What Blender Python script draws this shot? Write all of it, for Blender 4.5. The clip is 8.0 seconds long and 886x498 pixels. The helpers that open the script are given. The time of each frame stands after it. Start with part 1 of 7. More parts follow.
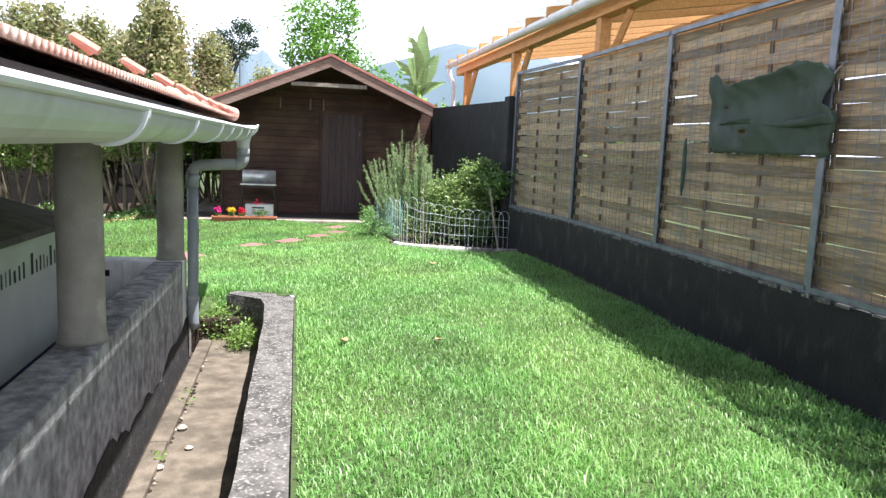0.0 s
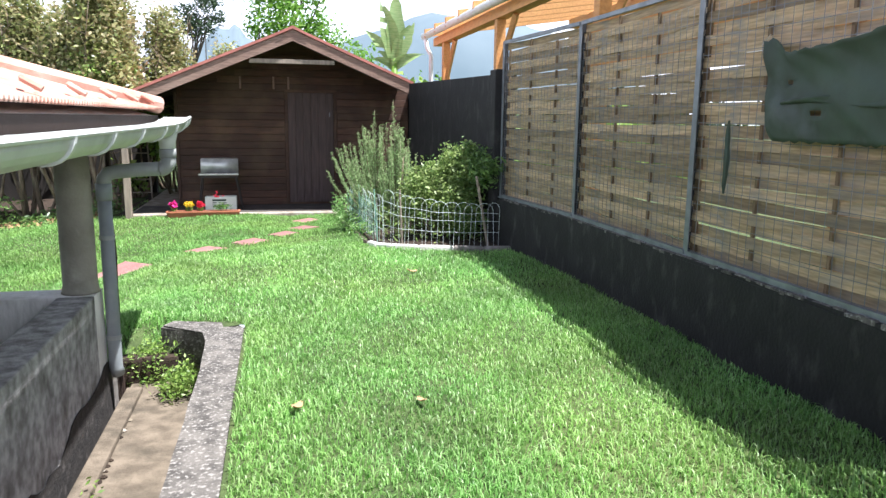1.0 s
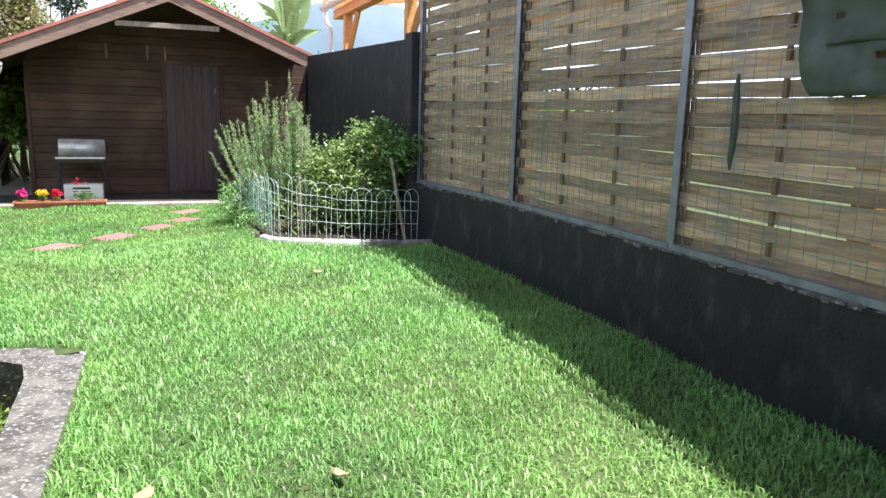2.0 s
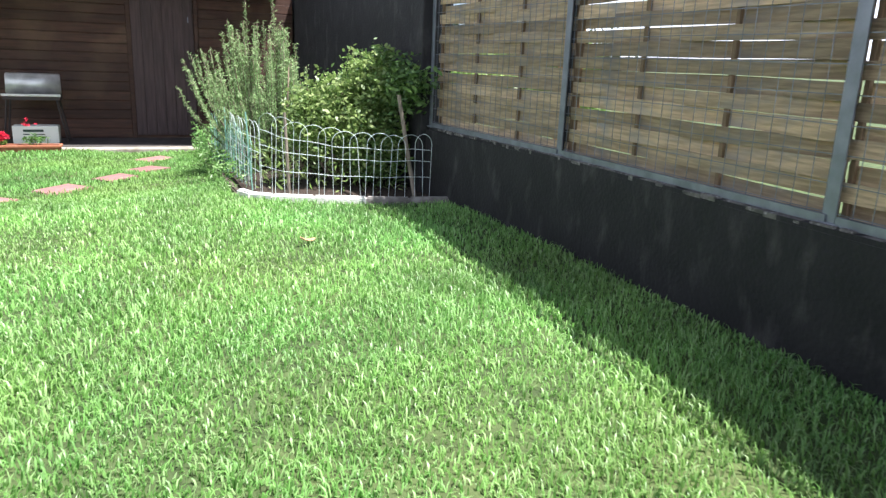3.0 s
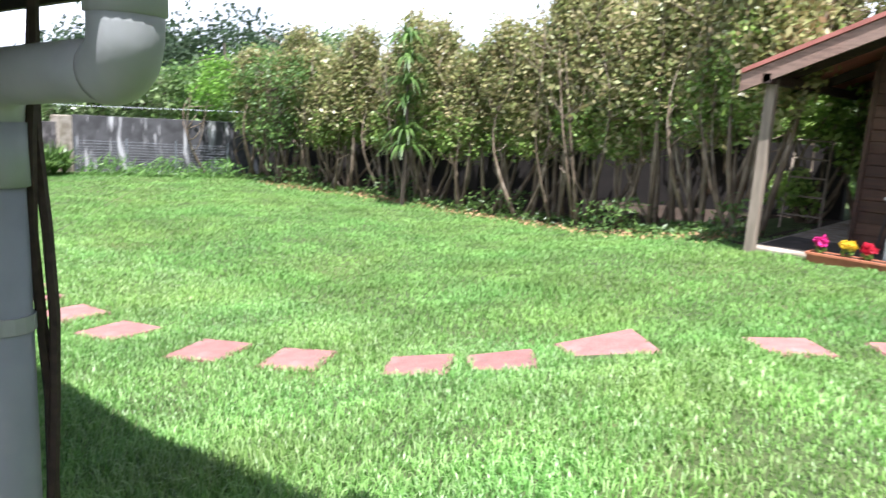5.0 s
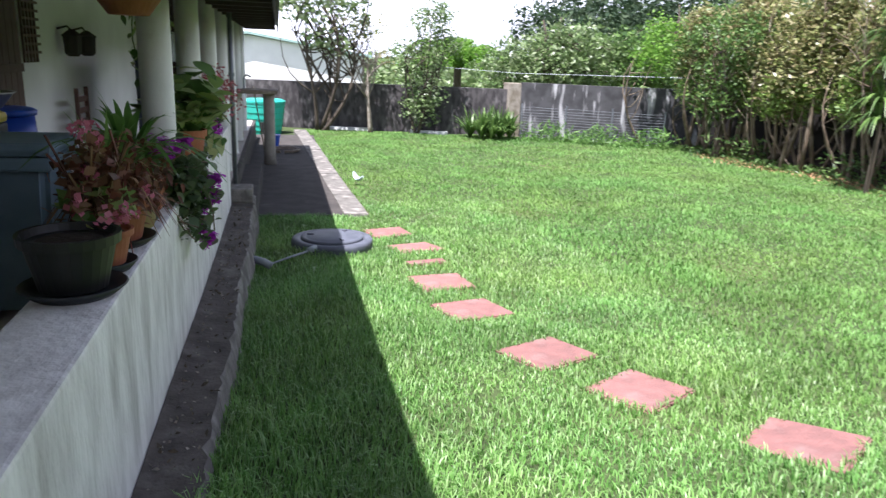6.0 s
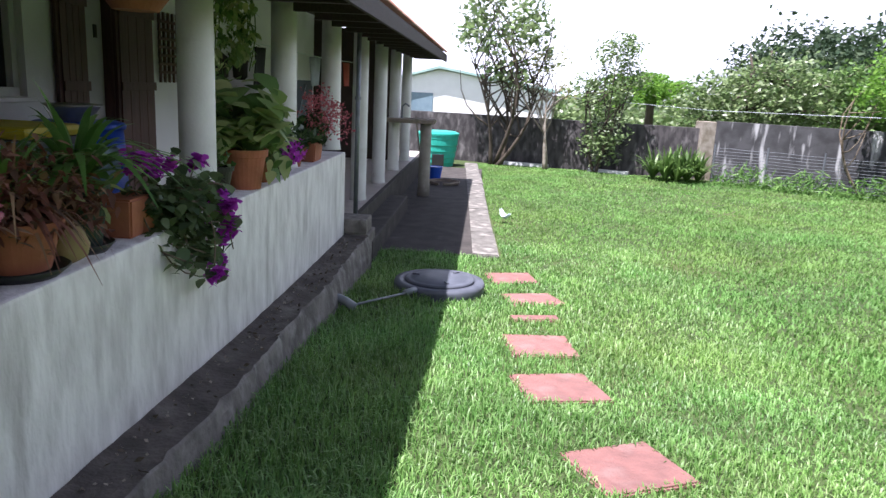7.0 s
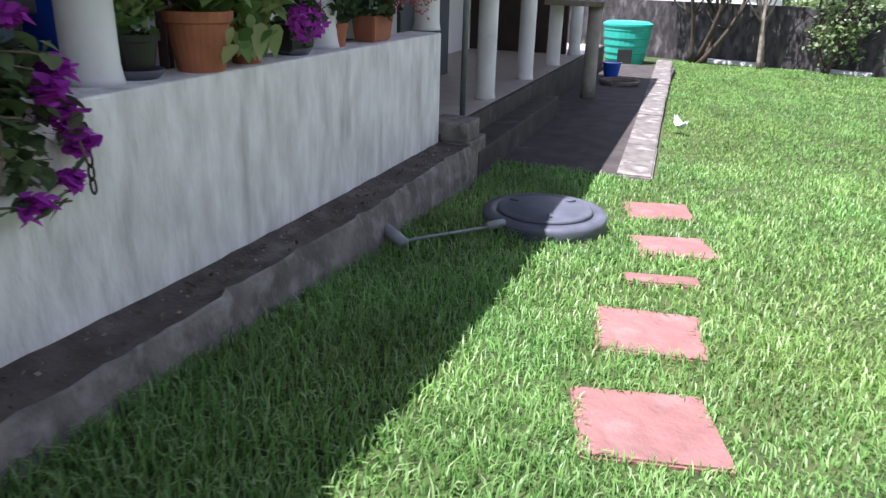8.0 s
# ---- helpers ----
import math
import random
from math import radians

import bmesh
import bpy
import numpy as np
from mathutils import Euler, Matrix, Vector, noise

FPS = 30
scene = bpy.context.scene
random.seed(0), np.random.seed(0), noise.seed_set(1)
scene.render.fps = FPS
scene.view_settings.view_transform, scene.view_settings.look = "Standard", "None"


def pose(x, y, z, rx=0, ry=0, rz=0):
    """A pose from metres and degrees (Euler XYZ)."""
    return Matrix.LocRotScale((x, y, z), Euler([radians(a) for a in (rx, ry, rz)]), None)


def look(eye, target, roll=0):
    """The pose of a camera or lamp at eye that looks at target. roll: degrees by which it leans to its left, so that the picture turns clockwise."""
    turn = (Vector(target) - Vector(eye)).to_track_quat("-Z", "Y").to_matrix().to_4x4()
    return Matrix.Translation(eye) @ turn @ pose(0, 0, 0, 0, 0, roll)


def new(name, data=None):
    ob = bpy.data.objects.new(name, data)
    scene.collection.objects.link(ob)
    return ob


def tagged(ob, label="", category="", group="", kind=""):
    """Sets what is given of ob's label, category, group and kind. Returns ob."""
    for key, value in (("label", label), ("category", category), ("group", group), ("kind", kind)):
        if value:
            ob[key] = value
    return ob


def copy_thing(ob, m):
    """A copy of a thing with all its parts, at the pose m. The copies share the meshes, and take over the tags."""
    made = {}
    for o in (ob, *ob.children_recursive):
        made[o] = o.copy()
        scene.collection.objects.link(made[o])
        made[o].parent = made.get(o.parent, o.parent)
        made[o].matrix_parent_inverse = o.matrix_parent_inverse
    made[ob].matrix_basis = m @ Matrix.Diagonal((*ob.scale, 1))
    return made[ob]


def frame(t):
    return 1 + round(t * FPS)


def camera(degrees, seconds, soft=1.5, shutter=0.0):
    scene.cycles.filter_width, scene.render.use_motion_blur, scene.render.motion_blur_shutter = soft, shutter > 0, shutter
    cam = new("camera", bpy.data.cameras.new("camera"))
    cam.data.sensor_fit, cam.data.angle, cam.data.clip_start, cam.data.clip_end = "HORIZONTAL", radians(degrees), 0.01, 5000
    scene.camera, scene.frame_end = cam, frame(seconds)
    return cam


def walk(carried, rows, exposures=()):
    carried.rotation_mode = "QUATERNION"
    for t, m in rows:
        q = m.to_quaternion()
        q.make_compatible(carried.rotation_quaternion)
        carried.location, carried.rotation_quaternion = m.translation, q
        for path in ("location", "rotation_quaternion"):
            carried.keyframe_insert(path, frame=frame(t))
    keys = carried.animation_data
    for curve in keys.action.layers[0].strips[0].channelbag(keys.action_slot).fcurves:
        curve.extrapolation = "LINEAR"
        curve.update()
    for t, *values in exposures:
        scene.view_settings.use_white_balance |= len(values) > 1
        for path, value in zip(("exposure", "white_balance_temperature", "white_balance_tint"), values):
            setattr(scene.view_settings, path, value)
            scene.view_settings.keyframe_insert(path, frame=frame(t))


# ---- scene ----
cam = camera(63.0, 8.0, soft=1.38, shutter=0.15)
PATH = [
    (0, (0.068, 0.094, 1.454), (0.467, 2.034, 1.175), 2.4),
    (0.5, (0.186, 0.695, 1.562), (0.582, 2.626, 1.226), 2.1),
    (1, (0.324, 1.299, 1.589), (0.767, 3.216, 1.235), 0.7),
    (1.5, (0.404, 1.911, 1.506), (1.041, 3.775, 1.163), 1.2),
    (1.7, (0.441, 2.147, 1.459), (1.119, 3.997, 1.118), 1.4),
    (3, (0.716, 3.739, 1.227), (1.451, 5.53, 0.723), 2.3),
    (3.5, (0.789, 4.36, 1.237), (1.363, 6.244, 0.885), 0.7),
    (4, (0.77, 4.918, 1.246), (0.884, 6.881, 0.88), 0.5),
    (4.5, (0.775, 5.45, 1.244), (0.059, 7.305, 1.024), -1.2),
    (5, (0.632, 5.968, 1.212), (-0.684, 7.426, 0.836), 3.4),
    (5.2, (0.525, 6.134, 1.211), (-0.958, 7.393, 0.747), 3.8),
    (6.3, (-0.156, 7.14, 1.13), (-2.089, 7.342, 0.655), 1.5),
    (6.5, (-0.308, 7.298, 1.099), (-2.254, 7.392, 0.65), 1.2),
    (7, (-0.749, 7.638, 1.064), (-2.698, 7.539, 0.625), 2.9),
    (7.5, (-1.413, 7.959, 0.982), (-3.279, 7.552, 0.389), 2.3),
    (8, (-2.363, 8.128, 0.822), (-4.128, 7.513, 0.111), 1.7),
]
walk(cam, [(t, look(eye, target, roll)) for t, eye, target, roll in PATH], [(0, 1.44, 5950, 13), (4.0, 1.63, 5950, 13), (5.2, 1.54, 5900, 16), (6.5, 1.28, 5900, 21), (8, 1.31, 5850, 23)])

# ---- world, sun, exposure ----
SUN = Vector((0.315, -0.24, 1.0)).normalized()
lamp = bpy.data.lights.new("sun", "SUN")
lamp.energy, lamp.angle, lamp.color = 5.0, radians(0.6), (1.0, 0.95, 0.87)
sun = new("sun", lamp)
sun.matrix_world = look(SUN * 60, (0, 0, 0))
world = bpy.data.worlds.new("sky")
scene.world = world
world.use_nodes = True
wn, wl = world.node_tree.nodes, world.node_tree.links
wn.clear()
sky = wn.new("ShaderNodeTexSky")
sky.sky_type, sky.sun_disc = "NISHITA", False
sky.sun_elevation, sky.sun_rotation = math.asin(SUN.z), math.atan2(SUN.x, SUN.y)
sky.dust_density = 2.0
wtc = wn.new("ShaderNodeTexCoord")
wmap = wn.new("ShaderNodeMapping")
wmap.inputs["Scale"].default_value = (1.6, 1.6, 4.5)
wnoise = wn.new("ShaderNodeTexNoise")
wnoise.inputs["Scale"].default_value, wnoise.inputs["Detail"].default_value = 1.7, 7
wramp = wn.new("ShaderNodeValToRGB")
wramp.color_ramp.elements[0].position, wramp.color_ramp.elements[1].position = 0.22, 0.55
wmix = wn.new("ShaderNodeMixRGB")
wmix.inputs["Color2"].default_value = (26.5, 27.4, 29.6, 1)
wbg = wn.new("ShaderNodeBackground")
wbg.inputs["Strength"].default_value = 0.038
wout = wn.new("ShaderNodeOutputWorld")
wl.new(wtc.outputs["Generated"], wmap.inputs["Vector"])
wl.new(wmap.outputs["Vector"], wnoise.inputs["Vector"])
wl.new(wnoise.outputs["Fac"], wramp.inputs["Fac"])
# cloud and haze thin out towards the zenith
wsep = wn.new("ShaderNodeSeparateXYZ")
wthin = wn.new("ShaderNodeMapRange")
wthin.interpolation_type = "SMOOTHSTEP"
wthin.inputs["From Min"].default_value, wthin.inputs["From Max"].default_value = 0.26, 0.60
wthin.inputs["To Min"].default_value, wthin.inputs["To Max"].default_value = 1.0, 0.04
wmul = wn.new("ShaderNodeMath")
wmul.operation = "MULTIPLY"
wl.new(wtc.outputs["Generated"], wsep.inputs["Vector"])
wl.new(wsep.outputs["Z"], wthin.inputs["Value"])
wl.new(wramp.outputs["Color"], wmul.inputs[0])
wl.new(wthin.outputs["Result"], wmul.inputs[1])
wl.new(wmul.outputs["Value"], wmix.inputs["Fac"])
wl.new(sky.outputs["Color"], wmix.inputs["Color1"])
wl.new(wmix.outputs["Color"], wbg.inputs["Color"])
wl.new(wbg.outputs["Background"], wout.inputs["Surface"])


# ---- materials ----
def mat(name, c1, c2=None, rough=0.8, scale=8.0, bump=0.25, bscale=70.0, metal=0.0, rand=0.0, trans=0.0,
        stretch=(1, 1, 1), edge=(0.35, 0.65), c3=None, scale3=1.3, edge3=(0.5, 0.75), stretch3=(1, 1, 1), island=0.0, spec=0.4):
    """Two tones by a middle-sized noise, a third by a large one, fine relief by a small one."""
    m = bpy.data.materials.new(name)
    m.use_nodes = True
    n, l = m.node_tree.nodes, m.node_tree.links
    b = n["Principled BSDF"]
    b.inputs["Roughness"].default_value, b.inputs["Metallic"].default_value = rough, metal
    b.inputs["Specular IOR Level"].default_value = spec
    c2 = c2 or tuple(v * 0.72 for v in c1)
    tc = n.new("ShaderNodeTexCoord")

    def noisy(sc, st, lo, hi, detail=6):
        mp, t, r = n.new("ShaderNodeMapping"), n.new("ShaderNodeTexNoise"), n.new("ShaderNodeValToRGB")
        mp.inputs["Scale"].default_value = st
        t.inputs["Scale"].default_value, t.inputs["Detail"].default_value = sc, detail
        r.color_ramp.elements[0].position, r.color_ramp.elements[1].position = lo, hi
        l.new(tc.outputs["Object"], mp.inputs["Vector"])
        l.new(mp.outputs["Vector"], t.inputs["Vector"])
        l.new(t.outputs["Fac"], r.inputs["Fac"])
        return r.outputs["Color"], t.outputs["Fac"]

    f, _ = noisy(scale, stretch, *edge)
    mix = n.new("ShaderNodeMixRGB")
    mix.inputs["Color1"].default_value, mix.inputs["Color2"].default_value = (*c1, 1), (*c2, 1)
    l.new(f, mix.inputs["Fac"])
    out = mix.outputs["Color"]
    if c3:
        f3, _ = noisy(scale3, stretch3, *edge3)
        mix3 = n.new("ShaderNodeMixRGB")
        mix3.inputs["Color2"].default_value = (*c3, 1)
        l.new(f3, mix3.inputs["Fac"])
        l.new(out, mix3.inputs["Color1"])
        out = mix3.outputs["Color"]
    if rand or island:
        hs, mr = n.new("ShaderNodeHueSaturation"), n.new("ShaderNodeMapRange")
        k = rand or island
        mr.inputs["To Min"].default_value, mr.inputs["To Max"].default_value = 1 - k, 1 + k
        src = n.new("ShaderNodeObjectInfo") if rand else n.new("ShaderNodeNewGeometry")
        l.new(src.outputs["Random" if rand else "Random Per Island"], mr.inputs["Value"])
        l.new(mr.outputs["Result"], hs.inputs["Value"])
        l.new(out, hs.inputs["Color"])
        out = hs.outputs["Color"]
    l.new(out, b.inputs["Base Color"])
    if bump:
        _, h = noisy(bscale, stretch, 0, 1, 4)
        bp = n.new("ShaderNodeBump")
        bp.inputs["Strength"].default_value, bp.inputs["Distance"].default_value = bump, 0.01
        l.new(h, bp.inputs["Height"])
        l.new(bp.outputs["Normal"], b.inputs["Normal"])
    if trans:
        tr, ms = n.new("ShaderNodeBsdfTranslucent"), n.new("ShaderNodeMixShader")
        ms.inputs["Fac"].default_value = trans
        l.new(out, tr.inputs["Color"])
        l.new(b.outputs["BSDF"], ms.inputs[1])
        l.new(tr.outputs["BSDF"], ms.inputs[2])
        l.new(ms.outputs["Shader"], n["Material Output"].inputs["Surface"])
    return m


def leafy(name, tones, rough=0.5, trans=0.35, spec=0.3, patch=0.0):
    """Leaves or blades: a tone for each island, and light that comes through."""
    m = bpy.data.materials.new(name)
    m.use_nodes = True
    n, l = m.node_tree.nodes, m.node_tree.links
    b = n["Principled BSDF"]
    b.inputs["Roughness"].default_value, b.inputs["Specular IOR Level"].default_value = rough, spec
    g, r = n.new("ShaderNodeNewGeometry"), n.new("ShaderNodeValToRGB")
    el = r.color_ramp.elements
    while len(el) < len(tones):
        el.new(0.5)
    for i, c in enumerate(tones):
        el[i].position, el[i].color = i / (len(tones) - 1), (*c, 1)
    l.new(g.outputs["Random Per Island"], r.inputs["Fac"])
    out = r.outputs["Color"]
    if patch:
        tc, t, mr, hs = n.new("ShaderNodeTexCoord"), n.new("ShaderNodeTexNoise"), n.new("ShaderNodeMapRange"), n.new("ShaderNodeHueSaturation")
        t.inputs["Scale"].default_value, t.inputs["Detail"].default_value = 1.7, 6
        mr.inputs["From Min"].default_value, mr.inputs["From Max"].default_value = 0.3, 0.7
        mr.inputs["To Min"].default_value, mr.inputs["To Max"].default_value = 1 - patch, 1 + patch
        l.new(tc.outputs["Object"], t.inputs["Vector"])
        l.new(t.outputs["Fac"], mr.inputs["Value"])
        l.new(mr.outputs["Result"], hs.inputs["Value"])
        t2, mr2 = n.new("ShaderNodeTexNoise"), n.new("ShaderNodeMapRange")
        t2.inputs["Scale"].default_value, t2.inputs["Detail"].default_value = 0.75, 5
        mr2.inputs["From Min"].default_value, mr2.inputs["From Max"].default_value = 0.35, 0.7
        mr2.inputs["To Min"].default_value, mr2.inputs["To Max"].default_value = 0.512, 0.484
        l.new(tc.outputs["Object"], t2.inputs["Vector"])
        l.new(t2.outputs["Fac"], mr2.inputs["Value"])
        l.new(mr2.outputs["Result"], hs.inputs["Hue"])
        l.new(out, hs.inputs["Color"])
        out = hs.outputs["Color"]
    l.new(out, b.inputs["Base Color"])
    tr, ms = n.new("ShaderNodeBsdfTranslucent"), n.new("ShaderNodeMixShader")
    ms.inputs["Fac"].default_value = trans
    l.new(out, tr.inputs["Color"])
    l.new(b.outputs["BSDF"], ms.inputs[1])
    l.new(tr.outputs["BSDF"], ms.inputs[2])
    l.new(ms.outputs["Shader"], n["Material Output"].inputs["Surface"])
    return m


M_SOIL = mat("lawn soil", (0.068, 0.10, 0.03), (0.035, 0.055, 0.016), 0.95, 9, 0.6, 90, c3=(0.09, 0.11, 0.035), scale3=0.8)
M_BLADE = leafy("grass blades", [(0.105, 0.235, 0.05), (0.185, 0.37, 0.088), (0.26, 0.455, 0.13), (0.38, 0.54, 0.235)], 0.42, 0.42, 0.5, 0.28)
M_BLADEDRY = leafy("thin pale grass blades", [(0.115, 0.255, 0.054), (0.20, 0.40, 0.094), (0.275, 0.485, 0.138), (0.40, 0.57, 0.245)], 0.42, 0.42, 0.5, 0.28)
M_BLADEFAR = leafy("distant grass blades", [(0.165, 0.32, 0.08), (0.20, 0.37, 0.095), (0.235, 0.41, 0.12)], 0.5, 0.42, 0.35, 0.26)
M_DARKWALL = mat("dark painted render", (0.016, 0.0148, 0.016), (0.009, 0.0085, 0.0093), 0.75, 5, 0.5, 45, c3=(0.060, 0.055, 0.053), scale3=6.5, edge3=(0.55, 0.8), stretch3=(1.4, 1.4, 0.6))
M_CONCRETE = mat("old grey concrete", (0.15, 0.138, 0.125), (0.065, 0.06, 0.055), 0.9, 11, 1.0, 70, edge=(0.4, 0.62), c3=(0.30, 0.285, 0.265), scale3=48, edge3=(0.54, 0.66))
M_TRENCH = mat("brown stained concrete", (0.19, 0.155, 0.115), (0.10, 0.08, 0.058), 0.9, 9, 0.8, 60, c3=(0.075, 0.062, 0.045), scale3=5, edge3=(0.48, 0.7))
M_APRON = mat("dark worn concrete", (0.075, 0.066, 0.06), (0.045, 0.04, 0.037), 0.85, 5, 0.5, 50, c3=(0.15, 0.135, 0.12), scale3=4, edge3=(0.6, 0.85))
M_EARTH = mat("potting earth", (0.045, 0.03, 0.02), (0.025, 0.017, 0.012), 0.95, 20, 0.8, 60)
M_PLINTH = mat("grey-brown rough concrete", (0.255, 0.235, 0.215), (0.14, 0.125, 0.115), 0.9, 7, 1.0, 30, c3=(0.40, 0.38, 0.355), scale3=8, edge3=(0.52, 0.78))
M_PLINTHTOP = mat("dark earthy concrete", (0.12, 0.103, 0.092), (0.065, 0.056, 0.05), 0.95, 8, 0.9, 40, c3=(0.22, 0.20, 0.18), scale3=5, edge3=(0.56, 0.8))
M_KERB = mat("pale kerb concrete", (0.38, 0.34, 0.29), (0.24, 0.205, 0.165), 0.9, 8, 0.5, 60, c3=(0.2, 0.17, 0.12), scale3=4)
M_PARAPET = mat("mottled whitewash", (0.90, 0.885, 0.88), (0.66, 0.645, 0.635), 0.85, 4.5, 1.0, 14, stretch=(2.4, 2.4, 0.9), edge=(0.36, 0.72),
                c3=(0.46, 0.44, 0.425), scale3=2.2, edge3=(0.54, 0.80), stretch3=(3.5, 3.5, 0.8))
M_PARTOP = mat("weathered parapet render", (0.36, 0.34, 0.32), (0.2, 0.19, 0.18), 0.9, 5, 0.45, 50, c3=(0.15, 0.13, 0.09), scale3=4, edge3=(0.5, 0.75))
M_PAROLD = mat("grey weathered render", (0.46, 0.455, 0.465), (0.22, 0.215, 0.215), 0.9, 16, 0.9, 60, edge=(0.36, 0.66), c3=(0.11, 0.105, 0.10), scale3=7, edge3=(0.48, 0.74), stretch3=(1.3, 1.3, 0.7))
M_COLUMN = mat("off-white column paint", (0.80, 0.80, 0.79), (0.70, 0.70, 0.68), 0.7, 4, 0.15, 60, c3=(0.52, 0.50, 0.46), scale3=6, edge3=(0.62, 0.9))
M_COLGREY = mat("bare grey column concrete", (0.36, 0.335, 0.295), (0.27, 0.25, 0.22), 0.85, 6, 0.3, 60, c3=(0.44, 0.41, 0.37), scale3=9, edge3=(0.6, 0.8))
M_HOUSE = mat("white house wall", (0.88, 0.88, 0.88), (0.82, 0.82, 0.82), 0.85, 2, 0.15, 60)
M_FLOOR = mat("dull veranda floor", (0.50, 0.44, 0.40), (0.42, 0.37, 0.34), 0.5, 6, 0.2)
M_SHEETUNDER = mat("pale grey roof underside", (0.80, 0.80, 0.78), (0.70, 0.70, 0.68), 0.8, 3, 0.2, 40)
M_ENDDARK = mat("dark closing wall", (0.05, 0.03, 0.025), (0.03, 0.02, 0.018), 0.7, 6, 0.2, 60)
M_GUTTER = mat("grey pvc gutter", (0.60, 0.62, 0.61), (0.50, 0.525, 0.51), 0.4, 6, 0.06, 30, c3=(0.30, 0.34, 0.26), scale3=5, edge3=(0.55, 0.85), stretch3=(1, 1, 0.6))
M_PVC = mat("white pvc", (0.74, 0.76, 0.76), (0.64, 0.66, 0.66), 0.4, 6, 0.05)
M_PIPE = mat("grey drain pipe", (0.30, 0.33, 0.35), (0.22, 0.245, 0.26), 0.5, 6, 0.1, 40, c3=(0.38, 0.40, 0.40), scale3=6)
M_PIPELIGHT = mat("pale drain pipe", (0.36, 0.375, 0.38), (0.28, 0.295, 0.30), 0.5, 6, 0.1, 40)
M_TILE = mat("red roof sheet", (0.55, 0.31, 0.24), (0.42, 0.20, 0.15), 0.8, 6, 0.35, 50, c3=(0.60, 0.46, 0.39), scale3=3)
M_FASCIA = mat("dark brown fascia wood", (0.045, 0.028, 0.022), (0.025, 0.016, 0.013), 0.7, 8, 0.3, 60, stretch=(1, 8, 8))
M_SHED = mat("dark stained planks", (0.078, 0.037, 0.023), (0.043, 0.022, 0.015), 0.7, 6, 0.35, 60, rand=0.25, stretch=(0.5, 6, 6), c3=(0.12, 0.075, 0.045), scale3=1.6)
M_SHEDDOOR = mat("weathered grey-brown door boards", (0.085, 0.058, 0.055), (0.055, 0.038, 0.036), 0.75, 6, 0.35, 60, rand=0.12, stretch=(6, 6, 0.5))
M_BARGE = mat("weathered barge board wood", (0.27, 0.175, 0.135), (0.17, 0.11, 0.085), 0.75, 6, 0.35, 70, stretch=(1.2, 1.2, 8), c3=(0.27, 0.19, 0.15), scale3=2.5)
M_SHEDROOF = mat("red metal roof", (0.40, 0.15, 0.12), (0.30, 0.11, 0.085), 0.55, 5, 0.15, 40)
M_PALEWOOD = mat("grey weathered wood", (0.30, 0.25, 0.20), (0.20, 0.165, 0.13), 0.8, 5, 0.35, 60, stretch=(5, 5, 0.6))
M_STRIP = mat("woven wood strips", (0.56, 0.44, 0.28), (0.37, 0.285, 0.18), 0.75, 9, 0.6, 60, rand=0.36, trans=0.28, stretch=(3, 0.6, 9), edge=(0.38, 0.62), c3=(0.31, 0.285, 0.25), scale3=4, edge3=(0.48, 0.68), stretch3=(1, 0.8, 2))
M_BATTEN = mat("fence batten wood", (0.19, 0.13, 0.075), (0.12, 0.085, 0.05), 0.8, 6, 0.3, 60, stretch=(4, 4, 0.6))
M_STEEL = mat("galvanised steel", (0.235, 0.255, 0.285), (0.155, 0.17, 0.19), 0.5, 9, 0.15, 60, metal=0.5)
M_STEELDARK = mat("dark steel post", (0.055, 0.058, 0.065), (0.03, 0.032, 0.036), 0.55, 8, 0.2, 60, metal=0.3)
M_TARP = mat("dark green tarpaulin", (0.07, 0.105, 0.08), (0.048, 0.066, 0.05), 0.7, 4, 0.3, 18, trans=0.25, c3=(0.12, 0.15, 0.14), scale3=3.5, edge3=(0.55, 0.8))
M_STONE = mat("red paving slab", (0.30, 0.145, 0.13), (0.215, 0.11, 0.10), 0.9, 9, 0.8, 55, rand=0.14, c3=(0.36, 0.235, 0.215), scale3=5, edge3=(0.55, 0.8))
M_LID = mat("grey plastic cover", (0.115, 0.125, 0.155), (0.085, 0.094, 0.118), 0.45, 8, 0.1, 40)
M_BARK = mat("pale brown bark", (0.21, 0.16, 0.11), (0.10, 0.075, 0.053), 0.9, 6, 0.6, 40, stretch=(3, 3, 0.6), c3=(0.33, 0.28, 0.22), scale3=3)
M_BARKDARK = mat("dark bark", (0.10, 0.08, 0.06), (0.05, 0.04, 0.03), 0.9, 6, 0.6, 40, stretch=(3, 3, 0.6))
M_HEDGE = leafy("hedge leaves", [(0.11, 0.15, 0.05), (0.24, 0.26, 0.09), (0.38, 0.31, 0.17), (0.27, 0.33, 0.10), (0.45, 0.41, 0.24)], 0.38, 0.38, 0.5)
M_HEDGELOW = leafy("green hedge leaves", [(0.10, 0.19, 0.04), (0.20, 0.33, 0.065), (0.33, 0.46, 0.12), (0.14, 0.23, 0.05)], 0.4, 0.35, 0.45)
M_TREE = leafy("tree leaves", [(0.05, 0.11, 0.03), (0.10, 0.19, 0.045), (0.17, 0.28, 0.075), (0.07, 0.13, 0.04)], 0.4, 0.3, 0.45)
M_LIME = leafy("bright green leaves", [(0.10, 0.24, 0.03), (0.17, 0.34, 0.05), (0.23, 0.40, 0.07)], 0.45, 0.45, 0.3)
M_FOREST = leafy("far forest leaves", [(0.02, 0.045, 0.02), (0.035, 0.065, 0.03), (0.055, 0.085, 0.04)], 0.6, 0.2, 0.3)
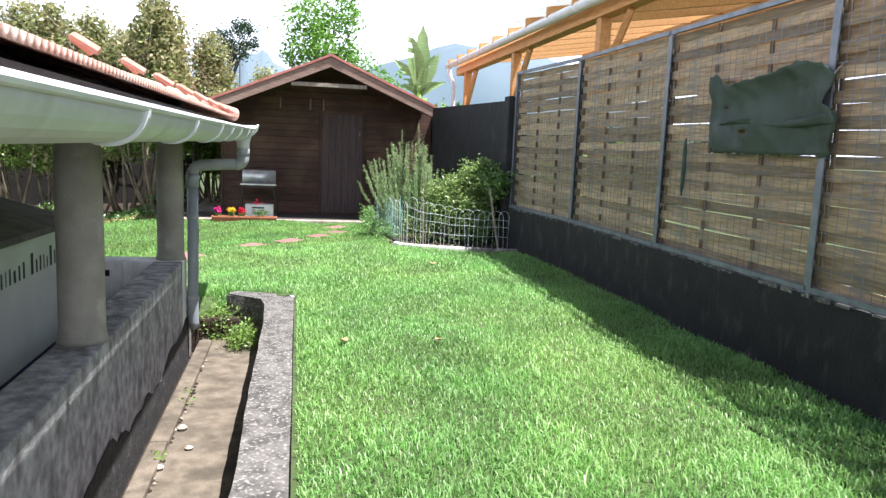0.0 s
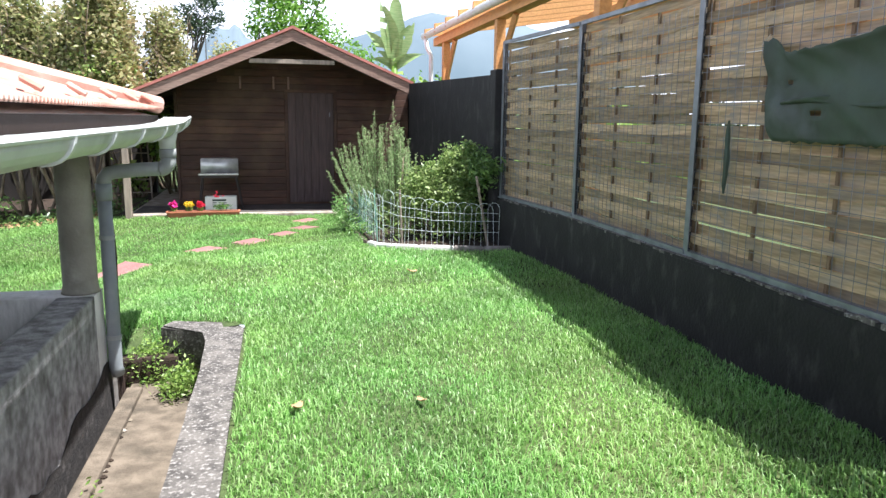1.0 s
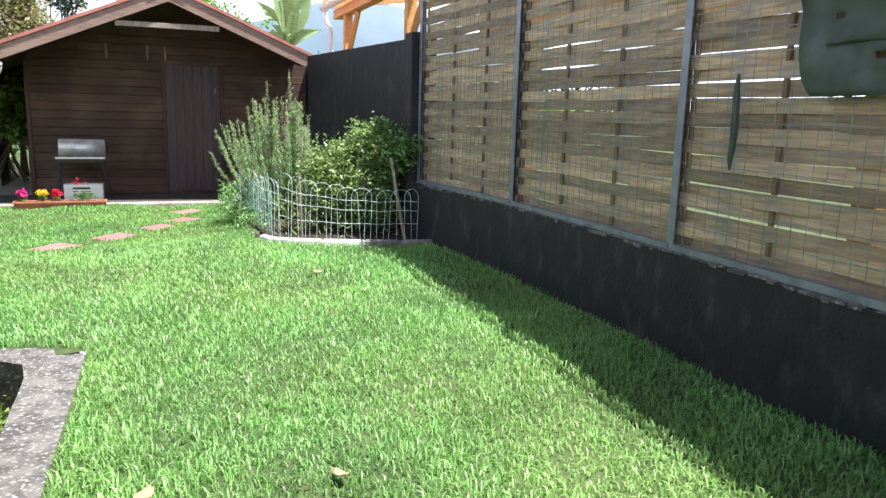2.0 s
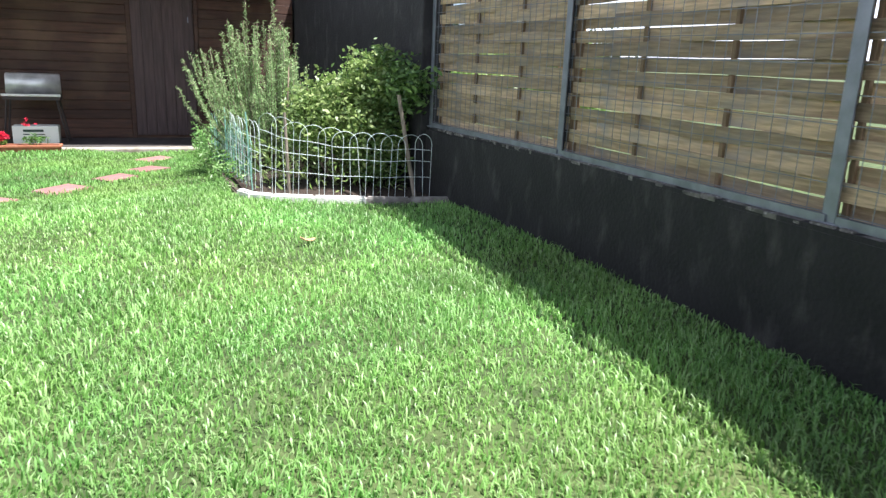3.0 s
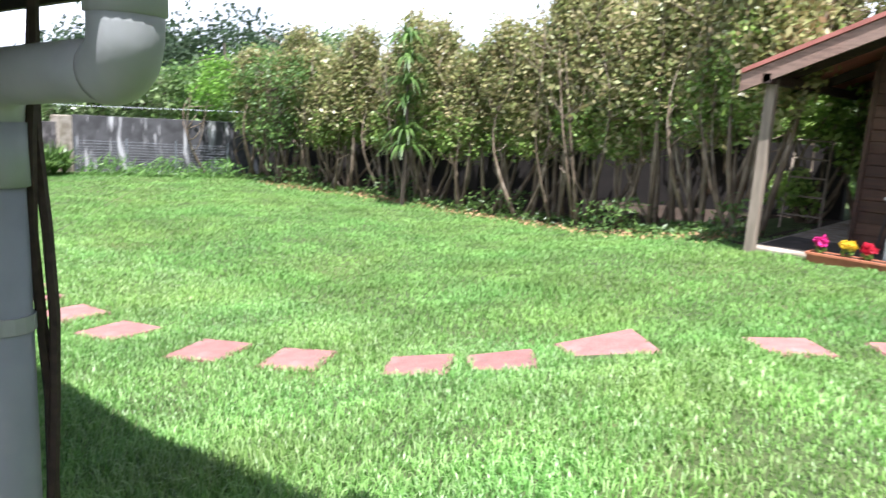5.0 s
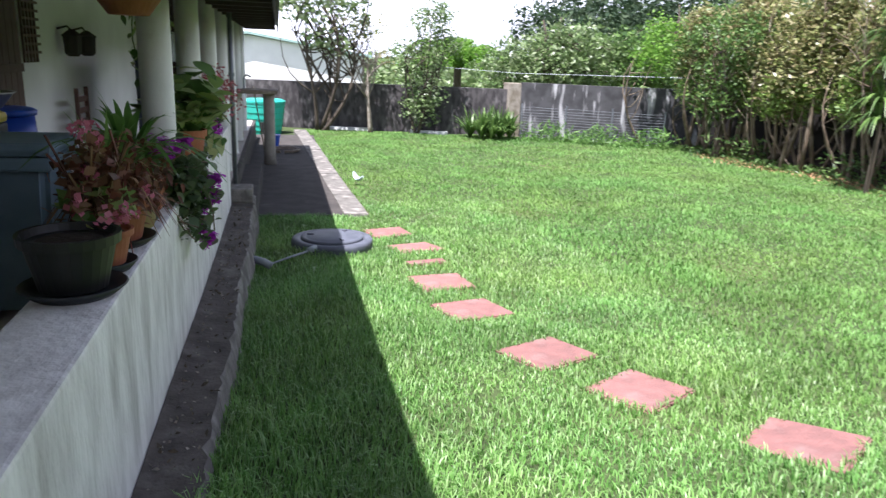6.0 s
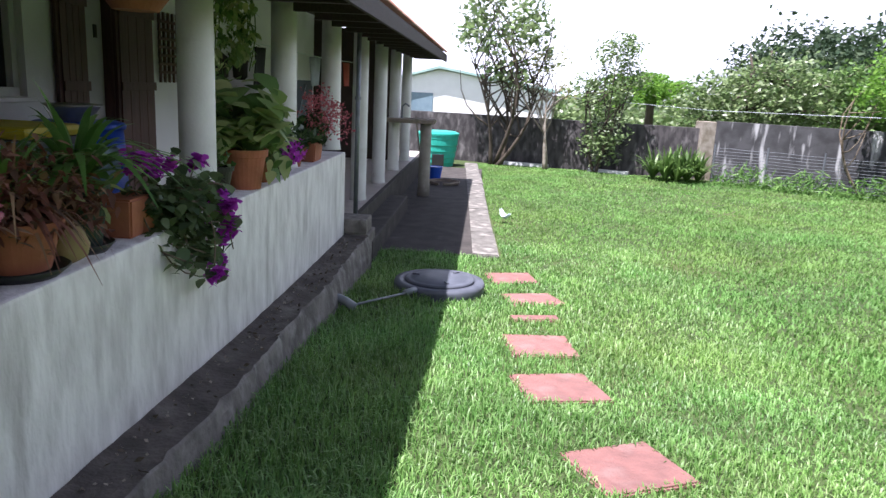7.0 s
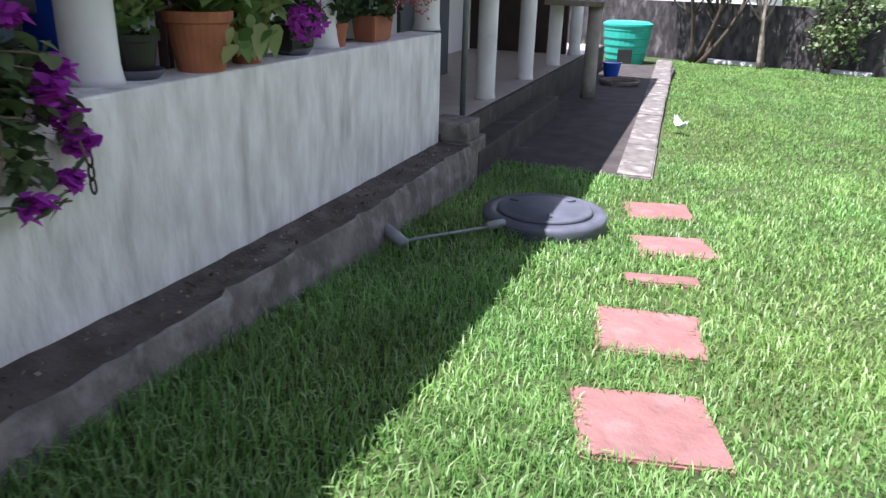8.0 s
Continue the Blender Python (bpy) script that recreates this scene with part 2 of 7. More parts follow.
M_BACKWALL = mat("mossy garden wall", (0.085, 0.078, 0.08), (0.038, 0.035, 0.037), 0.9, 5, 0.5, 40, stretch=(2, 2, 0.8), edge=(0.4, 0.6), c3=(0.21, 0.20, 0.20), scale3=4.5, edge3=(0.56, 0.74), stretch3=(1.5, 1.5, 0.7))
M_STAINWALL = mat("limewashed stained wall", (0.075, 0.075, 0.08), (0.04, 0.04, 0.043), 0.9, 4, 0.5, 40, c3=(0.42, 0.42, 0.43), scale3=2.4, edge3=(0.57, 0.66), stretch3=(2.2, 2.2, 0.35))


# ---- mesh helpers ----
ORIGIN = {}


def thing(name, at, label, category, group="", kind=""):
    ob = new(name)
    ob.empty_display_size = 0.1
    ob.location = at
    ORIGIN[ob.name] = Vector(at)
    return tagged(ob, label, category, group, kind)


def link(name, me, material, parent=None, label="", at=None):
    """A mesh in world places, moved to the origin of its parent or to at."""
    o = ORIGIN.get(parent.name, Vector()) if parent else Vector(at or (0, 0, 0))
    if o.length > 0:
        me.transform(Matrix.Translation(-o))
    if material and not me.materials:
        me.materials.append(material)
    ob = new(name, me)
    if parent:
        ob.parent = parent
    else:
        ob.location = o
    ORIGIN[ob.name] = o
    return tagged(ob, label)


def part(name, bm, material, parent=None, label="", smooth=False, at=None):
    me = bpy.data.meshes.new(name)
    bmesh.ops.recalc_face_normals(bm, faces=bm.faces)
    bm.to_mesh(me)
    bm.free()
    if smooth:
        me.polygons.foreach_set("use_smooth", [True] * len(me.polygons))
    return link(name, me, material, parent, label, at)


def box(bm, lo, hi, bevel=0.0, turn=0.0, lean=None):
    c = [(a + b) / 2 for a, b in zip(lo, hi)]
    m = Matrix.Translation(c) @ Matrix.Rotation(radians(turn), 4, "Z") @ Matrix.Diagonal([b - a for a, b in zip(lo, hi)] + [1])
    got = bmesh.ops.create_cube(bm, size=1, matrix=m)["verts"]
    if bevel:
        edges = list({e for v in got for e in v.link_edges})
        bmesh.ops.bevel(bm, geom=edges, offset=bevel, segments=2, affect="EDGES", profile=0.6)
    return bm


def boxed(lo, hi, bevel=0.0, turn=0.0):
    return box(bmesh.new(), lo, hi, bevel, turn)


def tube(bm, pts, radii, sides=8, closed=True):
    """A round bar along pts."""
    pts = [Vector(p) for p in pts]
    if not hasattr(radii, "__len__"):
        radii = [radii] * len(pts)
    rings, up = [], None
    for i, p in enumerate(pts):
        d = (pts[min(i + 1, len(pts) - 1)] - pts[max(i - 1, 0)]).normalized()
        a = up if up is not None else (Vector((1, 0, 0)) if abs(d.x) < 0.8 else Vector((0, 1, 0)))
        a = (a - d * a.dot(d)).normalized()
        up = a
        b = d.cross(a)
        rings.append([bm.verts.new(p + radii[i] * (a * math.cos(k * 2 * math.pi / sides) + b * math.sin(k * 2 * math.pi / sides))) for k in range(sides)])
    for r, s in zip(rings, rings[1:]):
        for k in range(sides):
            bm.faces.new((r[k], r[(k + 1) % sides], s[(k + 1) % sides], s[k]))
    if closed:
        bm.faces.new(rings[0])
        bm.faces.new(rings[-1][::-1])
    return bm


def tubed(pts, radii, sides=8):
    return tube(bmesh.new(), pts, radii, sides)


def lathe(bm, at, profile, sides=20):
    """A turned form: profile of (radius, height)."""
    rings = []
    for r, z in profile:
        rings.append([bm.verts.new((at[0] + r * math.cos(k * 2 * math.pi / sides), at[1] + r * math.sin(k * 2 * math.pi / sides), at[2] + z)) for k in range(sides)])
    for a, b in zip(rings, rings[1:]):
        for k in range(sides):
            bm.faces.new((a[k], a[(k + 1) % sides], b[(k + 1) % sides], b[k]))
    bm.faces.new(rings[0][::-1])
    bm.faces.new(rings[-1])
    return bm


def lathed(at, profile, sides=20):
    return lathe(bmesh.new(), at, profile, sides)


def prism(bm, outline, z0, z1):
    """An upright block over a plan outline."""
    lo = [bm.verts.new((x, y, z0)) for x, y in outline]
    hi = [bm.verts.new((x, y, z1)) for x, y in outline]
    bm.faces.new(lo[::-1])
    bm.faces.new(hi)
    n = len(outline)
    for i in range(n):
        bm.faces.new((lo[i], lo[(i + 1) % n], hi[(i + 1) % n], hi[i]))
    return bm


def mesh_from(name, verts, counts, loops):
    """A mesh from arrays, quickly."""
    me = bpy.data.meshes.new(name)
    me.vertices.add(len(verts))
    me.vertices.foreach_set("co", np.asarray(verts, dtype=np.float32).ravel())
    me.loops.add(len(loops))
    me.loops.foreach_set("vertex_index", np.asarray(loops, dtype=np.int32))
    starts = np.concatenate(([0], np.cumsum(counts)[:-1])).astype(np.int32)
    me.polygons.add(len(counts))
    me.polygons.foreach_set("loop_start", starts)
    me.update(calc_edges=True)
    me.validate()
    return me


def leaf_mesh(name, centres, size, rng, droop=0.3, slim=0.5, vary=0.4):
    """A folded four-cornered leaf at each centre."""
    n = len(centres)
    d = rng.normal(size=(n, 3))
    d[:, 2] = d[:, 2] * 0.7 - droop
    d /= np.linalg.norm(d, axis=1)[:, None]
    a = rng.normal(size=(n, 3))
    s = np.cross(d, a)
    s /= np.linalg.norm(s, axis=1)[:, None] + 1e-9
    k = (size * (1 + vary * rng.uniform(-1, 1, n)))[:, None]
    nrm = np.cross(d, s)
    v = np.empty((n, 4, 3))
    v[:, 0] = centres - d * k * 0.5
    v[:, 1] = centres + s * k * slim * 0.5 + nrm * k * 0.08
    v[:, 2] = centres + d * k * 0.5
    v[:, 3] = centres - s * k * slim * 0.5 + nrm * k * 0.08
    return mesh_from(name, v.reshape(-1, 3), np.full(n, 4), np.arange(4 * n))


def cloud(rng, blobs, clumps, per, spread, shell=0.55):
    """Leaf places: clumps in ellipsoids of (centre, radii)."""
    vol = np.array([b[1][0] * b[1][1] * b[1][2] for b in blobs]) ** 0.75
    which = rng.choice(len(blobs), clumps, p=vol / vol.sum())
    c, r = np.array([b[0] for b in blobs], float)[which], np.array([b[1] for b in blobs], float)[which]
    d = rng.normal(size=(clumps, 3))
    d /= np.linalg.norm(d, axis=1)[:, None]
    q = c + d * r * (shell + (1 - shell) * rng.uniform(0, 1, clumps) ** 0.6)[:, None] * rng.uniform(0.75, 1.12, clumps)[:, None]
    p = np.repeat(q, per, axis=0) + rng.normal(size=(clumps * per, 3)) * spread
    return p


def broad_mesh(name, centres, size, rng, droop=0.5, slim=0.7, vary=0.35):
    """A pointed oval leaf at each centre: a midrib, two folded sides and a hanging tip."""
    n = len(centres)
    a = rng.uniform(0, 2 * np.pi, n)
    lift = rng.uniform(-0.5, 0.9, n) - droop
    d = np.column_stack([np.cos(a), np.sin(a), lift])
    d /= np.linalg.norm(d, axis=1)[:, None]
    s = np.column_stack([-np.sin(a), np.cos(a), rng.uniform(-0.35, 0.35, n)])
    s /= np.linalg.norm(s, axis=1)[:, None]
    nrm = np.cross(d, s)
    nrm *= np.where(nrm[:, 2] < 0, -1, 1)[:, None]
    k = (size * (1 + vary * rng.uniform(-1, 1, n)))[:, None]
    prof = ((0.0, 0.0), (0.12, 0.30), (0.38, 0.5), (0.70, 0.34), (1.0, 0.0))
    v = np.empty((n, 13, 3))
    for i, (u, w) in enumerate(prof):
        mid = centres + d * k * (u - 0.35) - np.array([0, 0, 1.0]) * k * 0.30 * u * u
        v[:, i] = mid
        if 0 < i < 4:
            v[:, 4 + i] = mid + s * k * slim * w + nrm * k * 0.10 * w
            v[:, 7 + i] = mid - s * k * slim * w + nrm * k * 0.10 * w
    v[:, 11], v[:, 12] = v[:, 0] - d * k * 0.3 + s * k * 0.008, v[:, 0] - d * k * 0.3 - s * k * 0.008
    quads = np.array([0, 1, 5, 1, 2, 6, 5, 2, 3, 7, 6, 3, 4, 7, 0, 8, 1, 1, 8, 9, 2, 2, 9, 10, 3, 3, 10, 4, 11, 0, 12])
    counts = np.array([3, 4, 4, 3, 3, 4, 4, 3, 3])
    loops = (np.arange(n)[:, None] * 13 + quads).ravel()
    me = mesh_from(name, v.reshape(-1, 3), np.tile(counts, n), loops)
    me.polygons.foreach_set("use_smooth", [True] * len(me.polygons))
    return me


def bent(p, q, rng, bend=0.12, n=6):
    p, q = Vector(p), Vector(q)
    o = Vector(rng.normal(size=3)) * bend * (q - p).length
    return [p.lerp(q, i / (n - 1)) + o * math.sin(math.pi * i / (n - 1)) for i in range(n)]


# ---- lie of the land ----
GX = (-400, -20, -10, -7.3, -5.1, -3.5, -2.24, -1.5, -0.8, 0.4, 1.5, 3, 400)
GZ = (-0.8, -0.75, -0.67, -0.64, -0.52, -0.42, -0.28, -0.15, 0.0, 0.09, 0.14, 0.16, 0.17)


def land(x, y):
    x, y = np.asarray(x, float), np.asarray(y, float)
    z = np.interp(x, GX, GZ) - 0.04 * np.clip(np.minimum(y, 14) - 9.5, 0, 5) * np.clip((x + 3) / 2, 0, 1)
    z = z + 0.012 * np.sin(x * 2.1 + y * 1.3) * np.sin(y * 1.7 - x * 0.6)
    dip = np.clip(1 - np.abs(x + 0.66) / 0.30, 0, 1) * np.clip((7.25 - y) / 0.6, 0, 1) * (y > 6)
    rise = 0.27 * np.clip((y - 11.2) / 2.4, 0, 1) * np.clip(1.25 - np.abs(x + 2.3) / 2.2, 0, 1)
    return z - 0.42 * dip + rise


def ground_z(x, y):
    return float(land(x, y))


def lawn_lines(a, b, step):
    return list(np.arange(a, b, step))


xs = sorted(set([-400, -150, -60, -30] + lawn_lines(-20, -8, 0.5) + lawn_lines(-8, -1, 0.25) + [-0.85, -0.66, -0.48, -0.3, -0.1, 0.06]
                + lawn_lines(0.25, 3.2, 0.25) + [3.4, 5, 10, 30, 100, 400]))
ys = sorted(set([-400, -100, -30, -10, -4, -2, 0] + lawn_lines(1, 6.4, 0.4) + [6.5, 6.72] + lawn_lines(6.9, 18, 0.3) + [20, 30, 60, 150, 400]))
gv = np.array([(x, y, 0) for y in ys for x in xs], float)
gv[:, 2] = land(gv[:, 0], gv[:, 1])
nx, loops = len(xs), []
for j in range(len(ys) - 1):
    for i in range(nx - 1):
        cx, cy = (xs[i] + xs[i + 1]) / 2, (ys[j] + ys[j + 1]) / 2
        if cy < 6.72 and cx < 0.06 and cx > -16 and cy > -8 and not (cx < -0.85 and cy > 6.5):
            continue
        loops += [j * nx + i, j * nx + i + 1, (j + 1) * nx + i + 1, (j + 1) * nx + i]
me = mesh_from("ground", gv, np.full(len(loops) // 4, 4), loops)
me.polygons.foreach_set("use_smooth", [True] * len(me.polygons))
ground = link("ground", me, M_SOIL)
tagged(ground, "sloping green garden lawn with bare soil below", "lawn", kind="structure")

# ---- retaining wall and drain trench beside the house ----
rng = np.random.default_rng(6)
bm = bmesh.new()
outer = [(0.10 + rng.uniform(-0.012, 0.010), y) for y in np.arange(-4, 6.4, 0.16)]
inner = [(-0.18 + rng.uniform(-0.008, 0.008), y) for y in np.arange(6.4, -4.1, -0.2)]
prism(bm, outer + [(0.10, 6.48), (0.085, 6.66), (0.02, 6.78), (-0.12, 6.87), (-0.48, 6.98), (-0.55, 6.84), (-0.22, 6.62)] + inner, -0.6, 0.045)
bmesh.ops.bevel(bm, geom=[e for e in bm.edges if all(v.co.z > 0 for v in e.verts)], offset=0.014, segments=2, affect="EDGES")
ob = part("retaining_wall", bm, M_CONCRETE)
tagged(ob, "old grey concrete retaining wall with a curved end", "retaining wall", kind="structure")
ob = part("trench_floor", boxed((-0.74, -4, -0.60), (-0.18, 7.0, -0.33)), M_TRENCH)
tagged(ob, "brown stained concrete floor of the drain trench", "trench floor", kind="structure")
ob = part("trench_end", boxed((-1.0, 6.66, -0.6), (-0.42, 6.80, -0.14), 0.03), M_EARTH)
tagged(ob, "earth bank at the trench's end", "earth bank", kind="structure")
for k, (a, b) in enumerate(((-4, -0.6), (-0.59, 1.9), (1.91, 4.3), (4.31, 6.5))):
    ob = part("trench_kerb", boxed((-0.745, a, -0.60), (-0.645 + 0.006 * (k % 2), b, -0.295), 0.01), M_TRENCH)
    tagged(ob, "low brown concrete ledge along the trench", "kerb", kind="structure")

# earth colour stands in for the eave's shadow between wall and ledge
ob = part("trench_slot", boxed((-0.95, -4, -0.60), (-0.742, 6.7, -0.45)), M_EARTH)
tagged(ob, "dark earth standing in for shade in the slot between wall and ledge", "slot", kind="structure")

# ---- garden wall beside the fence, low ----
bm = bmesh.new()
prism(bm, [(2.95, -5), (2.95, 7.5), (2.80, 9.29), (3.01, 9.29), (3.16, 7.5), (3.16, -5)], -0.2, 0.70)
bmesh.ops.bevel(bm, geom=[e for e in bm.edges if all(v.co.z > 0.5 for v in e.verts)], offset=0.02, segments=2, affect="EDGES")
ob = part("wall_east", bm, M_DARKWALL)
tagged(ob, "low charcoal painted concrete wall below the fence", "wall", kind="structure")
# irregular mortar bed along the top of the low wall
rng = np.random.default_rng(4)
bm = bmesh.new()
y = -1.0
while y < 9.1:
    w = rng.uniform(0.03, 0.13)
    fx = 2.955 - max(0, y - 7.5) * 0.084
    box(bm, (fx - rng.uniform(-0.004, 0.007), y, 0.69 - rng.uniform(0.0, 0.012)), (fx + 0.09, y + w, 0.701 + rng.uniform(0, 0.010)), 0.005, rng.uniform(-4, 4))
    y += w * rng.uniform(0.8, 1.5)
ob = part("mortar_bed", bm, M_CONCRETE)
tagged(ob, "crumbly grey mortar along the wall top", "mortar", kind="structure")

# tall dark wall and pillar between fence and shed
bm = bmesh.new()
# the stretch beyond y 13.6 is added, out of view, to shade the shed
prism(bm, [(2.80, 9.56), (2.52, 13.45), (2.80, 13.6), (2.85, 18.3), (3.1, 18.3), (3.03, 9.56)], -0.2, 2.10)
for v in bm.verts:
    if v.co.z > 1:
        v.co.z += 0.015 * min(4.0, v.co.y - 9.56)
ob = part("wall_north_east", bm, M_DARKWALL)
tagged(ob, "tall charcoal painted garden wall with an added stretch shading the shed", "wall", kind="structure")
ob = part("wall_pillar", boxed((2.765, 9.33, -0.2), (3.02, 9.555, 2.15), 0.012), M_DARKWALL)
tagged(ob, "charcoal painted concrete pillar at the wall's end", "pillar", kind="structure")

# ---- woven wood fence on the low wall ----
PL, PH, PITCH = 1.82, 1.704, 1.704 / 24


def strip_mesh(seed, phase):
    """One woven strip, from y 0 to PL, that passes before and behind the battens."""
    r = np.random.default_rng(seed)
    n = 19
    h0, tilt, wob = r.choice([0.0725, 0.0705, 0.073, 0.068]), r.uniform(-0.003, 0.003), r.uniform(-0.003, 0.003, 4)
    v = []
    for i in range(n):
        u = i / (n - 1)
        x = phase * 0.015 * math.cos(u * 3 * math.pi) + wob[0] * math.sin(u * 9)
        zc = tilt * (u - 0.5) + wob[1] * math.sin(u * 5 + wob[2] * 900)
        h = h0 / 2 * (1 + 0.05 * math.sin(u * 11 + seed))
        for dx, dz in ((-0.003, -h), (0.003, -h), (0.003, h), (-0.003, h)):
            v.append((x + dx, u * PL, zc + dz))
    f = []
    for i in range(n - 1):
        a, b = 4 * i, 4 * i + 4
        for k in range(4):
            f.append((a + k, a + (k + 1) % 4, b + (k + 1) % 4, b + k))
    f += [(3, 2, 1, 0), (4 * n - 4, 4 * n - 3, 4 * n - 2, 4 * n - 1)]
    m = bpy.data.meshes.new("strip")
    m.from_pydata(v, [], f)
    m.materials.append(M_STRIP)
    return m


STRIPS = {p: [strip_mesh(11 + k + (50 if p < 0 else 0), p) for k in range(5)] for p in (1, -1)}
FENCE = [((3.03, -1.85), 0), ((3.03, 0.01), 0), ((3.03, 1.87), 0), ((3.03, 3.74), 0), ((3.03, 5.61), 0), ((3.028, 7.48), 4.6)]
rng = np.random.default_rng(8)
for (fx, fy), turn in FENCE:
    L = 1.022 if turn == 0 else 0.985
    panel = thing("woven_fence", (fx + 0.02, fy + 0.012, 0.716), "weathered brown woven wood fence above the low wall", "fence", "woven fences")
    panel.rotation_euler = (0, 0, radians(turn))
    panel.scale = (1, L, 1)
    nrow = 24
    for k in range(nrow):
        ob = new("strip", STRIPS[1 if k % 2 else -1][int(rng.integers(5))])
        ob.parent = panel
        ob.location = (0, 0, (k + 0.5) * PITCH + rng.uniform(-0.0035, 0.0035))
        ob.rotation_euler = (rng.uniform(-0.004, 0.004), rng.uniform(-0.13, 0.13), 0)
    for u in (0.004, 1 / 3, 2 / 3, 0.985):
        bm = boxed((-0.010, u * PL - 0.011, 0), (0.010, u * PL + 0.011, PH), 0.003)
        me = bpy.data.meshes.new("batten")
        bm.to_mesh(me)
        bm.free()
        me.materials.append(M_BATTEN)
        ob = new("batten", me)
        ob.parent = panel
    # welded wire in front of the strips
    bm = bmesh.new()
    for k in range(25):
        yy = 0.02 + k * (PL - 0.04) / 24 + rng.uniform(-0.004, 0.004)
        tube(bm, [(-0.045, yy, 0), (-0.045 + rng.uniform(-0.006, 0.006), yy, PH * 0.5), (-0.045, yy, PH - 0.1)], 0.002, 3)
    for k in range(15):
        zz = 0.03 + k * 0.105
        tube(bm, [(-0.047, 0, zz), (-0.047, PL * 0.5, zz + rng.uniform(-0.006, 0.006)), (-0.047, PL, zz)], 0.002, 3)
    me = bpy.data.meshes.new("wire_mesh")
    bm.to_mesh(me)
    bm.free()
    me.materials.append(M_STEEL)
    ob = new("wire_mesh", me)
    ob.parent = panel
    tagged(ob, "thin welded wire netting", kind="stuff")

POSTS = [(3.03, -1.87), (3.03, 0.0), (3.03, 1.86), (3.03, 3.73), (3.035, 5.60), (3.028, 7.50), (2.885, 9.29)]
for k, (px, py) in enumerate(POSTS):
    post = thing("fence_post", (px, py, 0.70), "dark galvanised steel angle fence post on the low wall", "fence post", "steel fence posts")
    bm = bmesh.new()
    box(bm, (px - 0.045, py - 0.024, 0.70), (px - 0.037, py + 0.03, 2.45), 0.001)
    part("flange", bm, M_STEEL, post)
    part("web", boxed((px - 0.037, py + 0.022, 0.70), (px + 0.02, py + 0.030, 2.45), 0.001), M_STEELDARK, post, "dark steel web")
    part("foot", boxed((px - 0.06, py - 0.05, 0.70), (px + 0.03, py + 0.05, 0.712), 0.002), M_STEEL, post)
for (ax, ay), (bx, by) in zip(POSTS, POSTS[1:]):
    for z, nm in ((0.722, "bottom_rail"), (2.435, "top_rail")):
        bm = bmesh.new()
        d = Vector((bx - ax, by - ay, 0)).normalized()
        n = Vector((d.y, -d.x, 0))
        a, b = Vector((ax - 0.04, ay, z)) + d * 0.012, Vector((bx - 0.04, by, z)) - d * 0.034
        vs = []
        for p in (a, b):
            vs.append([bm.verts.new(p + n * i * 0.014 + Vector((0, 0, j * 0.017))) for i, j in ((-1, -1), (1, -1), (1, 1), (-1, 1))])
        for i in range(4):
            bm.faces.new((vs[0][i], vs[0][(i + 1) % 4], vs[1][(i + 1) % 4], vs[1][i]))
        bm.faces.new(vs[0])
        bm.faces.new(vs[1])
        ob = part("fence_rail", bm, M_STEEL, at=(ax, ay, z))
        tagged(ob, "grey galvanised steel fence rail", "rail", "steel fence rails")

M_ROPE = mat("frayed pale cord", (0.5, 0.46, 0.38), None, 0.9, 30, 0.2)
# tarpaulin that hangs on the fence
rng = np.random.default_rng(21)
tarp = thing("tarpaulin", (2.96, 4.3, 1.44), "torn dark green tarpaulin tied over the woven fence", "tarpaulin")
bm = bmesh.new()
grid = []
for i in range(33):
    row = []
    for j in range(21):
        u, v = i / 32, j / 20
        top = float(np.interp(u, [0, 0.10, 0.16, 0.30, 0.82, 0.93, 1], [0.0, 0.0, -0.085, -0.075, 0.0, -0.03, -0.06]))
        yy = 4.93 - 1.30 * u + 0.02 * math.sin(v * 6) * (1 - u) - 0.16 * (1 - v) * (1 - u) + (0.03 * math.sin(v * 13) + (0.05 if v > 0.5 else 0)) * max(0, u - 0.9) * 10
        zz = 1.49 + 0.54 * v + 0.008 * math.sin(u * 9) * v + (rng.uniform(-0.008, 0.008) if j in (0, 20) else 0) + top * v ** 4
        xx = 2.955 - 0.012 * math.sin(u * 12 + v * 4) - 0.012 * math.sin(v * 9 - u * 3) - 0.006 * math.sin(u * 31 + v * 17) - 0.055 * max(0, math.sin((u - 0.2) * 3.6)) * v ** 5
        row.append(bm.verts.new((xx, yy, zz)))
    grid.append(row)
torn = {(4, 11), (9, 5), (10, 5)}
for i, (a, b) in enumerate(zip(grid, grid[1:])):
    for j in range(20):
        if (i, j) not in torn:
            bm.faces.new((a[j], a[j + 1], b[j + 1], b[j]))
ob = part("sheet", bm, M_TARP, tarp, smooth=True)
ob.modifiers.new("thick", "SOLIDIFY").thickness = 0.003
bm = bmesh.new()
grid = []
for i in range(13):
    u = i / 12
    row = []
    for j in range(4):
        v = j / 3
        row.append(bm.verts.new((2.94 - 0.012 * math.sin(u * 9 + v * 3) - 0.006 * v, 4.70 - 1.10 * u, 1.705 - 0.02 * v + 0.012 * math.sin(u * 7) - 0.045 * u * (v - 0.5))))
    grid.append(row)
for a, b in zip(grid, grid[1:]):
    for j in range(3):
        bm.faces.new((a[j], a[j + 1], b[j + 1], b[j]))
ob = part("fold", bm, M_TARP, tarp, "folded seam across the sheet", smooth=True)
ob.modifiers.new("thick", "SOLIDIFY").thickness = 0.004
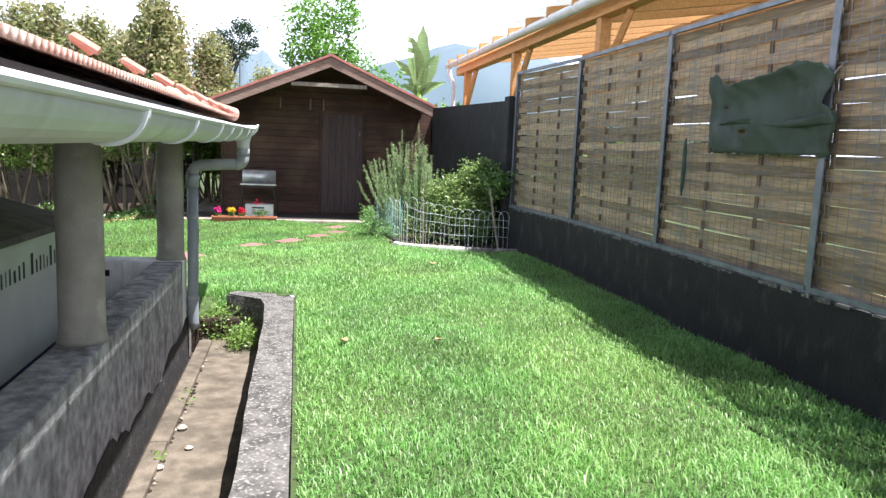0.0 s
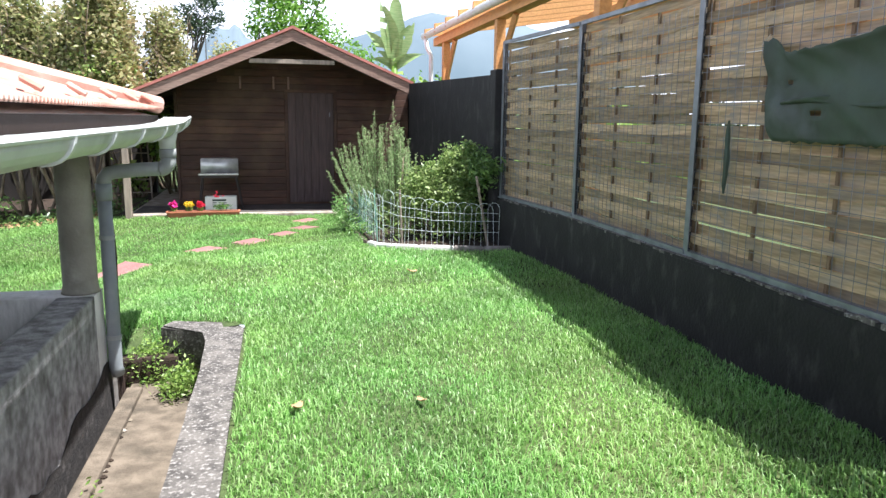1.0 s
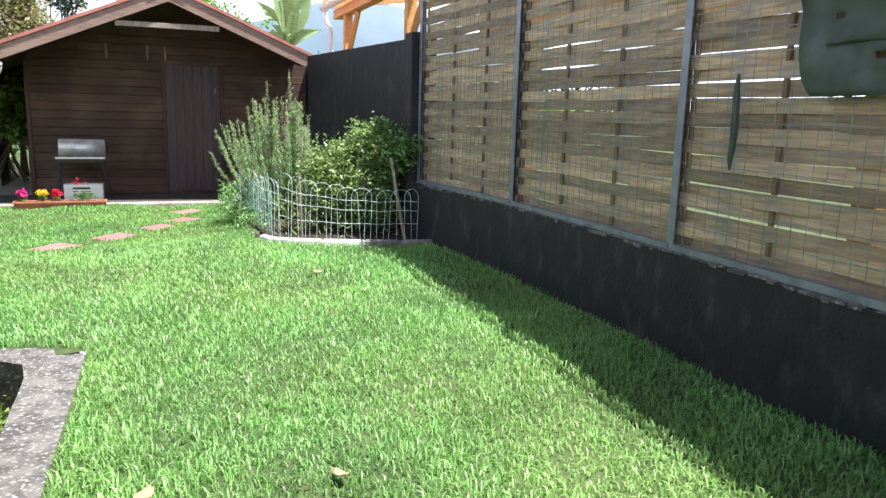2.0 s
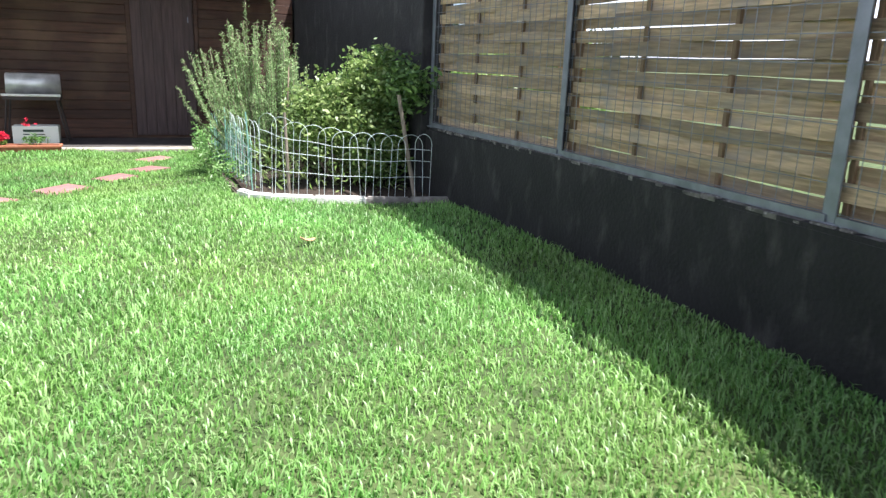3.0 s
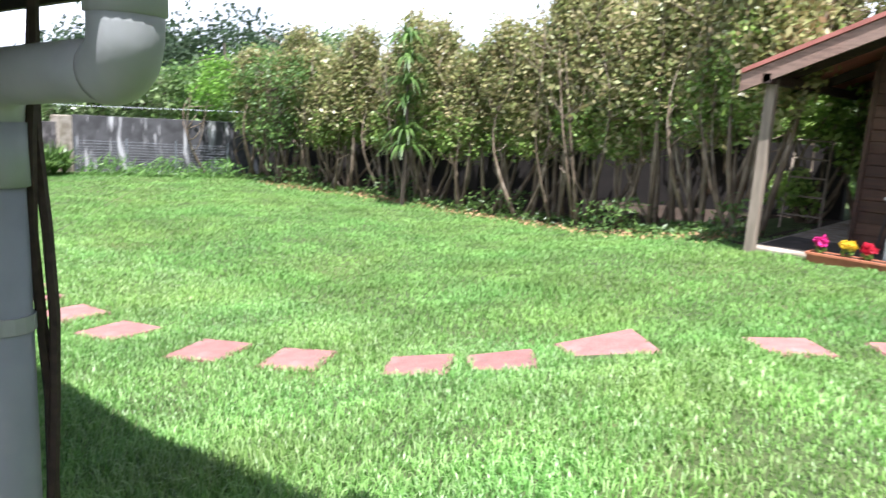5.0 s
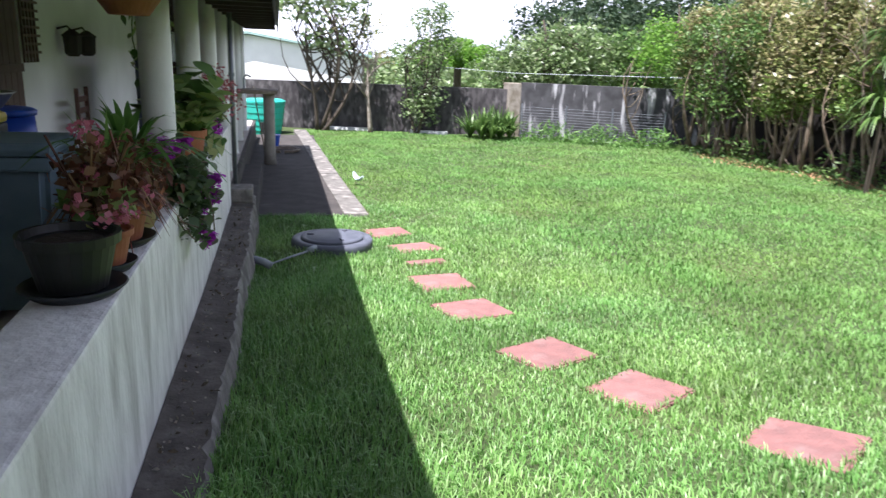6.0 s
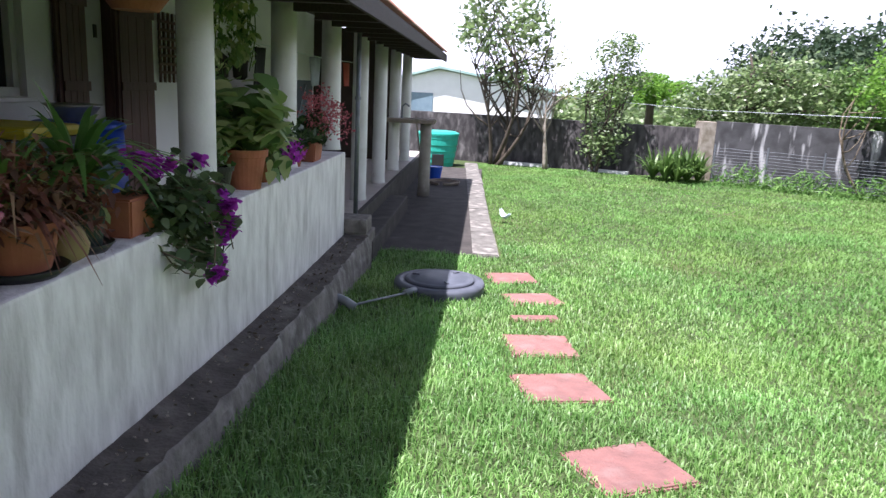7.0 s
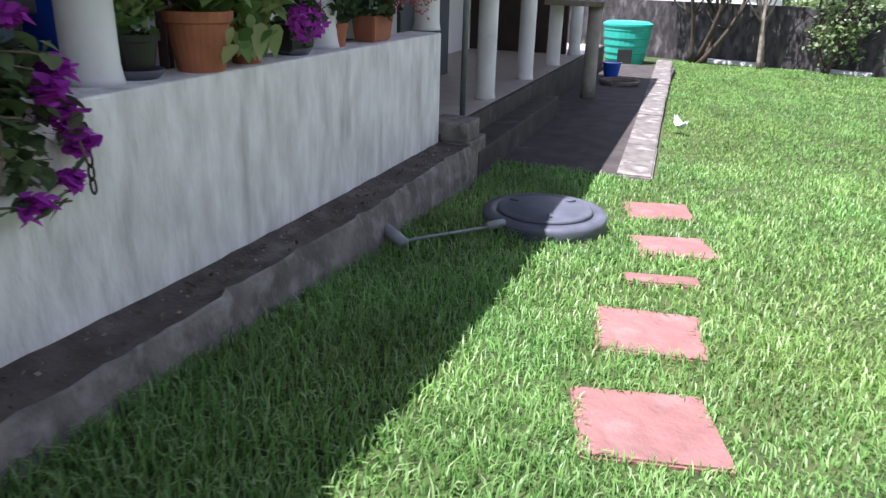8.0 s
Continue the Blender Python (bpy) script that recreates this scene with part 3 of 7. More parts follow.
for ty, tz in ((4.92, 2.01), (3.66, 1.94), (4.76, 1.50)):
    part("tie", tubed([(2.95, ty, tz), (2.985, ty + 0.02, tz + 0.03), (3.0, ty, tz + 0.06)], 0.003, 5), M_ROPE, tarp, "frayed pale tie cord")
bm = bmesh.new()
pts = [(2.975 + rng.uniform(-0.004, 0.004), 5.20 + 0.006 * math.sin(k), 1.60 - k * 0.055) for k in range(9)]
tube(bm, pts, [0.006, 0.014, 0.018, 0.016, 0.02, 0.018, 0.016, 0.014, 0.006], 6)
ob = part("cloth_strip", bm, M_TARP, at=(2.975, 5.2, 1.1))
tagged(ob, "narrow dark green strip of cloth hanging on the wire", "cloth strip")

# ---- shed ----
SY, EYF, RX, RZ, SLOPE = 15.0, 13.5, 0.64, 2.97, 0.42


def roof_z(x):
    return RZ - abs(x - RX) * SLOPE


shed = thing("garden_shed", (0.6, 15.2, -0.05), "dark brown stained timber garden shed with a red gable roof", "shed")
part("slab", boxed((-2.05, 13.75, -0.25), (2.35, 18.2, -0.01), 0.012), M_KERB, shed, "pale concrete slab under the shed")
# dark sheet paints the roof's shade on the slab behind its sunlit edge
part("porch_floor", boxed((-2.0, 13.97, -0.009), (2.3, 14.98, -0.003)), M_APRON, shed, "dark grey sheet on the slab, painting the shade under the roof")
front = part("front_wall", boxed((-1.36, SY + 0.03, -0.01), (2.78, SY + 0.08, 2.10)), M_SHED, shed)
bm = bmesh.new()
f = [bm.verts.new((x, SY + 0.03, zz)) for x, zz in ((-1.36, 2.098), (2.78, 2.098), (RX, RZ + 0.01))]
g = [bm.verts.new((x, SY + 0.08, zz)) for x, zz in ((-1.36, 2.098), (2.78, 2.098), (RX, RZ + 0.01))]
bm.faces.new(f)
bm.faces.new(g[::-1])
for i in range(3):
    bm.faces.new((f[i], f[(i + 1) % 3], g[(i + 1) % 3], g[i]))
part("gable", bm, M_SHED, shed)
side = part("side_wall", boxed((-1.40, SY + 0.02, -0.01), (-1.34, 18.1, 2.0)), M_SHED, shed)
part("side_wall", boxed((2.72, SY + 0.1, -0.01), (2.78, 18.1, 2.0)), M_SHED, shed)
part("back_wall", boxed((-1.34, 18.02, -0.01), (2.72, 18.08, 2.05)), M_SHED, shed)
z, k, PK = 0.0, 0, 0.128
while z < 2.75:
    def span(a, b):
        ob = part("plank", boxed((a, SY - 0.002 + 0.004 * (k % 3), z + 0.004), (b, SY + 0.028, z + PK - 0.003), 0.006), M_SHED, front)
        return ob
    reach = (RZ - 0.12 - (z + PK)) / SLOPE
    lo, hi = max(-1.38, RX - reach), min(2.78, RX + reach)
    if hi - lo > 0.3:
        if z + PK < 2.02:
            span(lo, 0.50)
            span(1.44, hi)
        else:
            span(lo, hi)
    z += PK
    k += 1
for x0 in (-1.40, 0.505, 1.385):
    part("trim_board", boxed((x0, SY - 0.02, 0.0), (x0 + 0.052, SY + 0.02, 2.03 if x0 > 0 else 2.0), 0.005), M_SHED, shed)
part("trim_board", boxed((0.505, SY - 0.018, 2.032), (1.437, SY + 0.02, 2.085), 0.005), M_SHED, shed)
door = part("door", boxed((0.56, SY + 0.005, 0.03), (1.38, SY + 0.028, 2.028)), M_SHEDDOOR, shed, "plain grey-brown boarded door")
for i in range(6):
    part("board", boxed((0.562 + i * 0.136, SY - 0.012, 0.035), (0.562 + i * 0.136 + 0.131, SY + 0.004, 2.025), 0.004), M_SHEDDOOR, door)
part("latch", boxed((1.30, SY - 0.03, 1.60), (1.315, SY - 0.012, 1.68), 0.003), M_STEEL, door, "small steel latch")
for x0 in (-0.28, 0.30, 0.56):
    part("bracket", boxed((x0, SY - 0.035, 2.08), (x0 + 0.035, SY - 0.004, 2.30), 0.006), M_BARGE, shed, "small pale wooden bracket")
# roof: two slopes, barge boards, ridge cap, tie beam, rafters
for sgn, xe in ((-1, -2.26), (1, 2.60)):
    bm = bmesh.new()
    ze = roof_z(xe)
    a = [(RX, EYF - 0.02, RZ), (xe, EYF - 0.02, ze), (xe, 18.4, ze), (RX, 18.4, RZ)]
    top = [bm.verts.new((x, y, zz + 0.045)) for x, y, zz in a]
    low = [bm.verts.new((x, y, zz + 0.012)) for x, y, zz in a]
    bm.faces.new(top)
    bm.faces.new(low[::-1])
    for i in range(4):
        bm.faces.new((top[i], top[(i + 1) % 4], low[(i + 1) % 4], low[i]))
    part("roof_sheet", bm, M_SHEDROOF, shed, "red painted metal roof sheet")
    bm = bmesh.new()
    for y0, dz, th in ((EYF, -0.01, 0.17),):
        q = [(RX, RZ + dz), (xe, ze + dz), (xe, ze + dz - th), (RX, RZ + dz - th)]
        f = [bm.verts.new((x, y0, zz)) for x, zz in q]
        g = [bm.verts.new((x, y0 + 0.03, zz)) for x, zz in q]
        bm.faces.new(f)
        bm.faces.new(g[::-1])
        for i in range(4):
            bm.faces.new((f[i], f[(i + 1) % 4], g[(i + 1) % 4], g[i]))
    part("barge_board", bm, M_BARGE, shed, "weathered brown barge board")
    bm = bmesh.new()
    q = [(RX, RZ + 0.008), (xe, ze + 0.008), (xe, ze - 0.03), (RX, RZ - 0.03)]
    f = [bm.verts.new((x, EYF - 0.022, zz + 0.03)) for x, zz in q]
    g = [bm.verts.new((x, EYF - 0.004, zz + 0.03)) for x, zz in q]
    bm.faces.new(f)
    bm.faces.new(g[::-1])
    for i in range(4):
        bm.faces.new((f[i], f[(i + 1) % 4], g[(i + 1) % 4], g[i]))
    part("roof_edge", bm, M_SHEDROOF, shed, "dark red folded roof edge")
    for yy in (14.3, 15.6, 16.9):
        bm = bmesh.new()
        q = [(RX + sgn * 0.03, RZ - 0.01), (xe, ze - 0.0), (xe, ze - 0.10), (RX + sgn * 0.03, RZ - 0.12)]
        f = [bm.verts.new((x, yy, zz)) for x, zz in q]
        g = [bm.verts.new((x, yy + 0.06, zz)) for x, zz in q]
        bm.faces.new(f)
        bm.faces.new(g[::-1])
        for i in range(4):
            bm.faces.new((f[i], f[(i + 1) % 4], g[(i + 1) % 4], g[i]))
        part("rafter", bm, M_FASCIA, shed)
bm = bmesh.new()
q = [(-0.24, -0.10), (-0.24, -0.06), (0, 0.055), (0.24, -0.06), (0.24, -0.10), (0, 0.01)]
f = [bm.verts.new((RX + x, EYF - 0.035, RZ + zz)) for x, zz in q]
g = [bm.verts.new((RX + x, 18.42, RZ + zz)) for x, zz in q]
for i in range(6):
    bm.faces.new((f[i], f[(i + 1) % 6], g[(i + 1) % 6], g[i]))
bm.faces.new(f)
bm.faces.new(g)
part("ridge_cap", bm, M_SHEDROOF, shed, "red ridge cap")
part("tie_beam", boxed((-0.05, 13.56, 2.435), (1.30, 13.62, 2.505), 0.006), M_PALEWOOD, shed, "pale weathered tie beam in the gable")
part("porch_post", boxed((-2.06, 13.66, -0.10), (-1.96, 13.76, 1.72), 0.008), M_PALEWOOD, shed, "grey weathered wooden porch post")
part("porch_beam", boxed((-2.05, 13.5, 1.66), (-1.96, 18.0, 1.76), 0.006), M_FASCIA, shed)

# ---- house: veranda on two sides ----
PX, PY, PT = -0.83, 6.40, 0.45          # outer faces of the two parapets, and their top
FLOOR = -0.25
house = thing("house", (-4.0, 3.0, FLOOR), "long white house with a columned veranda and a red sheet roof", "house")
part("veranda_floor", boxed((-15.5, -4, -0.5), (PX - 0.02, 6.34, FLOOR)), M_FLOOR, house, "dark red-brown veranda floor")
bm = boxed((PX - 0.22, -4, -0.55), (PX, 6.17, PT), 0.012)
wall1 = part("parapet", bm, M_PAROLD, house, "grey weathered parapet with black mould")
# ragged dark band: mould, plus the eave's shade painted over the sunlit foot
rng = np.random.default_rng(9)
bm = bmesh.new()
lo = [bm.verts.new((PX + 0.004, y, -0.6)) for y in np.arange(-4, 6.44, 0.09)]
hi = [bm.verts.new((PX + 0.004, v.co.y, -0.14 + 0.05 * math.sin(v.co.y * 2.3) + 0.03 * math.sin(v.co.y * 7.1) + rng.uniform(-0.03, 0.03))) for v in lo]
for k in range(len(lo) - 1):
    bm.faces.new((lo[k], lo[k + 1], hi[k + 1], hi[k]))
ob = part("damp_band", bm, mat("black mould with painted shade", (0.04, 0.035, 0.032), (0.02, 0.018, 0.017), 0.95, 12, 0.6, 50, c3=(0.10, 0.09, 0.085), scale3=14, edge3=(0.58, 0.75)), wall1, "black mould with painted shade along the wall's foot")
ob.modifiers.new("thick", "SOLIDIFY").thickness = 0.003
bm = boxed((-7.16, PY - 0.24, -0.6), (PX, PY, PT), 0.012)
wall2 = part("parapet", bm, M_PARAPET, house, "whitewashed parapet with grey rain streaks")
part("vent", boxed((-1.55, PY - 0.255, 0.33), (-1.38, PY - 0.243, 0.38), 0.004), M_FASCIA, wall2, "small dark vent slot")
# plinth: a sunken ledge with a broken front edge, its top earthy and its face pale
rng = np.random.default_rng(5)


def ledge_z(x):
    return float(np.interp(x, [-7.2, -5.4, -4.2, -2.8, -0.8], [-0.315, -0.30, -0.275, -0.215, -0.165]))


bm = bmesh.new()
bt = bmesh.new()
rows, tops = [], []
for x in np.arange(-7.2, PX + 0.03, 0.07):
    zt, e = ledge_z(x), 6.622 + 0.010 * math.sin(x * 3.1) + rng.uniform(-0.007, 0.007)
    chip = rng.uniform(0.006, 0.022) if rng.uniform() < 0.16 else 0.0
    rows.append([bm.verts.new(p) for p in ((x, PY + 0.002, -0.85), (x, PY + 0.002, zt - 0.004), (x, e - 0.012 - chip, zt - 0.004), (x, e - 0.003 - chip * 0.6, zt - 0.012 - chip * 0.4),
                                           (x, e + 0.004, zt - 0.05), (x, e + 0.022 + rng.uniform(-0.006, 0.006), zt - 0.16), (x, e + 0.04, -0.85))])
    tops.append([bt.verts.new(p) for p in ((x, PY + 0.003, zt + 0.012 + rng.uniform(0, 0.006)), (x, PY + 0.05, zt + rng.uniform(0, 0.004)), (x, PY + 0.12, zt - rng.uniform(0, 0.003)), (x, e - 0.014 - chip, zt - 0.001), (x, e - 0.012 - chip, zt - 0.012))])
for a, b in zip(rows, rows[1:]):
    for k in range(7):
        bm.faces.new((a[k], a[(k + 1) % 7], b[(k + 1) % 7], b[k]))
bm.faces.new(rows[0])
bm.faces.new(rows[-1][::-1])
for a, b in zip(tops, tops[1:]):
    for k in range(4):
        bt.faces.new((a[k], a[k + 1], b[k + 1], b[k]))
part("plinth", bm, M_PLINTH, house, "pale rough concrete plinth with a broken edge")
part("plinth_top", bt, M_PLINTHTOP, house, "dark earthy top of the plinth")
# columns
for (cx, cy), z0, m in ([((-0.94, 6.30), PT, M_COLGREY), ((-0.94, 3.78), PT, M_COLGREY), ((-0.94, 1.2), PT, M_COLGREY)]
                        + [((-2.73 - 1.54 * k, 6.22), PT if k < 4 else FLOOR, M_COLUMN) for k in range(1, 8)]):
    h, rr = 1.70 - z0, 0.104 if m is M_COLGREY else 0.088
    part("column", lathed((cx, cy, z0), [(k * rr, v) for k, v in ((1.13, 0), (1.08, 0.02), (1.01, 0.06), (1.0, h * 0.5), (0.96, h))], 24), m, house, "round painted concrete column", smooth=True)
# eave beams and roof
part("eave_beam", boxed((PX - 0.2, -4, 1.60), (PX - 0.02, 6.12, 1.655)), M_FASCIA, house)
part("eave_beam", boxed((-13.6, 6.14, 1.66), (PX - 0.02, 6.30, 1.735)), M_FASCIA, house)
part("ceiling_board", boxed((-13.3, -4, 1.86), (-2.65, 4.38, 1.88)), M_HOUSE, house)
# dark wall added to block the bright sky at the veranda's far end
for ya, yb, zt in ((4.6, 5.0, 2.09), (5.003, 5.5, 1.95), (5.503, 6.10, 1.78)):
    part("end_wall", boxed((-13.55, ya, FLOOR), (-13.45, yb, zt)), M_ENDDARK, house, "dark wall added to close the veranda's open end")


def roof_slab(name, quad, thick, m, label=""):
    bm = bmesh.new()
    a = [bm.verts.new(p) for p in quad]
    b = [bm.verts.new((p[0], p[1], p[2] - thick)) for p in quad]
    bm.faces.new(a)
    bm.faces.new(b[::-1])
    for i in range(4):
        bm.faces.new((a[i], a[(i + 1) % 4], b[(i + 1) % 4], b[i]))
    return part(name, bm, m, house, label)


RE, RYE, RZE = -0.50, 6.88, 1.62       # roof edges and their height
E1 = [(RE, -4, RZE), (RE, RYE, RZE), (-3.9, 3.6, 2.55), (-3.9, -4, 2.55)]
E2 = [(RE, RYE, RZE), (-13.6, RYE, RZE), (-13.6, 3.6, 2.55), (-3.9, 3.6, 2.55)]
roof_slab("roof_underside", [(x, y, z - 0.035) for x, y, z in E1], 0.012, M_SHEETUNDER, "pale grey sheets under the roof")
roof_slab("roof_underside", [(x, y, z - 0.035) for x, y, z in E2], 0.012, M_SHEETUNDER, "pale grey sheets under the roof")


roof_slab("roof_top", [(-3.88, 3.62, 2.555), (-13.6, 3.62, 2.555), (-13.6, -4, 2.555), (-3.88, -4, 2.555)], 0.03, M_TILE, "red sheets on the low roof ridge")


def wavy_sheet(p0, along, up, length, rise, taper0, taper1, wave=0.044, amp=0.010):
    """A corrugated sheet from an eave point; tapers cut its ends back with the hip."""
    n, m = int(length / wave * 6), 5
    bm = bmesh.new()
    rows = []
    for j in range(m):
        v = j / (m - 1)
        s0, s1 = taper0 * v, length - taper1 * v
        rows.append([])
        for i in range(n + 1):
            s = min(max(length * i / n, s0), s1)
            p = p0 + along * s + up * (rise * v)
            p.z += amp * math.sin(s / wave * 2 * math.pi)
            rows[-1].append(bm.verts.new(p))
    for a, b in zip(rows, rows[1:]):
        for i in range(n):
            if (a[i].co - a[i + 1].co).length > 1e-5 or (b[i].co - b[i + 1].co).length > 1e-5:
                bm.faces.new((a[i], a[i + 1], b[i + 1], b[i]))
    return bm


ob = part("roof_sheet", wavy_sheet(Vector((RE + 0.03, RYE + 0.02, RZE + 0.02)), Vector((0, -1, 0)), Vector((-3.4, 0, 0.93)), 10.9, 1.0, 3.3, 0), M_TILE, house, "corrugated red roof sheets with worn edges")
ob.modifiers.new("thick", "SOLIDIFY").thickness = 0.008
ob = part("roof_sheet", wavy_sheet(Vector((RE + 0.03, RYE + 0.02, RZE + 0.02)), Vector((-1, 0, 0)), Vector((0, -3.28, 0.93)), 13.1, 1.0, 3.4, 0), M_TILE, house, "corrugated red roof sheets with worn edges")
ob.modifiers.new("thick", "SOLIDIFY").thickness = 0.008
part("hip_cap", tubed([(RE + 0.02, RYE, RZE + 0.04), (-3.9, 3.6, 2.59)], 0.06, 10), M_TILE, house, "red hip cap")
part("fascia", boxed((RE - 0.02, -4, RZE - 0.185), (RE + 0.005, RYE + 0.01, RZE - 0.03)), M_FASCIA, house, "dark brown fascia board")
part("fascia", boxed((-13.6, RYE - 0.015, RZE - 0.15), (RE - 0.022, RYE + 0.01, RZE - 0.03)), M_FASCIA, house, "dark brown fascia board")
for k in range(8):
    ry = RYE - 0.25 - k * 0.62
    part("roof_tie", tubed([(RE + 0.03, ry, RZE + 0.055), (RE - 0.03, ry, RZE + 0.09), (RE - 0.06, ry + 0.09, RZE + 0.10), (RE - 0.02, ry + 0.13, RZE + 0.065)], 0.014, 6), M_TILE, house, "small red roof clip")
for k in range(22):
    rx = -0.9 - k * 0.6
    part("rafter", boxed((rx - 0.03, 6.32, 1.50), (rx + 0.03, 6.84, 1.56)), M_FASCIA, house)

for yy, zz in ((6.55, 1.625), (5.85, 1.825), (5.3, 1.98), (4.85, 2.11)):
    part("purlin", boxed((-13.5, yy - 0.03, zz - 0.055), (RE - (RYE - yy) * 1.04 - 0.1, yy + 0.03, zz)), M_FASCIA, house)

# gutter
gut = thing("roof_gutter", (-0.38, 5.0, 1.5), "half-round grey pvc gutter with white clips along the eave", "gutter")
GXC, GZC, GR = -0.375, 1.552, 0.088


def gutter_drop(y):
    """The channel sags at the outlet and turns up at its end."""
    return float(np.interp(y, [-4, 3, 6.0, 6.5, 7.0], [-0.045, -0.03, -0.018, -0.008, 0.026]))


def half_pipe(y0, y1, r0, r1):
    bm = bmesh.new()
    rows = []
    for y in np.linspace(y0, y1, 2 + int(abs(y1 - y0) * 4)):
        ring = []
        for r, ks in ((r0, range(0, 13)), (r1, range(12, -1, -1))):
            for k in ks:
                a = math.pi + math.pi * k / 12
                ring.append(bm.verts.new((GXC + r * math.cos(a), y, GZC + gutter_drop(y) + r * math.sin(a))))
        rows.append(ring)
    for a, b in zip(rows, rows[1:]):
        for i in range(len(a)):
            bm.faces.new((a[i], a[(i + 1) % len(a)], b[(i + 1) % len(a)], b[i]))
    bm.faces.new(rows[0])
    bm.faces.new(rows[-1])
    return bm


part("channel", half_pipe(-4, 7.0, GR, GR - 0.006), M_GUTTER, gut, smooth=False)
part("end_cap", half_pipe(6.985, 7.012, GR + 0.008, 0.002), M_PVC, gut, "white end cap")
part("rim", tubed([(GXC + GR, y, GZC + gutter_drop(y)) for y in (-4, 0, 3, 4.5, 6.0, 6.25, 6.5, 6.75, 7.0)], 0.011, 8), M_PVC, gut)
for yy in (0.2, 1.0, 1.95, 2.85, 3.75, 4.35, 5.0, 5.75, 6.25, 6.75):
    part("clip", half_pipe(yy, yy + 0.028, GR + 0.010, GR), M_PVC, gut, "white gutter clip")
part("outlet", lathed((GXC, 6.42, 1.37), [(0.050, 0), (0.053, 0.05), (0.066, 0.10), (0.070, 0.115)], 24), M_PVC, gut, "white tapered outlet", True)
pipe = thing("downpipe", (-0.78, 6.37, -0.15), "grey plastic rainwater pipe with elbows beside the house corner", "downpipe")
part("elbow", tubed([(GXC, 6.42, 1.33), (GXC, 6.42, 1.30)] + [(GXC - 0.055 + 0.055 * math.cos(a), 6.42, 1.295 - 0.055 * math.sin(a)) for a in np.linspace(0.15, 1.57, 9)], 0.050, 20), M_PIPELIGHT, pipe, "pale grey elbow", True)
part("collar", lathed((GXC, 6.42, 1.312), [(0.049, 0), (0.054, 0.002), (0.054, 0.058), (0.051, 0.06)], 24), M_PIPELIGHT, pipe, "pale grey socket", True)
part("arm", tubed([(GXC - 0.055, 6.42, 1.24), (GXC - 0.15, 6.41, 1.237), (-0.70, 6.37, 1.225), (-0.745, 6.37, 1.212), (-0.768, 6.37, 1.18), (-0.775, 6.37, 1.13)], 0.046, 18), M_PIPELIGHT, pipe, "", True)
part("collar", tubed([(-0.775, 6.37, 1.15), (-0.775, 6.37, 1.04)], 0.051, 18), M_PIPE, pipe, "", True)
part("pipe", tubed([(-0.775, 6.37, 1.05), (-0.775, 6.37, 0.2), (-0.775, 6.37, -0.10), (-0.765, 6.39, -0.15)], 0.044, 16), M_PIPE, pipe, "", True)
for z in (0.78, 0.1):
    part("pipe_clip", lathed((-0.775, 6.37, z), [(0.049, 0), (0.049, 0.03)], 16), M_PIPELIGHT, pipe)
bm = bmesh.new()
for dx, ph in ((0.053, 0), (0.066, 1.7)):
    tube(bm, [(-0.775 + 0.02 + 0.01 * math.sin(k + ph), 6.37 + dx + 0.008 * math.sin(k * 1.3 + ph), 1.6 - k * 0.16) for k in range(13)], 0.010, 6)
ob = part("cable", bm, M_FASCIA, pipe, "black cables tied along the pipe")

# ---- ground works along the long side of the house ----
M_TERRA = mat("terracotta", (0.42, 0.155, 0.08), (0.31, 0.11, 0.058), 0.75, 7, 0.25, 50, c3=(0.48, 0.24, 0.14), scale3=6, edge3=(0.6, 0.85), rand=0.15)
M_BLACKPOT = mat("black plastic", (0.016, 0.017, 0.017), (0.024, 0.025, 0.025), 0.45, 6, 0.05)
M_GREENPOT = mat("dark green plastic", (0.018, 0.035, 0.03), (0.012, 0.024, 0.02), 0.5, 6, 0.05)
M_TEAL = mat("teal green plastic", (0.03, 0.42, 0.33), (0.022, 0.34, 0.26), 0.45, 5, 0.05)
M_BLUE = mat("blue plastic", (0.02, 0.085, 0.52), (0.016, 0.07, 0.42), 0.4, 5, 0.05)
M_BIN = mat("blue-grey plastic", (0.20, 0.28, 0.34), (0.16, 0.235, 0.29), 0.5, 5, 0.05)
M_BINDARK = mat("dark grey plastic", (0.03, 0.035, 0.04), (0.02, 0.024, 0.028), 0.5, 5, 0.05)
M_YELLOW = mat("yellow plastic", (0.62, 0.52, 0.03), (0.5, 0.42, 0.02), 0.45, 5, 0.05)
M_SHUTTER = mat("dark red-brown shutter paint", (0.13, 0.066, 0.056), (0.09, 0.047, 0.04), 0.55, 6, 0.2, 60, stretch=(6, 6, 0.6))
M_DOORGREY = mat("pale grey door paint", (0.50, 0.50, 0.50), (0.43, 0.43, 0.43), 0.6, 3, 0.1)
M_IRON = mat("dark iron", (0.025, 0.022, 0.022), (0.04, 0.03, 0.026), 0.6, 9, 0.2)
M_ALU = mat("dented aluminium", (0.66, 0.66, 0.64), (0.45, 0.45, 0.43), 0.42, 7, 0.3, 25, metal=0.55)
M_WHITE = mat("white painted board", (0.66, 0.70, 0.64), (0.58, 0.62, 0.57), 0.6, 3, 0.1, 40)
M_INK = mat("dark green lettering", (0.03, 0.06, 0.045), None, 0.7, 5, 0.0)
M_CLOTHGREY = mat("dark grey cover", (0.10, 0.095, 0.09), (0.16, 0.15, 0.14), 0.85, 7, 0.4, 40)
M_PAPER = mat("white-blue paper", (0.62, 0.72, 0.78), (0.5, 0.62, 0.7), 0.8, 9, 0.1)
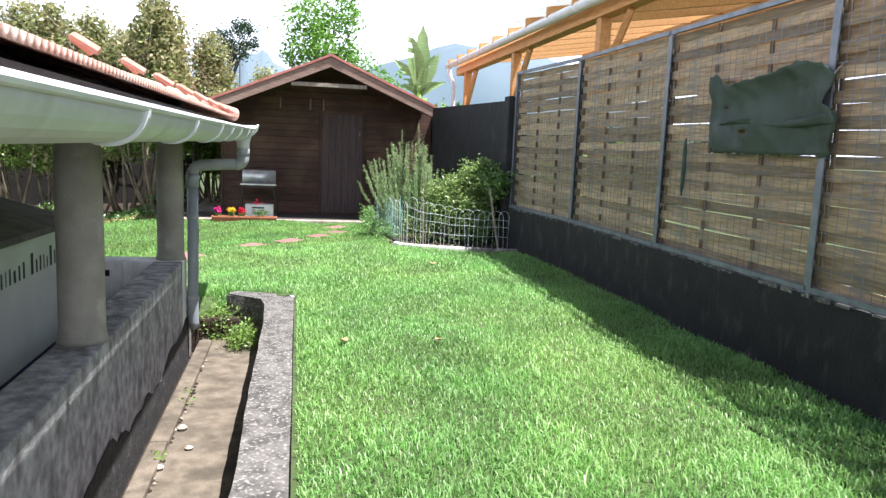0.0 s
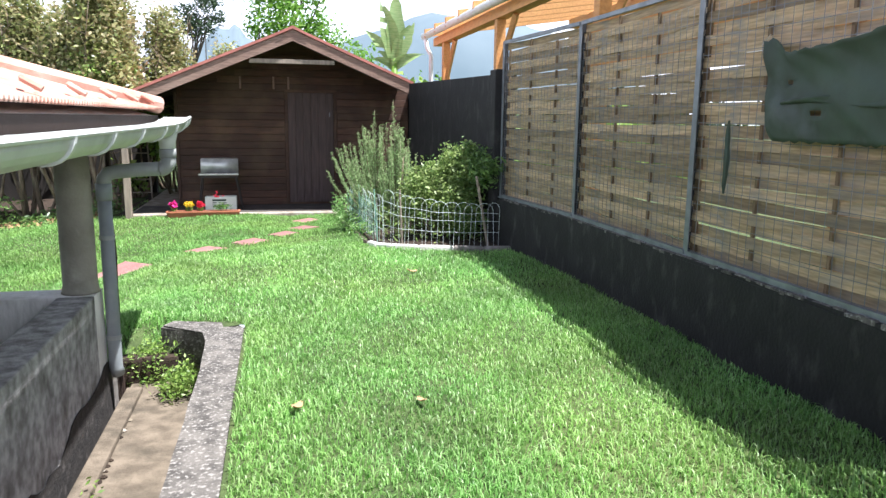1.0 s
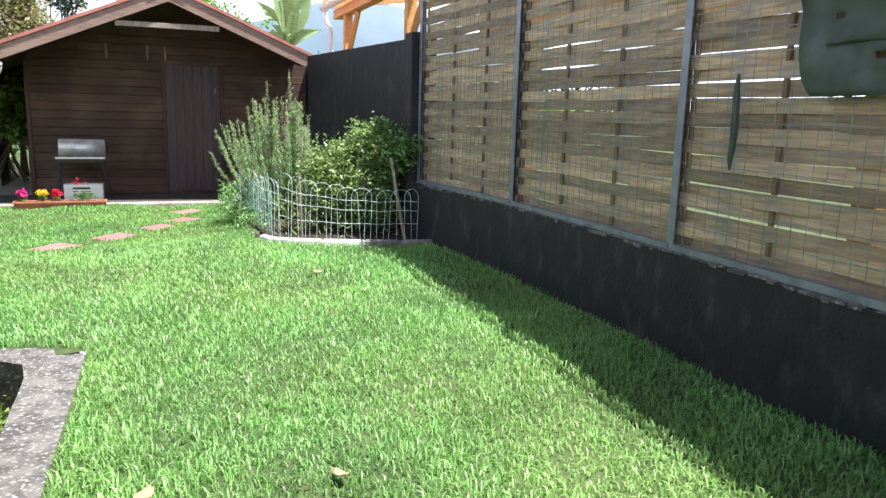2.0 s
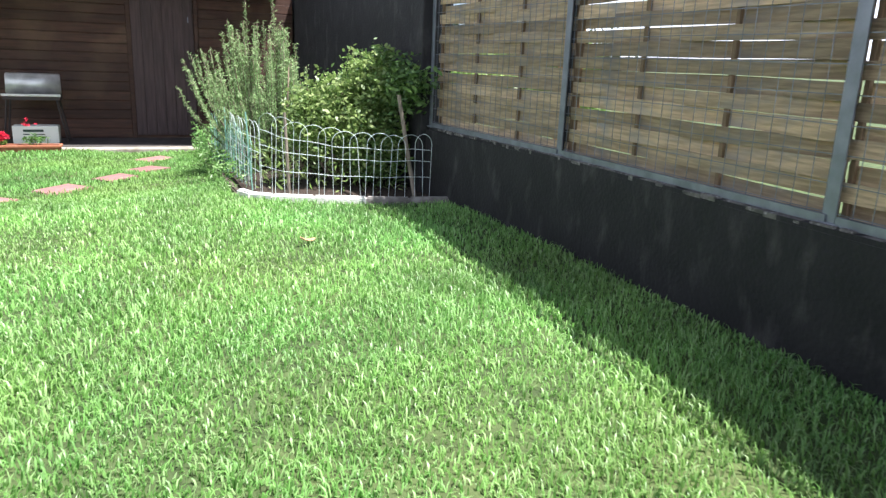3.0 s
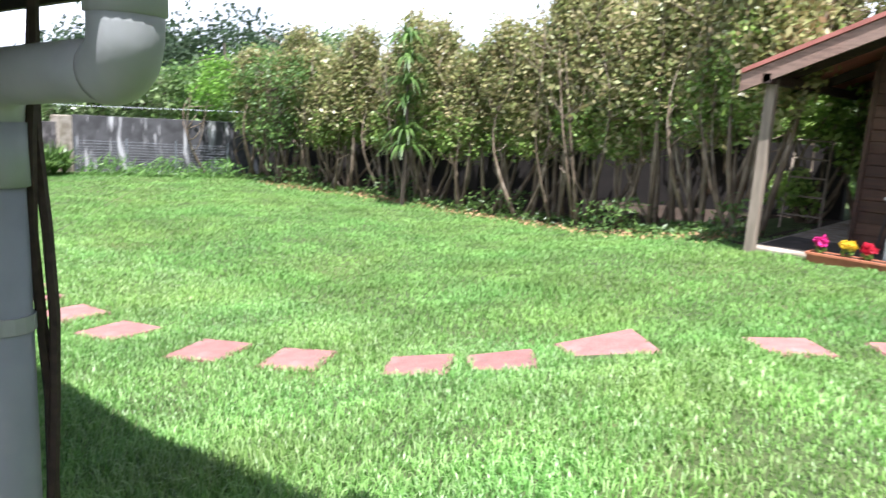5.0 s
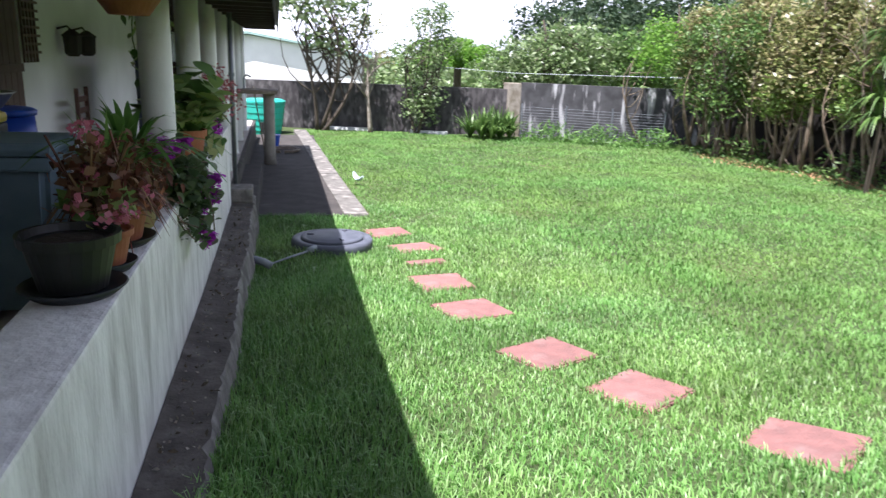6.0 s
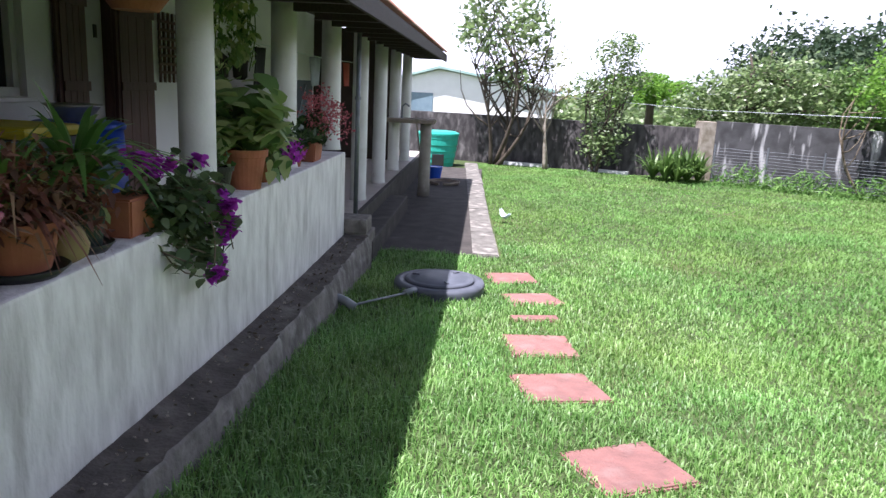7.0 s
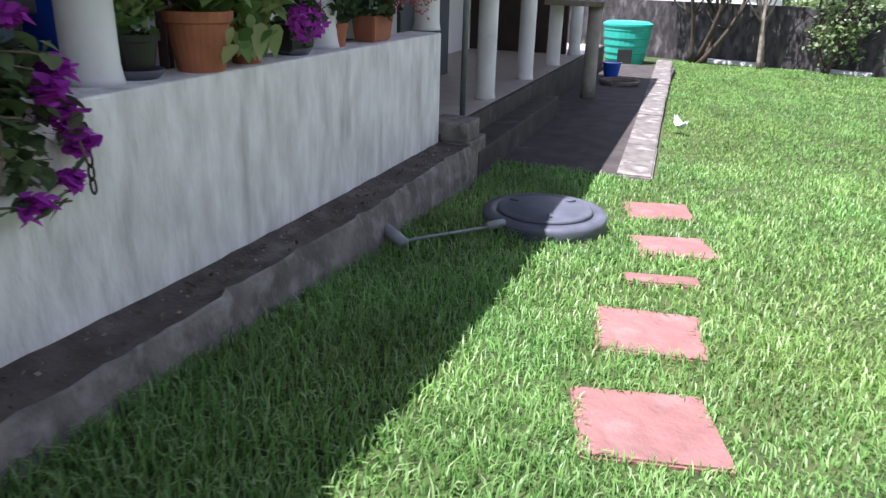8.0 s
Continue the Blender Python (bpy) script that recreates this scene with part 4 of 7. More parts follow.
M_DRY = mat("dry leaf", (0.45, 0.30, 0.16), (0.34, 0.2, 0.1), 0.85, 9, 0.3)
M_ROPEWHITE = mat("white wire coating", (0.78, 0.84, 0.84), (0.62, 0.72, 0.70), 0.5, 9, 0.0)
M_GREENWIRE = mat("green wire coating", (0.26, 0.46, 0.38), (0.16, 0.32, 0.26), 0.5, 9, 0.0)
M_GLASS = mat("dark window glass", (0.015, 0.02, 0.03), None, 0.08, 3, 0.0, spec=0.6)
M_ORANGE = mat("new orange timber", (0.62, 0.33, 0.12), (0.5, 0.25, 0.09), 0.7, 6, 0.25, 60, stretch=(5, 0.8, 5))
M_ROSEMARY = leafy("rosemary needles", [(0.14, 0.25, 0.09), (0.26, 0.40, 0.15), (0.42, 0.54, 0.27), (0.19, 0.31, 0.11)], 0.6, 0.25, 0.25)
M_BUSH = leafy("light green bush leaves", [(0.08, 0.15, 0.035), (0.18, 0.27, 0.07), (0.33, 0.41, 0.15), (0.12, 0.20, 0.05)], 0.4, 0.35, 0.45)
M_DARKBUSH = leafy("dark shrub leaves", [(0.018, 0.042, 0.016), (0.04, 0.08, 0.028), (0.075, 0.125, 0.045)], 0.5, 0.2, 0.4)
M_BROAD = leafy("broad pot leaves", [(0.08, 0.17, 0.05), (0.16, 0.28, 0.08), (0.28, 0.40, 0.13), (0.50, 0.55, 0.24), (0.14, 0.26, 0.08)], 0.4, 0.35, 0.45)
M_STRAP = leafy("strap leaves", [(0.07, 0.17, 0.035), (0.13, 0.27, 0.06), (0.21, 0.36, 0.10)], 0.4, 0.3, 0.45)
M_MAROON = leafy("red-brown dry leaves", [(0.14, 0.045, 0.035), (0.22, 0.09, 0.06), (0.32, 0.19, 0.11), (0.10, 0.06, 0.04), (0.17, 0.07, 0.05)], 0.6, 0.25, 0.3)
M_PINK = leafy("pink petals", [(0.62, 0.18, 0.28), (0.74, 0.30, 0.40), (0.52, 0.12, 0.20)], 0.6, 0.35, 0.2)
M_CORAL = leafy("coral pink sprays", [(0.50, 0.12, 0.15), (0.62, 0.22, 0.24), (0.40, 0.09, 0.12)], 0.6, 0.3, 0.2)
M_BOUGAIN = leafy("grey-green round leaves", [(0.06, 0.10, 0.045), (0.11, 0.17, 0.07), (0.18, 0.24, 0.11), (0.08, 0.12, 0.06)], 0.45, 0.3, 0.4)
M_PURPLE = leafy("purple petals", [(0.50, 0.05, 0.54), (0.62, 0.10, 0.66), (0.38, 0.03, 0.42)], 0.6, 0.4, 0.2)
M_FLOWERY = leafy("yellow petals", [(0.75, 0.5, 0.03), (0.8, 0.6, 0.05)], 0.6, 0.3, 0.2)
M_FLOWERR = leafy("red petals", [(0.6, 0.02, 0.05), (0.7, 0.05, 0.1)], 0.6, 0.3, 0.2)
M_FLOWERM = leafy("magenta petals", [(0.6, 0.02, 0.2), (0.7, 0.05, 0.3)], 0.6, 0.3, 0.2)

M_WHITEKERB = mat("worn white kerb paint", (0.80, 0.78, 0.73), (0.62, 0.60, 0.55), 0.8, 9, 0.5, 50, c3=(0.22, 0.2, 0.15), scale3=7, edge3=(0.6, 0.75))
M_PATHEDGE = mat("worn path edge concrete", (0.20, 0.19, 0.172), (0.11, 0.103, 0.092), 0.9, 8, 0.6, 60, c3=(0.38, 0.35, 0.32), scale3=6, edge3=(0.55, 0.75))
ob = part("path", boxed((-16.2, 6.22, -0.9), (-8.02, 7.60, -0.615), 0.01), M_APRON)
tagged(ob, "dark worn concrete path along the house", "path", kind="structure")
rng = np.random.default_rng(3)
x = -8.02
while x > -16:
    w = rng.uniform(1.1, 2.1)
    o = 0.04 * (x + 8)
    bm = bmesh.new()
    o2, jut = o - 0.04 * w, rng.uniform(-0.03, 0.02)
    prism(bm, [(x - w, 7.565 + o2), (x - 0.006, 7.565 + o), (x - 0.006, 7.87 + o + jut), (x - w, 7.87 + o2 + jut)], -0.8, -0.607 + rng.uniform(-0.004, 0.004))
    bmesh.ops.bevel(bm, geom=bm.edges[:], offset=0.012, segments=2, affect="EDGES")
    ob = part("kerb", bm, M_PATHEDGE, at=(x - w / 2, 7.7 + o, -0.7))
    tagged(ob, "pale worn concrete kerb slab", "kerb", kind="structure")
    x -= w
ob = part("step", boxed((-10.45, 6.33, -0.9), (-7.42, 6.63, -0.405), 0.02), M_APRON)
tagged(ob, "low dark concrete step below the veranda", "step", kind="structure")
ob = part("step", boxed((-7.62, 6.40, -0.8), (-7.21, 6.62, -0.30), 0.02), M_PLINTH)
tagged(ob, "worn concrete block at the plinth's end", "step", kind="structure")
ob = part("step", boxed((-7.50, 6.30, -0.30), (-7.20, 6.60, -0.16), 0.015), M_PLINTH)
tagged(ob, "small concrete step block", "step", kind="structure")
ob = part("veranda_edge", boxed((-15.5, 6.342, -0.9), (-7.17, 6.40, -0.252), 0.008), M_APRON)
tagged(ob, "concrete edge of the veranda floor", "edge", kind="structure")
pole = thing("standpipe", (-7.62, 6.42, -0.16), "thin grey metal pipe standing at the veranda's edge", "pipe")
part("pipe", tubed([(-7.62, 6.42, -0.30), (-7.62, 6.42, 1.70)], 0.022, 10), M_STEEL, pole, smooth=True)
part("bracket", lathed((-7.62, 6.42, 0.9), [(0.03, 0), (0.03, 0.03)], 10), M_STEEL, pole)

# crumbling joint along the trench ledge
rng = np.random.default_rng(19)
LEDGE = -0.655
ledge = thing("mortar_crumbs", (-0.66, 3.0, -0.46), "crumbled mortar along the trench ledge", "rubble", kind="stuff")
for k in range(60):
    yy, s_ = rng.uniform(1.5, 6.2), rng.uniform(0.008, 0.022)
    ob = part("crumb", lathed((LEDGE + 0.02 + rng.uniform(-0.012, 0.012), yy, -0.332), [(s_ * 0.8, 0), (s_, s_ * 0.5), (s_ * 0.4, s_)], 5), M_EARTH if k % 3 else M_KERB, ledge)

# stepping stones
STONES = [(-7.24, 7.96, 13, 0.43), (-6.38, 8.09, 14, 0.42), (-5.11, 8.06, 8, 0.44), (-4.38, 8.11, 14, 0.44), (-3.45, 8.29, 21, 0.42),
          (-2.80, 8.51, 28, 0.38), (-2.13, 8.86, 35, 0.40), (-1.74, 9.16, 41, 0.39), (-1.36, 9.66, 49, 0.50), (-0.55, 10.24, 40, 0.40),
          (-0.02, 10.72, 38, 0.36), (0.40, 11.19, 38, 0.31), (0.67, 11.83, 37, 0.36), (0.77, 12.82, 34, 0.35)]
rng = np.random.default_rng(17)
for sx, sy, turn, size in STONES + [(-5.76, 8.07, 12, 0.36)]:
    dx = (ground_z(sx + 0.15, sy) - ground_z(sx - 0.15, sy)) / 0.3
    dy = (ground_z(sx, sy + 0.15) - ground_z(sx, sy - 0.15)) / 0.3
    half = size / 2
    thin = 0.38 if sx == -5.76 else 1.0
    bm = bmesh.new()
    box(bm, (-half * thin, -half, -0.05), (half * thin, half, 0.012))
    for v in bm.verts:
        v.co.x += rng.uniform(-0.012, 0.012)
        v.co.y += rng.uniform(-0.012, 0.012)
    bmesh.ops.bevel(bm, geom=bm.edges[:], offset=0.008, segments=2, affect="EDGES")
    ob = part("stepping_stone", bm, M_STONE)
    ob.location = (sx, sy, ground_z(sx, sy) + 0.006)
    ob.rotation_euler = (math.atan(dy), -math.atan(dx), radians(turn))
    tagged(ob, "square red concrete stepping stone in the lawn", "stepping stone", "stepping stones")

# septic tank cover and pipe
cz = ground_z(-6.5, 7.33) + 0.035
cover = thing("tank_cover", (-6.5, 7.33, cz), "round grey plastic septic tank cover in the grass", "tank cover")
part("base_ring", lathed((-6.5, 7.33, cz - 0.1), [(0.36, 0), (0.375, 0.15), (0.365, 0.175), (0.30, 0.18), (0.295, 0.17), (0.27, 0.17)], 40), M_LID, cover, smooth=True)
part("lid", lathed((-6.5, 7.33, cz + 0.07), [(0.285, 0), (0.285, 0.02), (0.27, 0.028), (0.25, 0.022), (0.23, 0.03), (0.08, 0.038), (0.001, 0.038)], 40), M_LID, cover, "slightly domed lid", True)
for a in (20, 140, 260):
    part("handle", boxed((-6.5 + 0.2 * math.cos(radians(a)) - 0.03, 7.33 + 0.2 * math.sin(radians(a)) - 0.012, cz + 0.098), (-6.5 + 0.2 * math.cos(radians(a)) + 0.03, 7.33 + 0.2 * math.sin(radians(a)) + 0.012, cz + 0.112), 0.004, a), M_LID, cover)
drain = thing("drain_pipe", (-5.6, 6.62, -0.5), "grey plastic drain pipe half buried in the grass", "pipe")
part("elbow", tubed([(-5.72, 6.60, -0.46), (-5.68, 6.66, -0.455), (-5.62, 6.73, -0.46), (-5.60, 6.79, -0.49)], 0.032, 12), M_PIPE, drain, smooth=True)
part("pipe", tubed([(-5.60, 6.77, -0.475), (-5.85, 6.92, -0.495), (-6.12, 7.12, -0.505)], 0.009, 10), M_PIPE, drain, smooth=True)
part("collar", tubed([(-6.08, 7.09, -0.50), (-6.18, 7.16, -0.50)], 0.026, 12), M_PIPE, drain, smooth=True)

# crumbs and dead leaves on the plinth
rng = np.random.default_rng(77)
n = 420
px_ = rng.uniform(-7.1, -1.6, n)
p = np.column_stack([px_, PY + 0.012 + 0.17 * rng.uniform(0, 1, n) ** 1.7, [ledge_z(v) + 0.006 for v in px_]])
ob = link("plinth_crumbs", leaf_mesh("plinth_crumbs", p, 0.013, rng, 0.0, 0.7, 0.8), M_KERB)
tagged(ob, "pale flakes of fallen whitewash on the plinth", "crumbs", kind="stuff")
n = 170
px_ = rng.uniform(-7.1, -1.6, n)
p = np.column_stack([px_, PY + 0.02 + 0.18 * rng.uniform(0, 1, n), [ledge_z(v) + 0.008 for v in px_]])
ob = link("plinth_leaves", leaf_mesh("plinth_leaves", p, 0.026, rng, 0.0, 0.45, 0.6), M_TRENCH)
tagged(ob, "small dead leaves on the plinth", "leaves", kind="stuff")

# litter on the lawn
def flat_scrap(name, at, size, m, label, category, turn=0, curl=0.3):
    r = np.random.default_rng(int(abs(at[0]) * 977 + abs(at[1]) * 131))
    bm = bmesh.new()
    g = [[bm.verts.new((size * (i / 4 - 0.5), size * 0.55 * (j / 2 - 0.5) * (1 - abs(i / 2 - 1) ** 2 * 0.75), size * curl * (abs(i / 2 - 1) ** 2 * 0.5 + abs(j - 1) * 0.25) + r.uniform(0, 0.004))) for j in range(3)] for i in range(5)]
    for a, b in zip(g, g[1:]):
        for j in range(2):
            bm.faces.new((a[j], a[j + 1], b[j + 1], b[j]))
    ob = part(name, bm, m, smooth=True)
    ob.location = (at[0], at[1], ground_z(*at[:2]) + at[2])
    ob.rotation_euler = (0.1, 0.15, radians(turn))
    ob.modifiers.new("thick", "SOLIDIFY").thickness = 0.002
    return tagged(ob, label, category)


flat_scrap("dry_leaf", (0.39, 4.85, 0.035), 0.10, M_DRY, "curled pale brown dead leaf on the grass", "leaf", 60)
flat_scrap("dry_leaf", (1.54, 7.85, 0.03), 0.10, M_DRY, "curled brown dead leaf on the grass", "leaf", 15)
flat_scrap("dry_leaf", (1.02, 4.75, 0.03), 0.08, M_DRY, "small brown dead leaf on the grass", "leaf", 110)
flat_scrap("paper_scrap", (-10.17, 7.95, 0.06), 0.2, M_PAPER, "crumpled white paper scrap on the lawn", "paper", 40, 0.8)
for (sx, sy, s) in ((-0.60, 4.55, 0.035), (-0.52, 4.25, 0.026), (-0.64, 4.0, 0.03)):
    ob = part("stone_chip", lathed((0, 0, 0), [(s * 0.6, 0), (s, s * 0.5), (s * 0.5, s * 0.9)], 6), M_KERB)
    ob.location, ob.rotation_euler = (sx, sy, -0.33), (0, 0, sx * 40)
    tagged(ob, "pale stone chip on the trench floor", "stone", "stone chips")

# ---- planted bed with its wire edging ----
rng = np.random.default_rng(31)
KERBLINE = [(2.86, 8.86), (2.55, 8.93), (2.23, 9.02), (1.85, 9.12), (1.56, 9.24), (1.42, 9.36), (1.36, 9.58), (1.34, 10.3), (1.32, 11.0), (1.30, 11.8), (1.29, 12.6), (1.28, 13.6)]
bed = thing("bed_edging", (1.6, 9.8, 0.12), "low white-painted concrete edging round the planted bed", "edging", kind="structure")
for (ax, ay), (bx, by) in zip(KERBLINE, KERBLINE[1:]):
    d = Vector((bx - ax, by - ay, 0))
    za, zb = ground_z(ax, ay), ground_z(bx, by)
    bm = bmesh.new()
    n = Vector((-d.y, d.x, 0)).normalized() * 0.035
    q = []
    for p, z in ((Vector((ax, ay, 0)), za), (Vector((bx, by, 0)), zb)):
        q.append([bm.verts.new(p + n * s + Vector((0, 0, z + h))) for s, h in ((-1, -0.06), (1, -0.06), (0.9, 0.055), (-0.9, 0.055))])
    for i in range(4):
        bm.faces.new((q[0][i], q[0][(i + 1) % 4], q[1][(i + 1) % 4], q[1][i]))
    bm.faces.new(q[0])
    bm.faces.new(q[1])
    bmesh.ops.recalc_face_normals(bm, faces=bm.faces)
    bmesh.ops.bevel(bm, geom=[e for e in bm.edges if e.verts[0].co.z > za and e.verts[1].co.z > za], offset=0.012, segments=2, affect="EDGES")
    if by > 9.7:
        bmesh.ops.translate(bm, verts=bm.verts[:], vec=(0, 0, -0.03))
    part("edging_stone", bm, M_TRENCH if by > 9.7 else M_WHITEKERB if ax < 2.3 else M_PLINTH, bed)
bm = bmesh.new()
prism(bm, [(2.82, 8.90), (2.55, 8.96), (2.23, 9.05), (1.85, 9.15), (1.58, 9.27), (1.45, 9.38), (1.39, 9.58), (1.38, 11.0), (1.34, 13.5), (2.50, 13.4), (2.77, 9.5)], -0.3, 0.16)
ob = part("bed_soil", bm, M_EARTH)
tagged(ob, "dark soil of the planted bed", "soil", kind="structure")


def along(line, s):
    for a, b in zip(line, line[1:]):
        a, b = Vector(a), Vector(b)
        if s <= (b - a).length:
            return a.lerp(b, s / (b - a).length)
        s -= (b - a).length
    return Vector(line[-1])


def wire_edging(line, z0, top, step, m, sag, label, r=0.0017):
    total = sum((Vector(b) - Vector(a)).length for a, b in zip(line, line[1:]))
    t = thing("wire_edging", (*line[0], z0), label, "wire fence")
    n = int(total / step)
    for k in range(n):
        s0, s1 = k * step, min(total, k * step + 1.55 * step)
        dz = sag(k / n)
        pts = []
        for i in range(13):
            a = math.pi * i / 12
            s = (s0 + s1) / 2 - math.cos(a) * (s1 - s0) / 2
            p = along(line, s)
            pts.append((p.x + 0.012 * math.sin(k * 2.1), p.y, z0 + top + dz - 0.085 + 0.085 * math.sin(a)))
        lo = along(line, s0), along(line, s1)
        pts = [(lo[0].x + rng.uniform(-0.02, 0.02), lo[0].y, z0 + 0.02)] + pts + [(lo[1].x + rng.uniform(-0.02, 0.02), lo[1].y, z0 + 0.02)]
        part("hoop", tubed(pts, r, 4), m, t)
    for f in (0.42, 0.70, 0.90):
        pts = []
        for i in range(2 * n + 1):
            p = along(line, total * i / (2 * n))
            pts.append((p.x, p.y, z0 + (top + sag(i / (2 * n)) - 0.07) * f))
        part("rail_wire", tubed(pts, r, 4), m, t)
    return t


FRONT = [(1.50, 9.48), (1.62, 9.30), (2.0, 9.18), (2.4, 9.10), (2.76, 9.06)]
wire_edging(FRONT, 0.14, 0.60, 0.125, M_ROPEWHITE, lambda u: 0.05 - 0.13 * math.sin(min(1, u * 1.35) * math.pi * 0.5) + 0.006 * math.sin(u * 23), "bent white-coated wire edging with arched hoops")
wire_edging([(1.50, 9.50), (1.43, 10.1), (1.40, 11.2), (1.36, 11.9)], 0.10, 0.56, 0.17, M_ROPEWHITE, lambda u: 0.05 * (1 - u), "white-coated wire edging along the bed's side")
wire_edging([(1.46, 9.62), (1.40, 10.2), (1.37, 11.2), (1.34, 12.0)], 0.08, 0.50, 0.15, M_GREENWIRE, lambda u: 0.06 * math.sin(u * 7), "green-coated wire edging behind the white one", 0.0022)
for (a, b, r, m, lab) in (((2.66, 9.10, 0.12), (2.50, 9.10, 0.96), 0.017, M_PALEWOOD, "leaning grey wooden stake"), ((1.70, 9.32, 0.1), (1.67, 9.33, 0.80), 0.014, M_PALEWOOD, "grey wooden stake at the bed's corner"),
                          ((1.46, 9.62, 0.1), (1.42, 9.64, 0.78), 0.007, M_GREENWIRE, "thin green stake"), ((1.36, 11.4, 0.05), (1.33, 11.4, 0.86), 0.007, M_GREENWIRE, "thin green stake"), ((1.38, 10.7, 0.05), (1.36, 10.7, 0.74), 0.007, M_GREENWIRE, "thin green stake")):
    ob = part("stake", tubed([a, b], [r, r * 0.85], 7), m, at=a)
    tagged(ob, lab + " in the planted bed", "stake", "stakes in the bed")


def leafed(name, at, stems, leafmesh, leafmat, label, category, bark=M_BARK, group=""):
    """A plant: a stem mesh and a leaf mesh under one thing."""
    t = thing(name, at, label, category, group)
    if stems:
        part("trunk" if category == "tree" else "branchwork", stems, bark, t, smooth=True)
    link("crown" if category == "tree" else "leaves", leafmesh, leafmat, t)
    return t


# upright rosemary
rng = np.random.default_rng(41)
bm, pts = bmesh.new(), []
for k in range(135):
    a, u = rng.uniform(0, 2 * math.pi), rng.uniform(0, 1) ** 0.7
    base = Vector((1.80 + 0.12 * math.cos(a), 11.0 + 0.12 * math.sin(a), 0.1))
    lean = u * rng.uniform(0.35, 0.80)
    h = rng.uniform(1.05, 1.74) * (1 - 0.45 * u)
    tip = base + Vector((math.cos(a) * lean * (1.05 if math.cos(a) < 0 else 0.5) - 0.04, math.sin(a) * lean, h))
    path = [base.lerp(tip, i / 6) + Vector((math.cos(a), math.sin(a), 0)) * 0.10 * u * math.sin(math.pi * i / 6) for i in range(7)]
    path[-1] += Vector((0, 0, 0.05))
    tube(bm, path, [0.008, 0.007, 0.006, 0.005, 0.004, 0.003, 0.002], 4)
    for i in range(7):
        for _ in range(44):
            v = rng.uniform(0.28, 1.0)
            j = min(5, int(v * 6))
            q = path[j].lerp(path[j + 1], v * 6 - j)
            pts.append(q + Vector(rng.normal(size=3)) * 0.011)
leafed("rosemary_bush", (1.7, 11.25, 0.1), bm, leaf_mesh("leaves", np.array(pts), 0.034, rng, -0.7, 0.17), M_ROSEMARY, "tall upright green rosemary bush", "bush")
# rounded light green shrub
rng = np.random.default_rng(43)
bm = bmesh.new()
for k in range(14):
    a = rng.uniform(0, 6.28)
    tube(bm, bent((2.3, 10.1, 0.1), (2.3 + 0.45 * math.cos(a), 10.1 + 0.4 * math.sin(a), rng.uniform(0.7, 1.15)), rng, 0.1), [0.018, 0.015, 0.012, 0.01, 0.008, 0.005], 5)
p = cloud(rng, [((2.24, 9.85, 0.76), (0.44, 0.36, 0.30)), ((2.50, 9.82, 1.00), (0.28, 0.28, 0.30)), ((1.98, 9.80, 0.66), (0.24, 0.28, 0.24)), ((2.4, 9.65, 0.55), (0.35, 0.22, 0.28))], 680, 16, 0.045, 0.5)
leafed("garden_shrub", (2.3, 10.1, 0.1), bm, leaf_mesh("leaves", p, 0.045, rng, 0.0, 0.55), M_BUSH, "rounded light green shrub in the bed", "bush")
rng = np.random.default_rng(44)
p = cloud(rng, [((2.58, 9.95, 1.05), (0.18, 0.35, 0.26)), ((2.70, 9.45, 0.98), (0.20, 0.22, 0.2)), ((2.72, 9.15, 1.08), (0.14, 0.16, 0.08)), ((2.5, 9.6, 0.45), (0.25, 0.2, 0.3)), ((2.62, 9.75, 1.10), (0.16, 0.25, 0.16)), ((2.4, 10.5, 0.7), (0.3, 0.3, 0.4))], 420, 14, 0.045, 0.4)
bm = bmesh.new()
for k in range(8):
    tube(bm, bent((2.6, 10.2, 0.1), (2.6 + rng.uniform(-0.3, 0.25), 10.0 + rng.uniform(-0.5, 0.7), rng.uniform(0.7, 1.1)), rng, 0.1), [0.016, 0.014, 0.012, 0.01, 0.008, 0.005], 5)
leafed("dark_shrub", (2.6, 10.2, 0.1), bm, leaf_mesh("leaves", p, 0.05, rng, 0.1, 0.45), M_TREE, "dark green shrub against the charcoal wall", "bush")
# low growth in the bed
rng = np.random.default_rng(45)
p = np.column_stack([rng.uniform(1.45, 2.8, 3200), rng.uniform(9.3, 12.6, 3200), rng.uniform(0, 1, 3200) ** 1.4 * 0.40 + 0.12])
p = p[(p[:, 1] > 9.62 - (p[:, 0] - 1.4) * 0.36) & (p[:, 0] < 2.75 - (p[:, 1] - 9.2) * 0.07)]
ob = link("bed_plants", leaf_mesh("bed_plants", p, 0.075, rng, -0.6, 0.2), M_BUSH)
tagged(ob, "low mixed green plants filling the bed", "plants", kind="stuff")
p = np.column_stack([rng.uniform(1.20, 1.46, 1900), rng.uniform(9.75, 13.5, 1900), rng.uniform(0, 1, 1900) ** 1.8 * 0.30 + 0.06])
ob = link("bed_weeds", leaf_mesh("bed_weeds", p, 0.05, rng, -0.4, 0.3), M_BLADE)
tagged(ob, "weeds along the bed's edging", "weeds", kind="stuff")
rng = np.random.default_rng(46)
p = cloud(rng, [((-0.38, 6.40, -0.24), (0.15, 0.25, 0.10)), ((-0.58, 6.80, -0.16), (0.24, 0.16, 0.12)), ((-0.62, 6.66, -0.26), (0.22, 0.06, 0.16)), ((-0.64, 5.0, -0.29), (0.03, 0.06, 0.03)), ((-0.64, 4.1, -0.29), (0.03, 0.05, 0.03))], 230, 11, 0.03, 0.2)
ob = link("trench_weeds", leaf_mesh("trench_weeds", p, 0.035, rng, -0.3, 0.4), M_HEDGELOW)
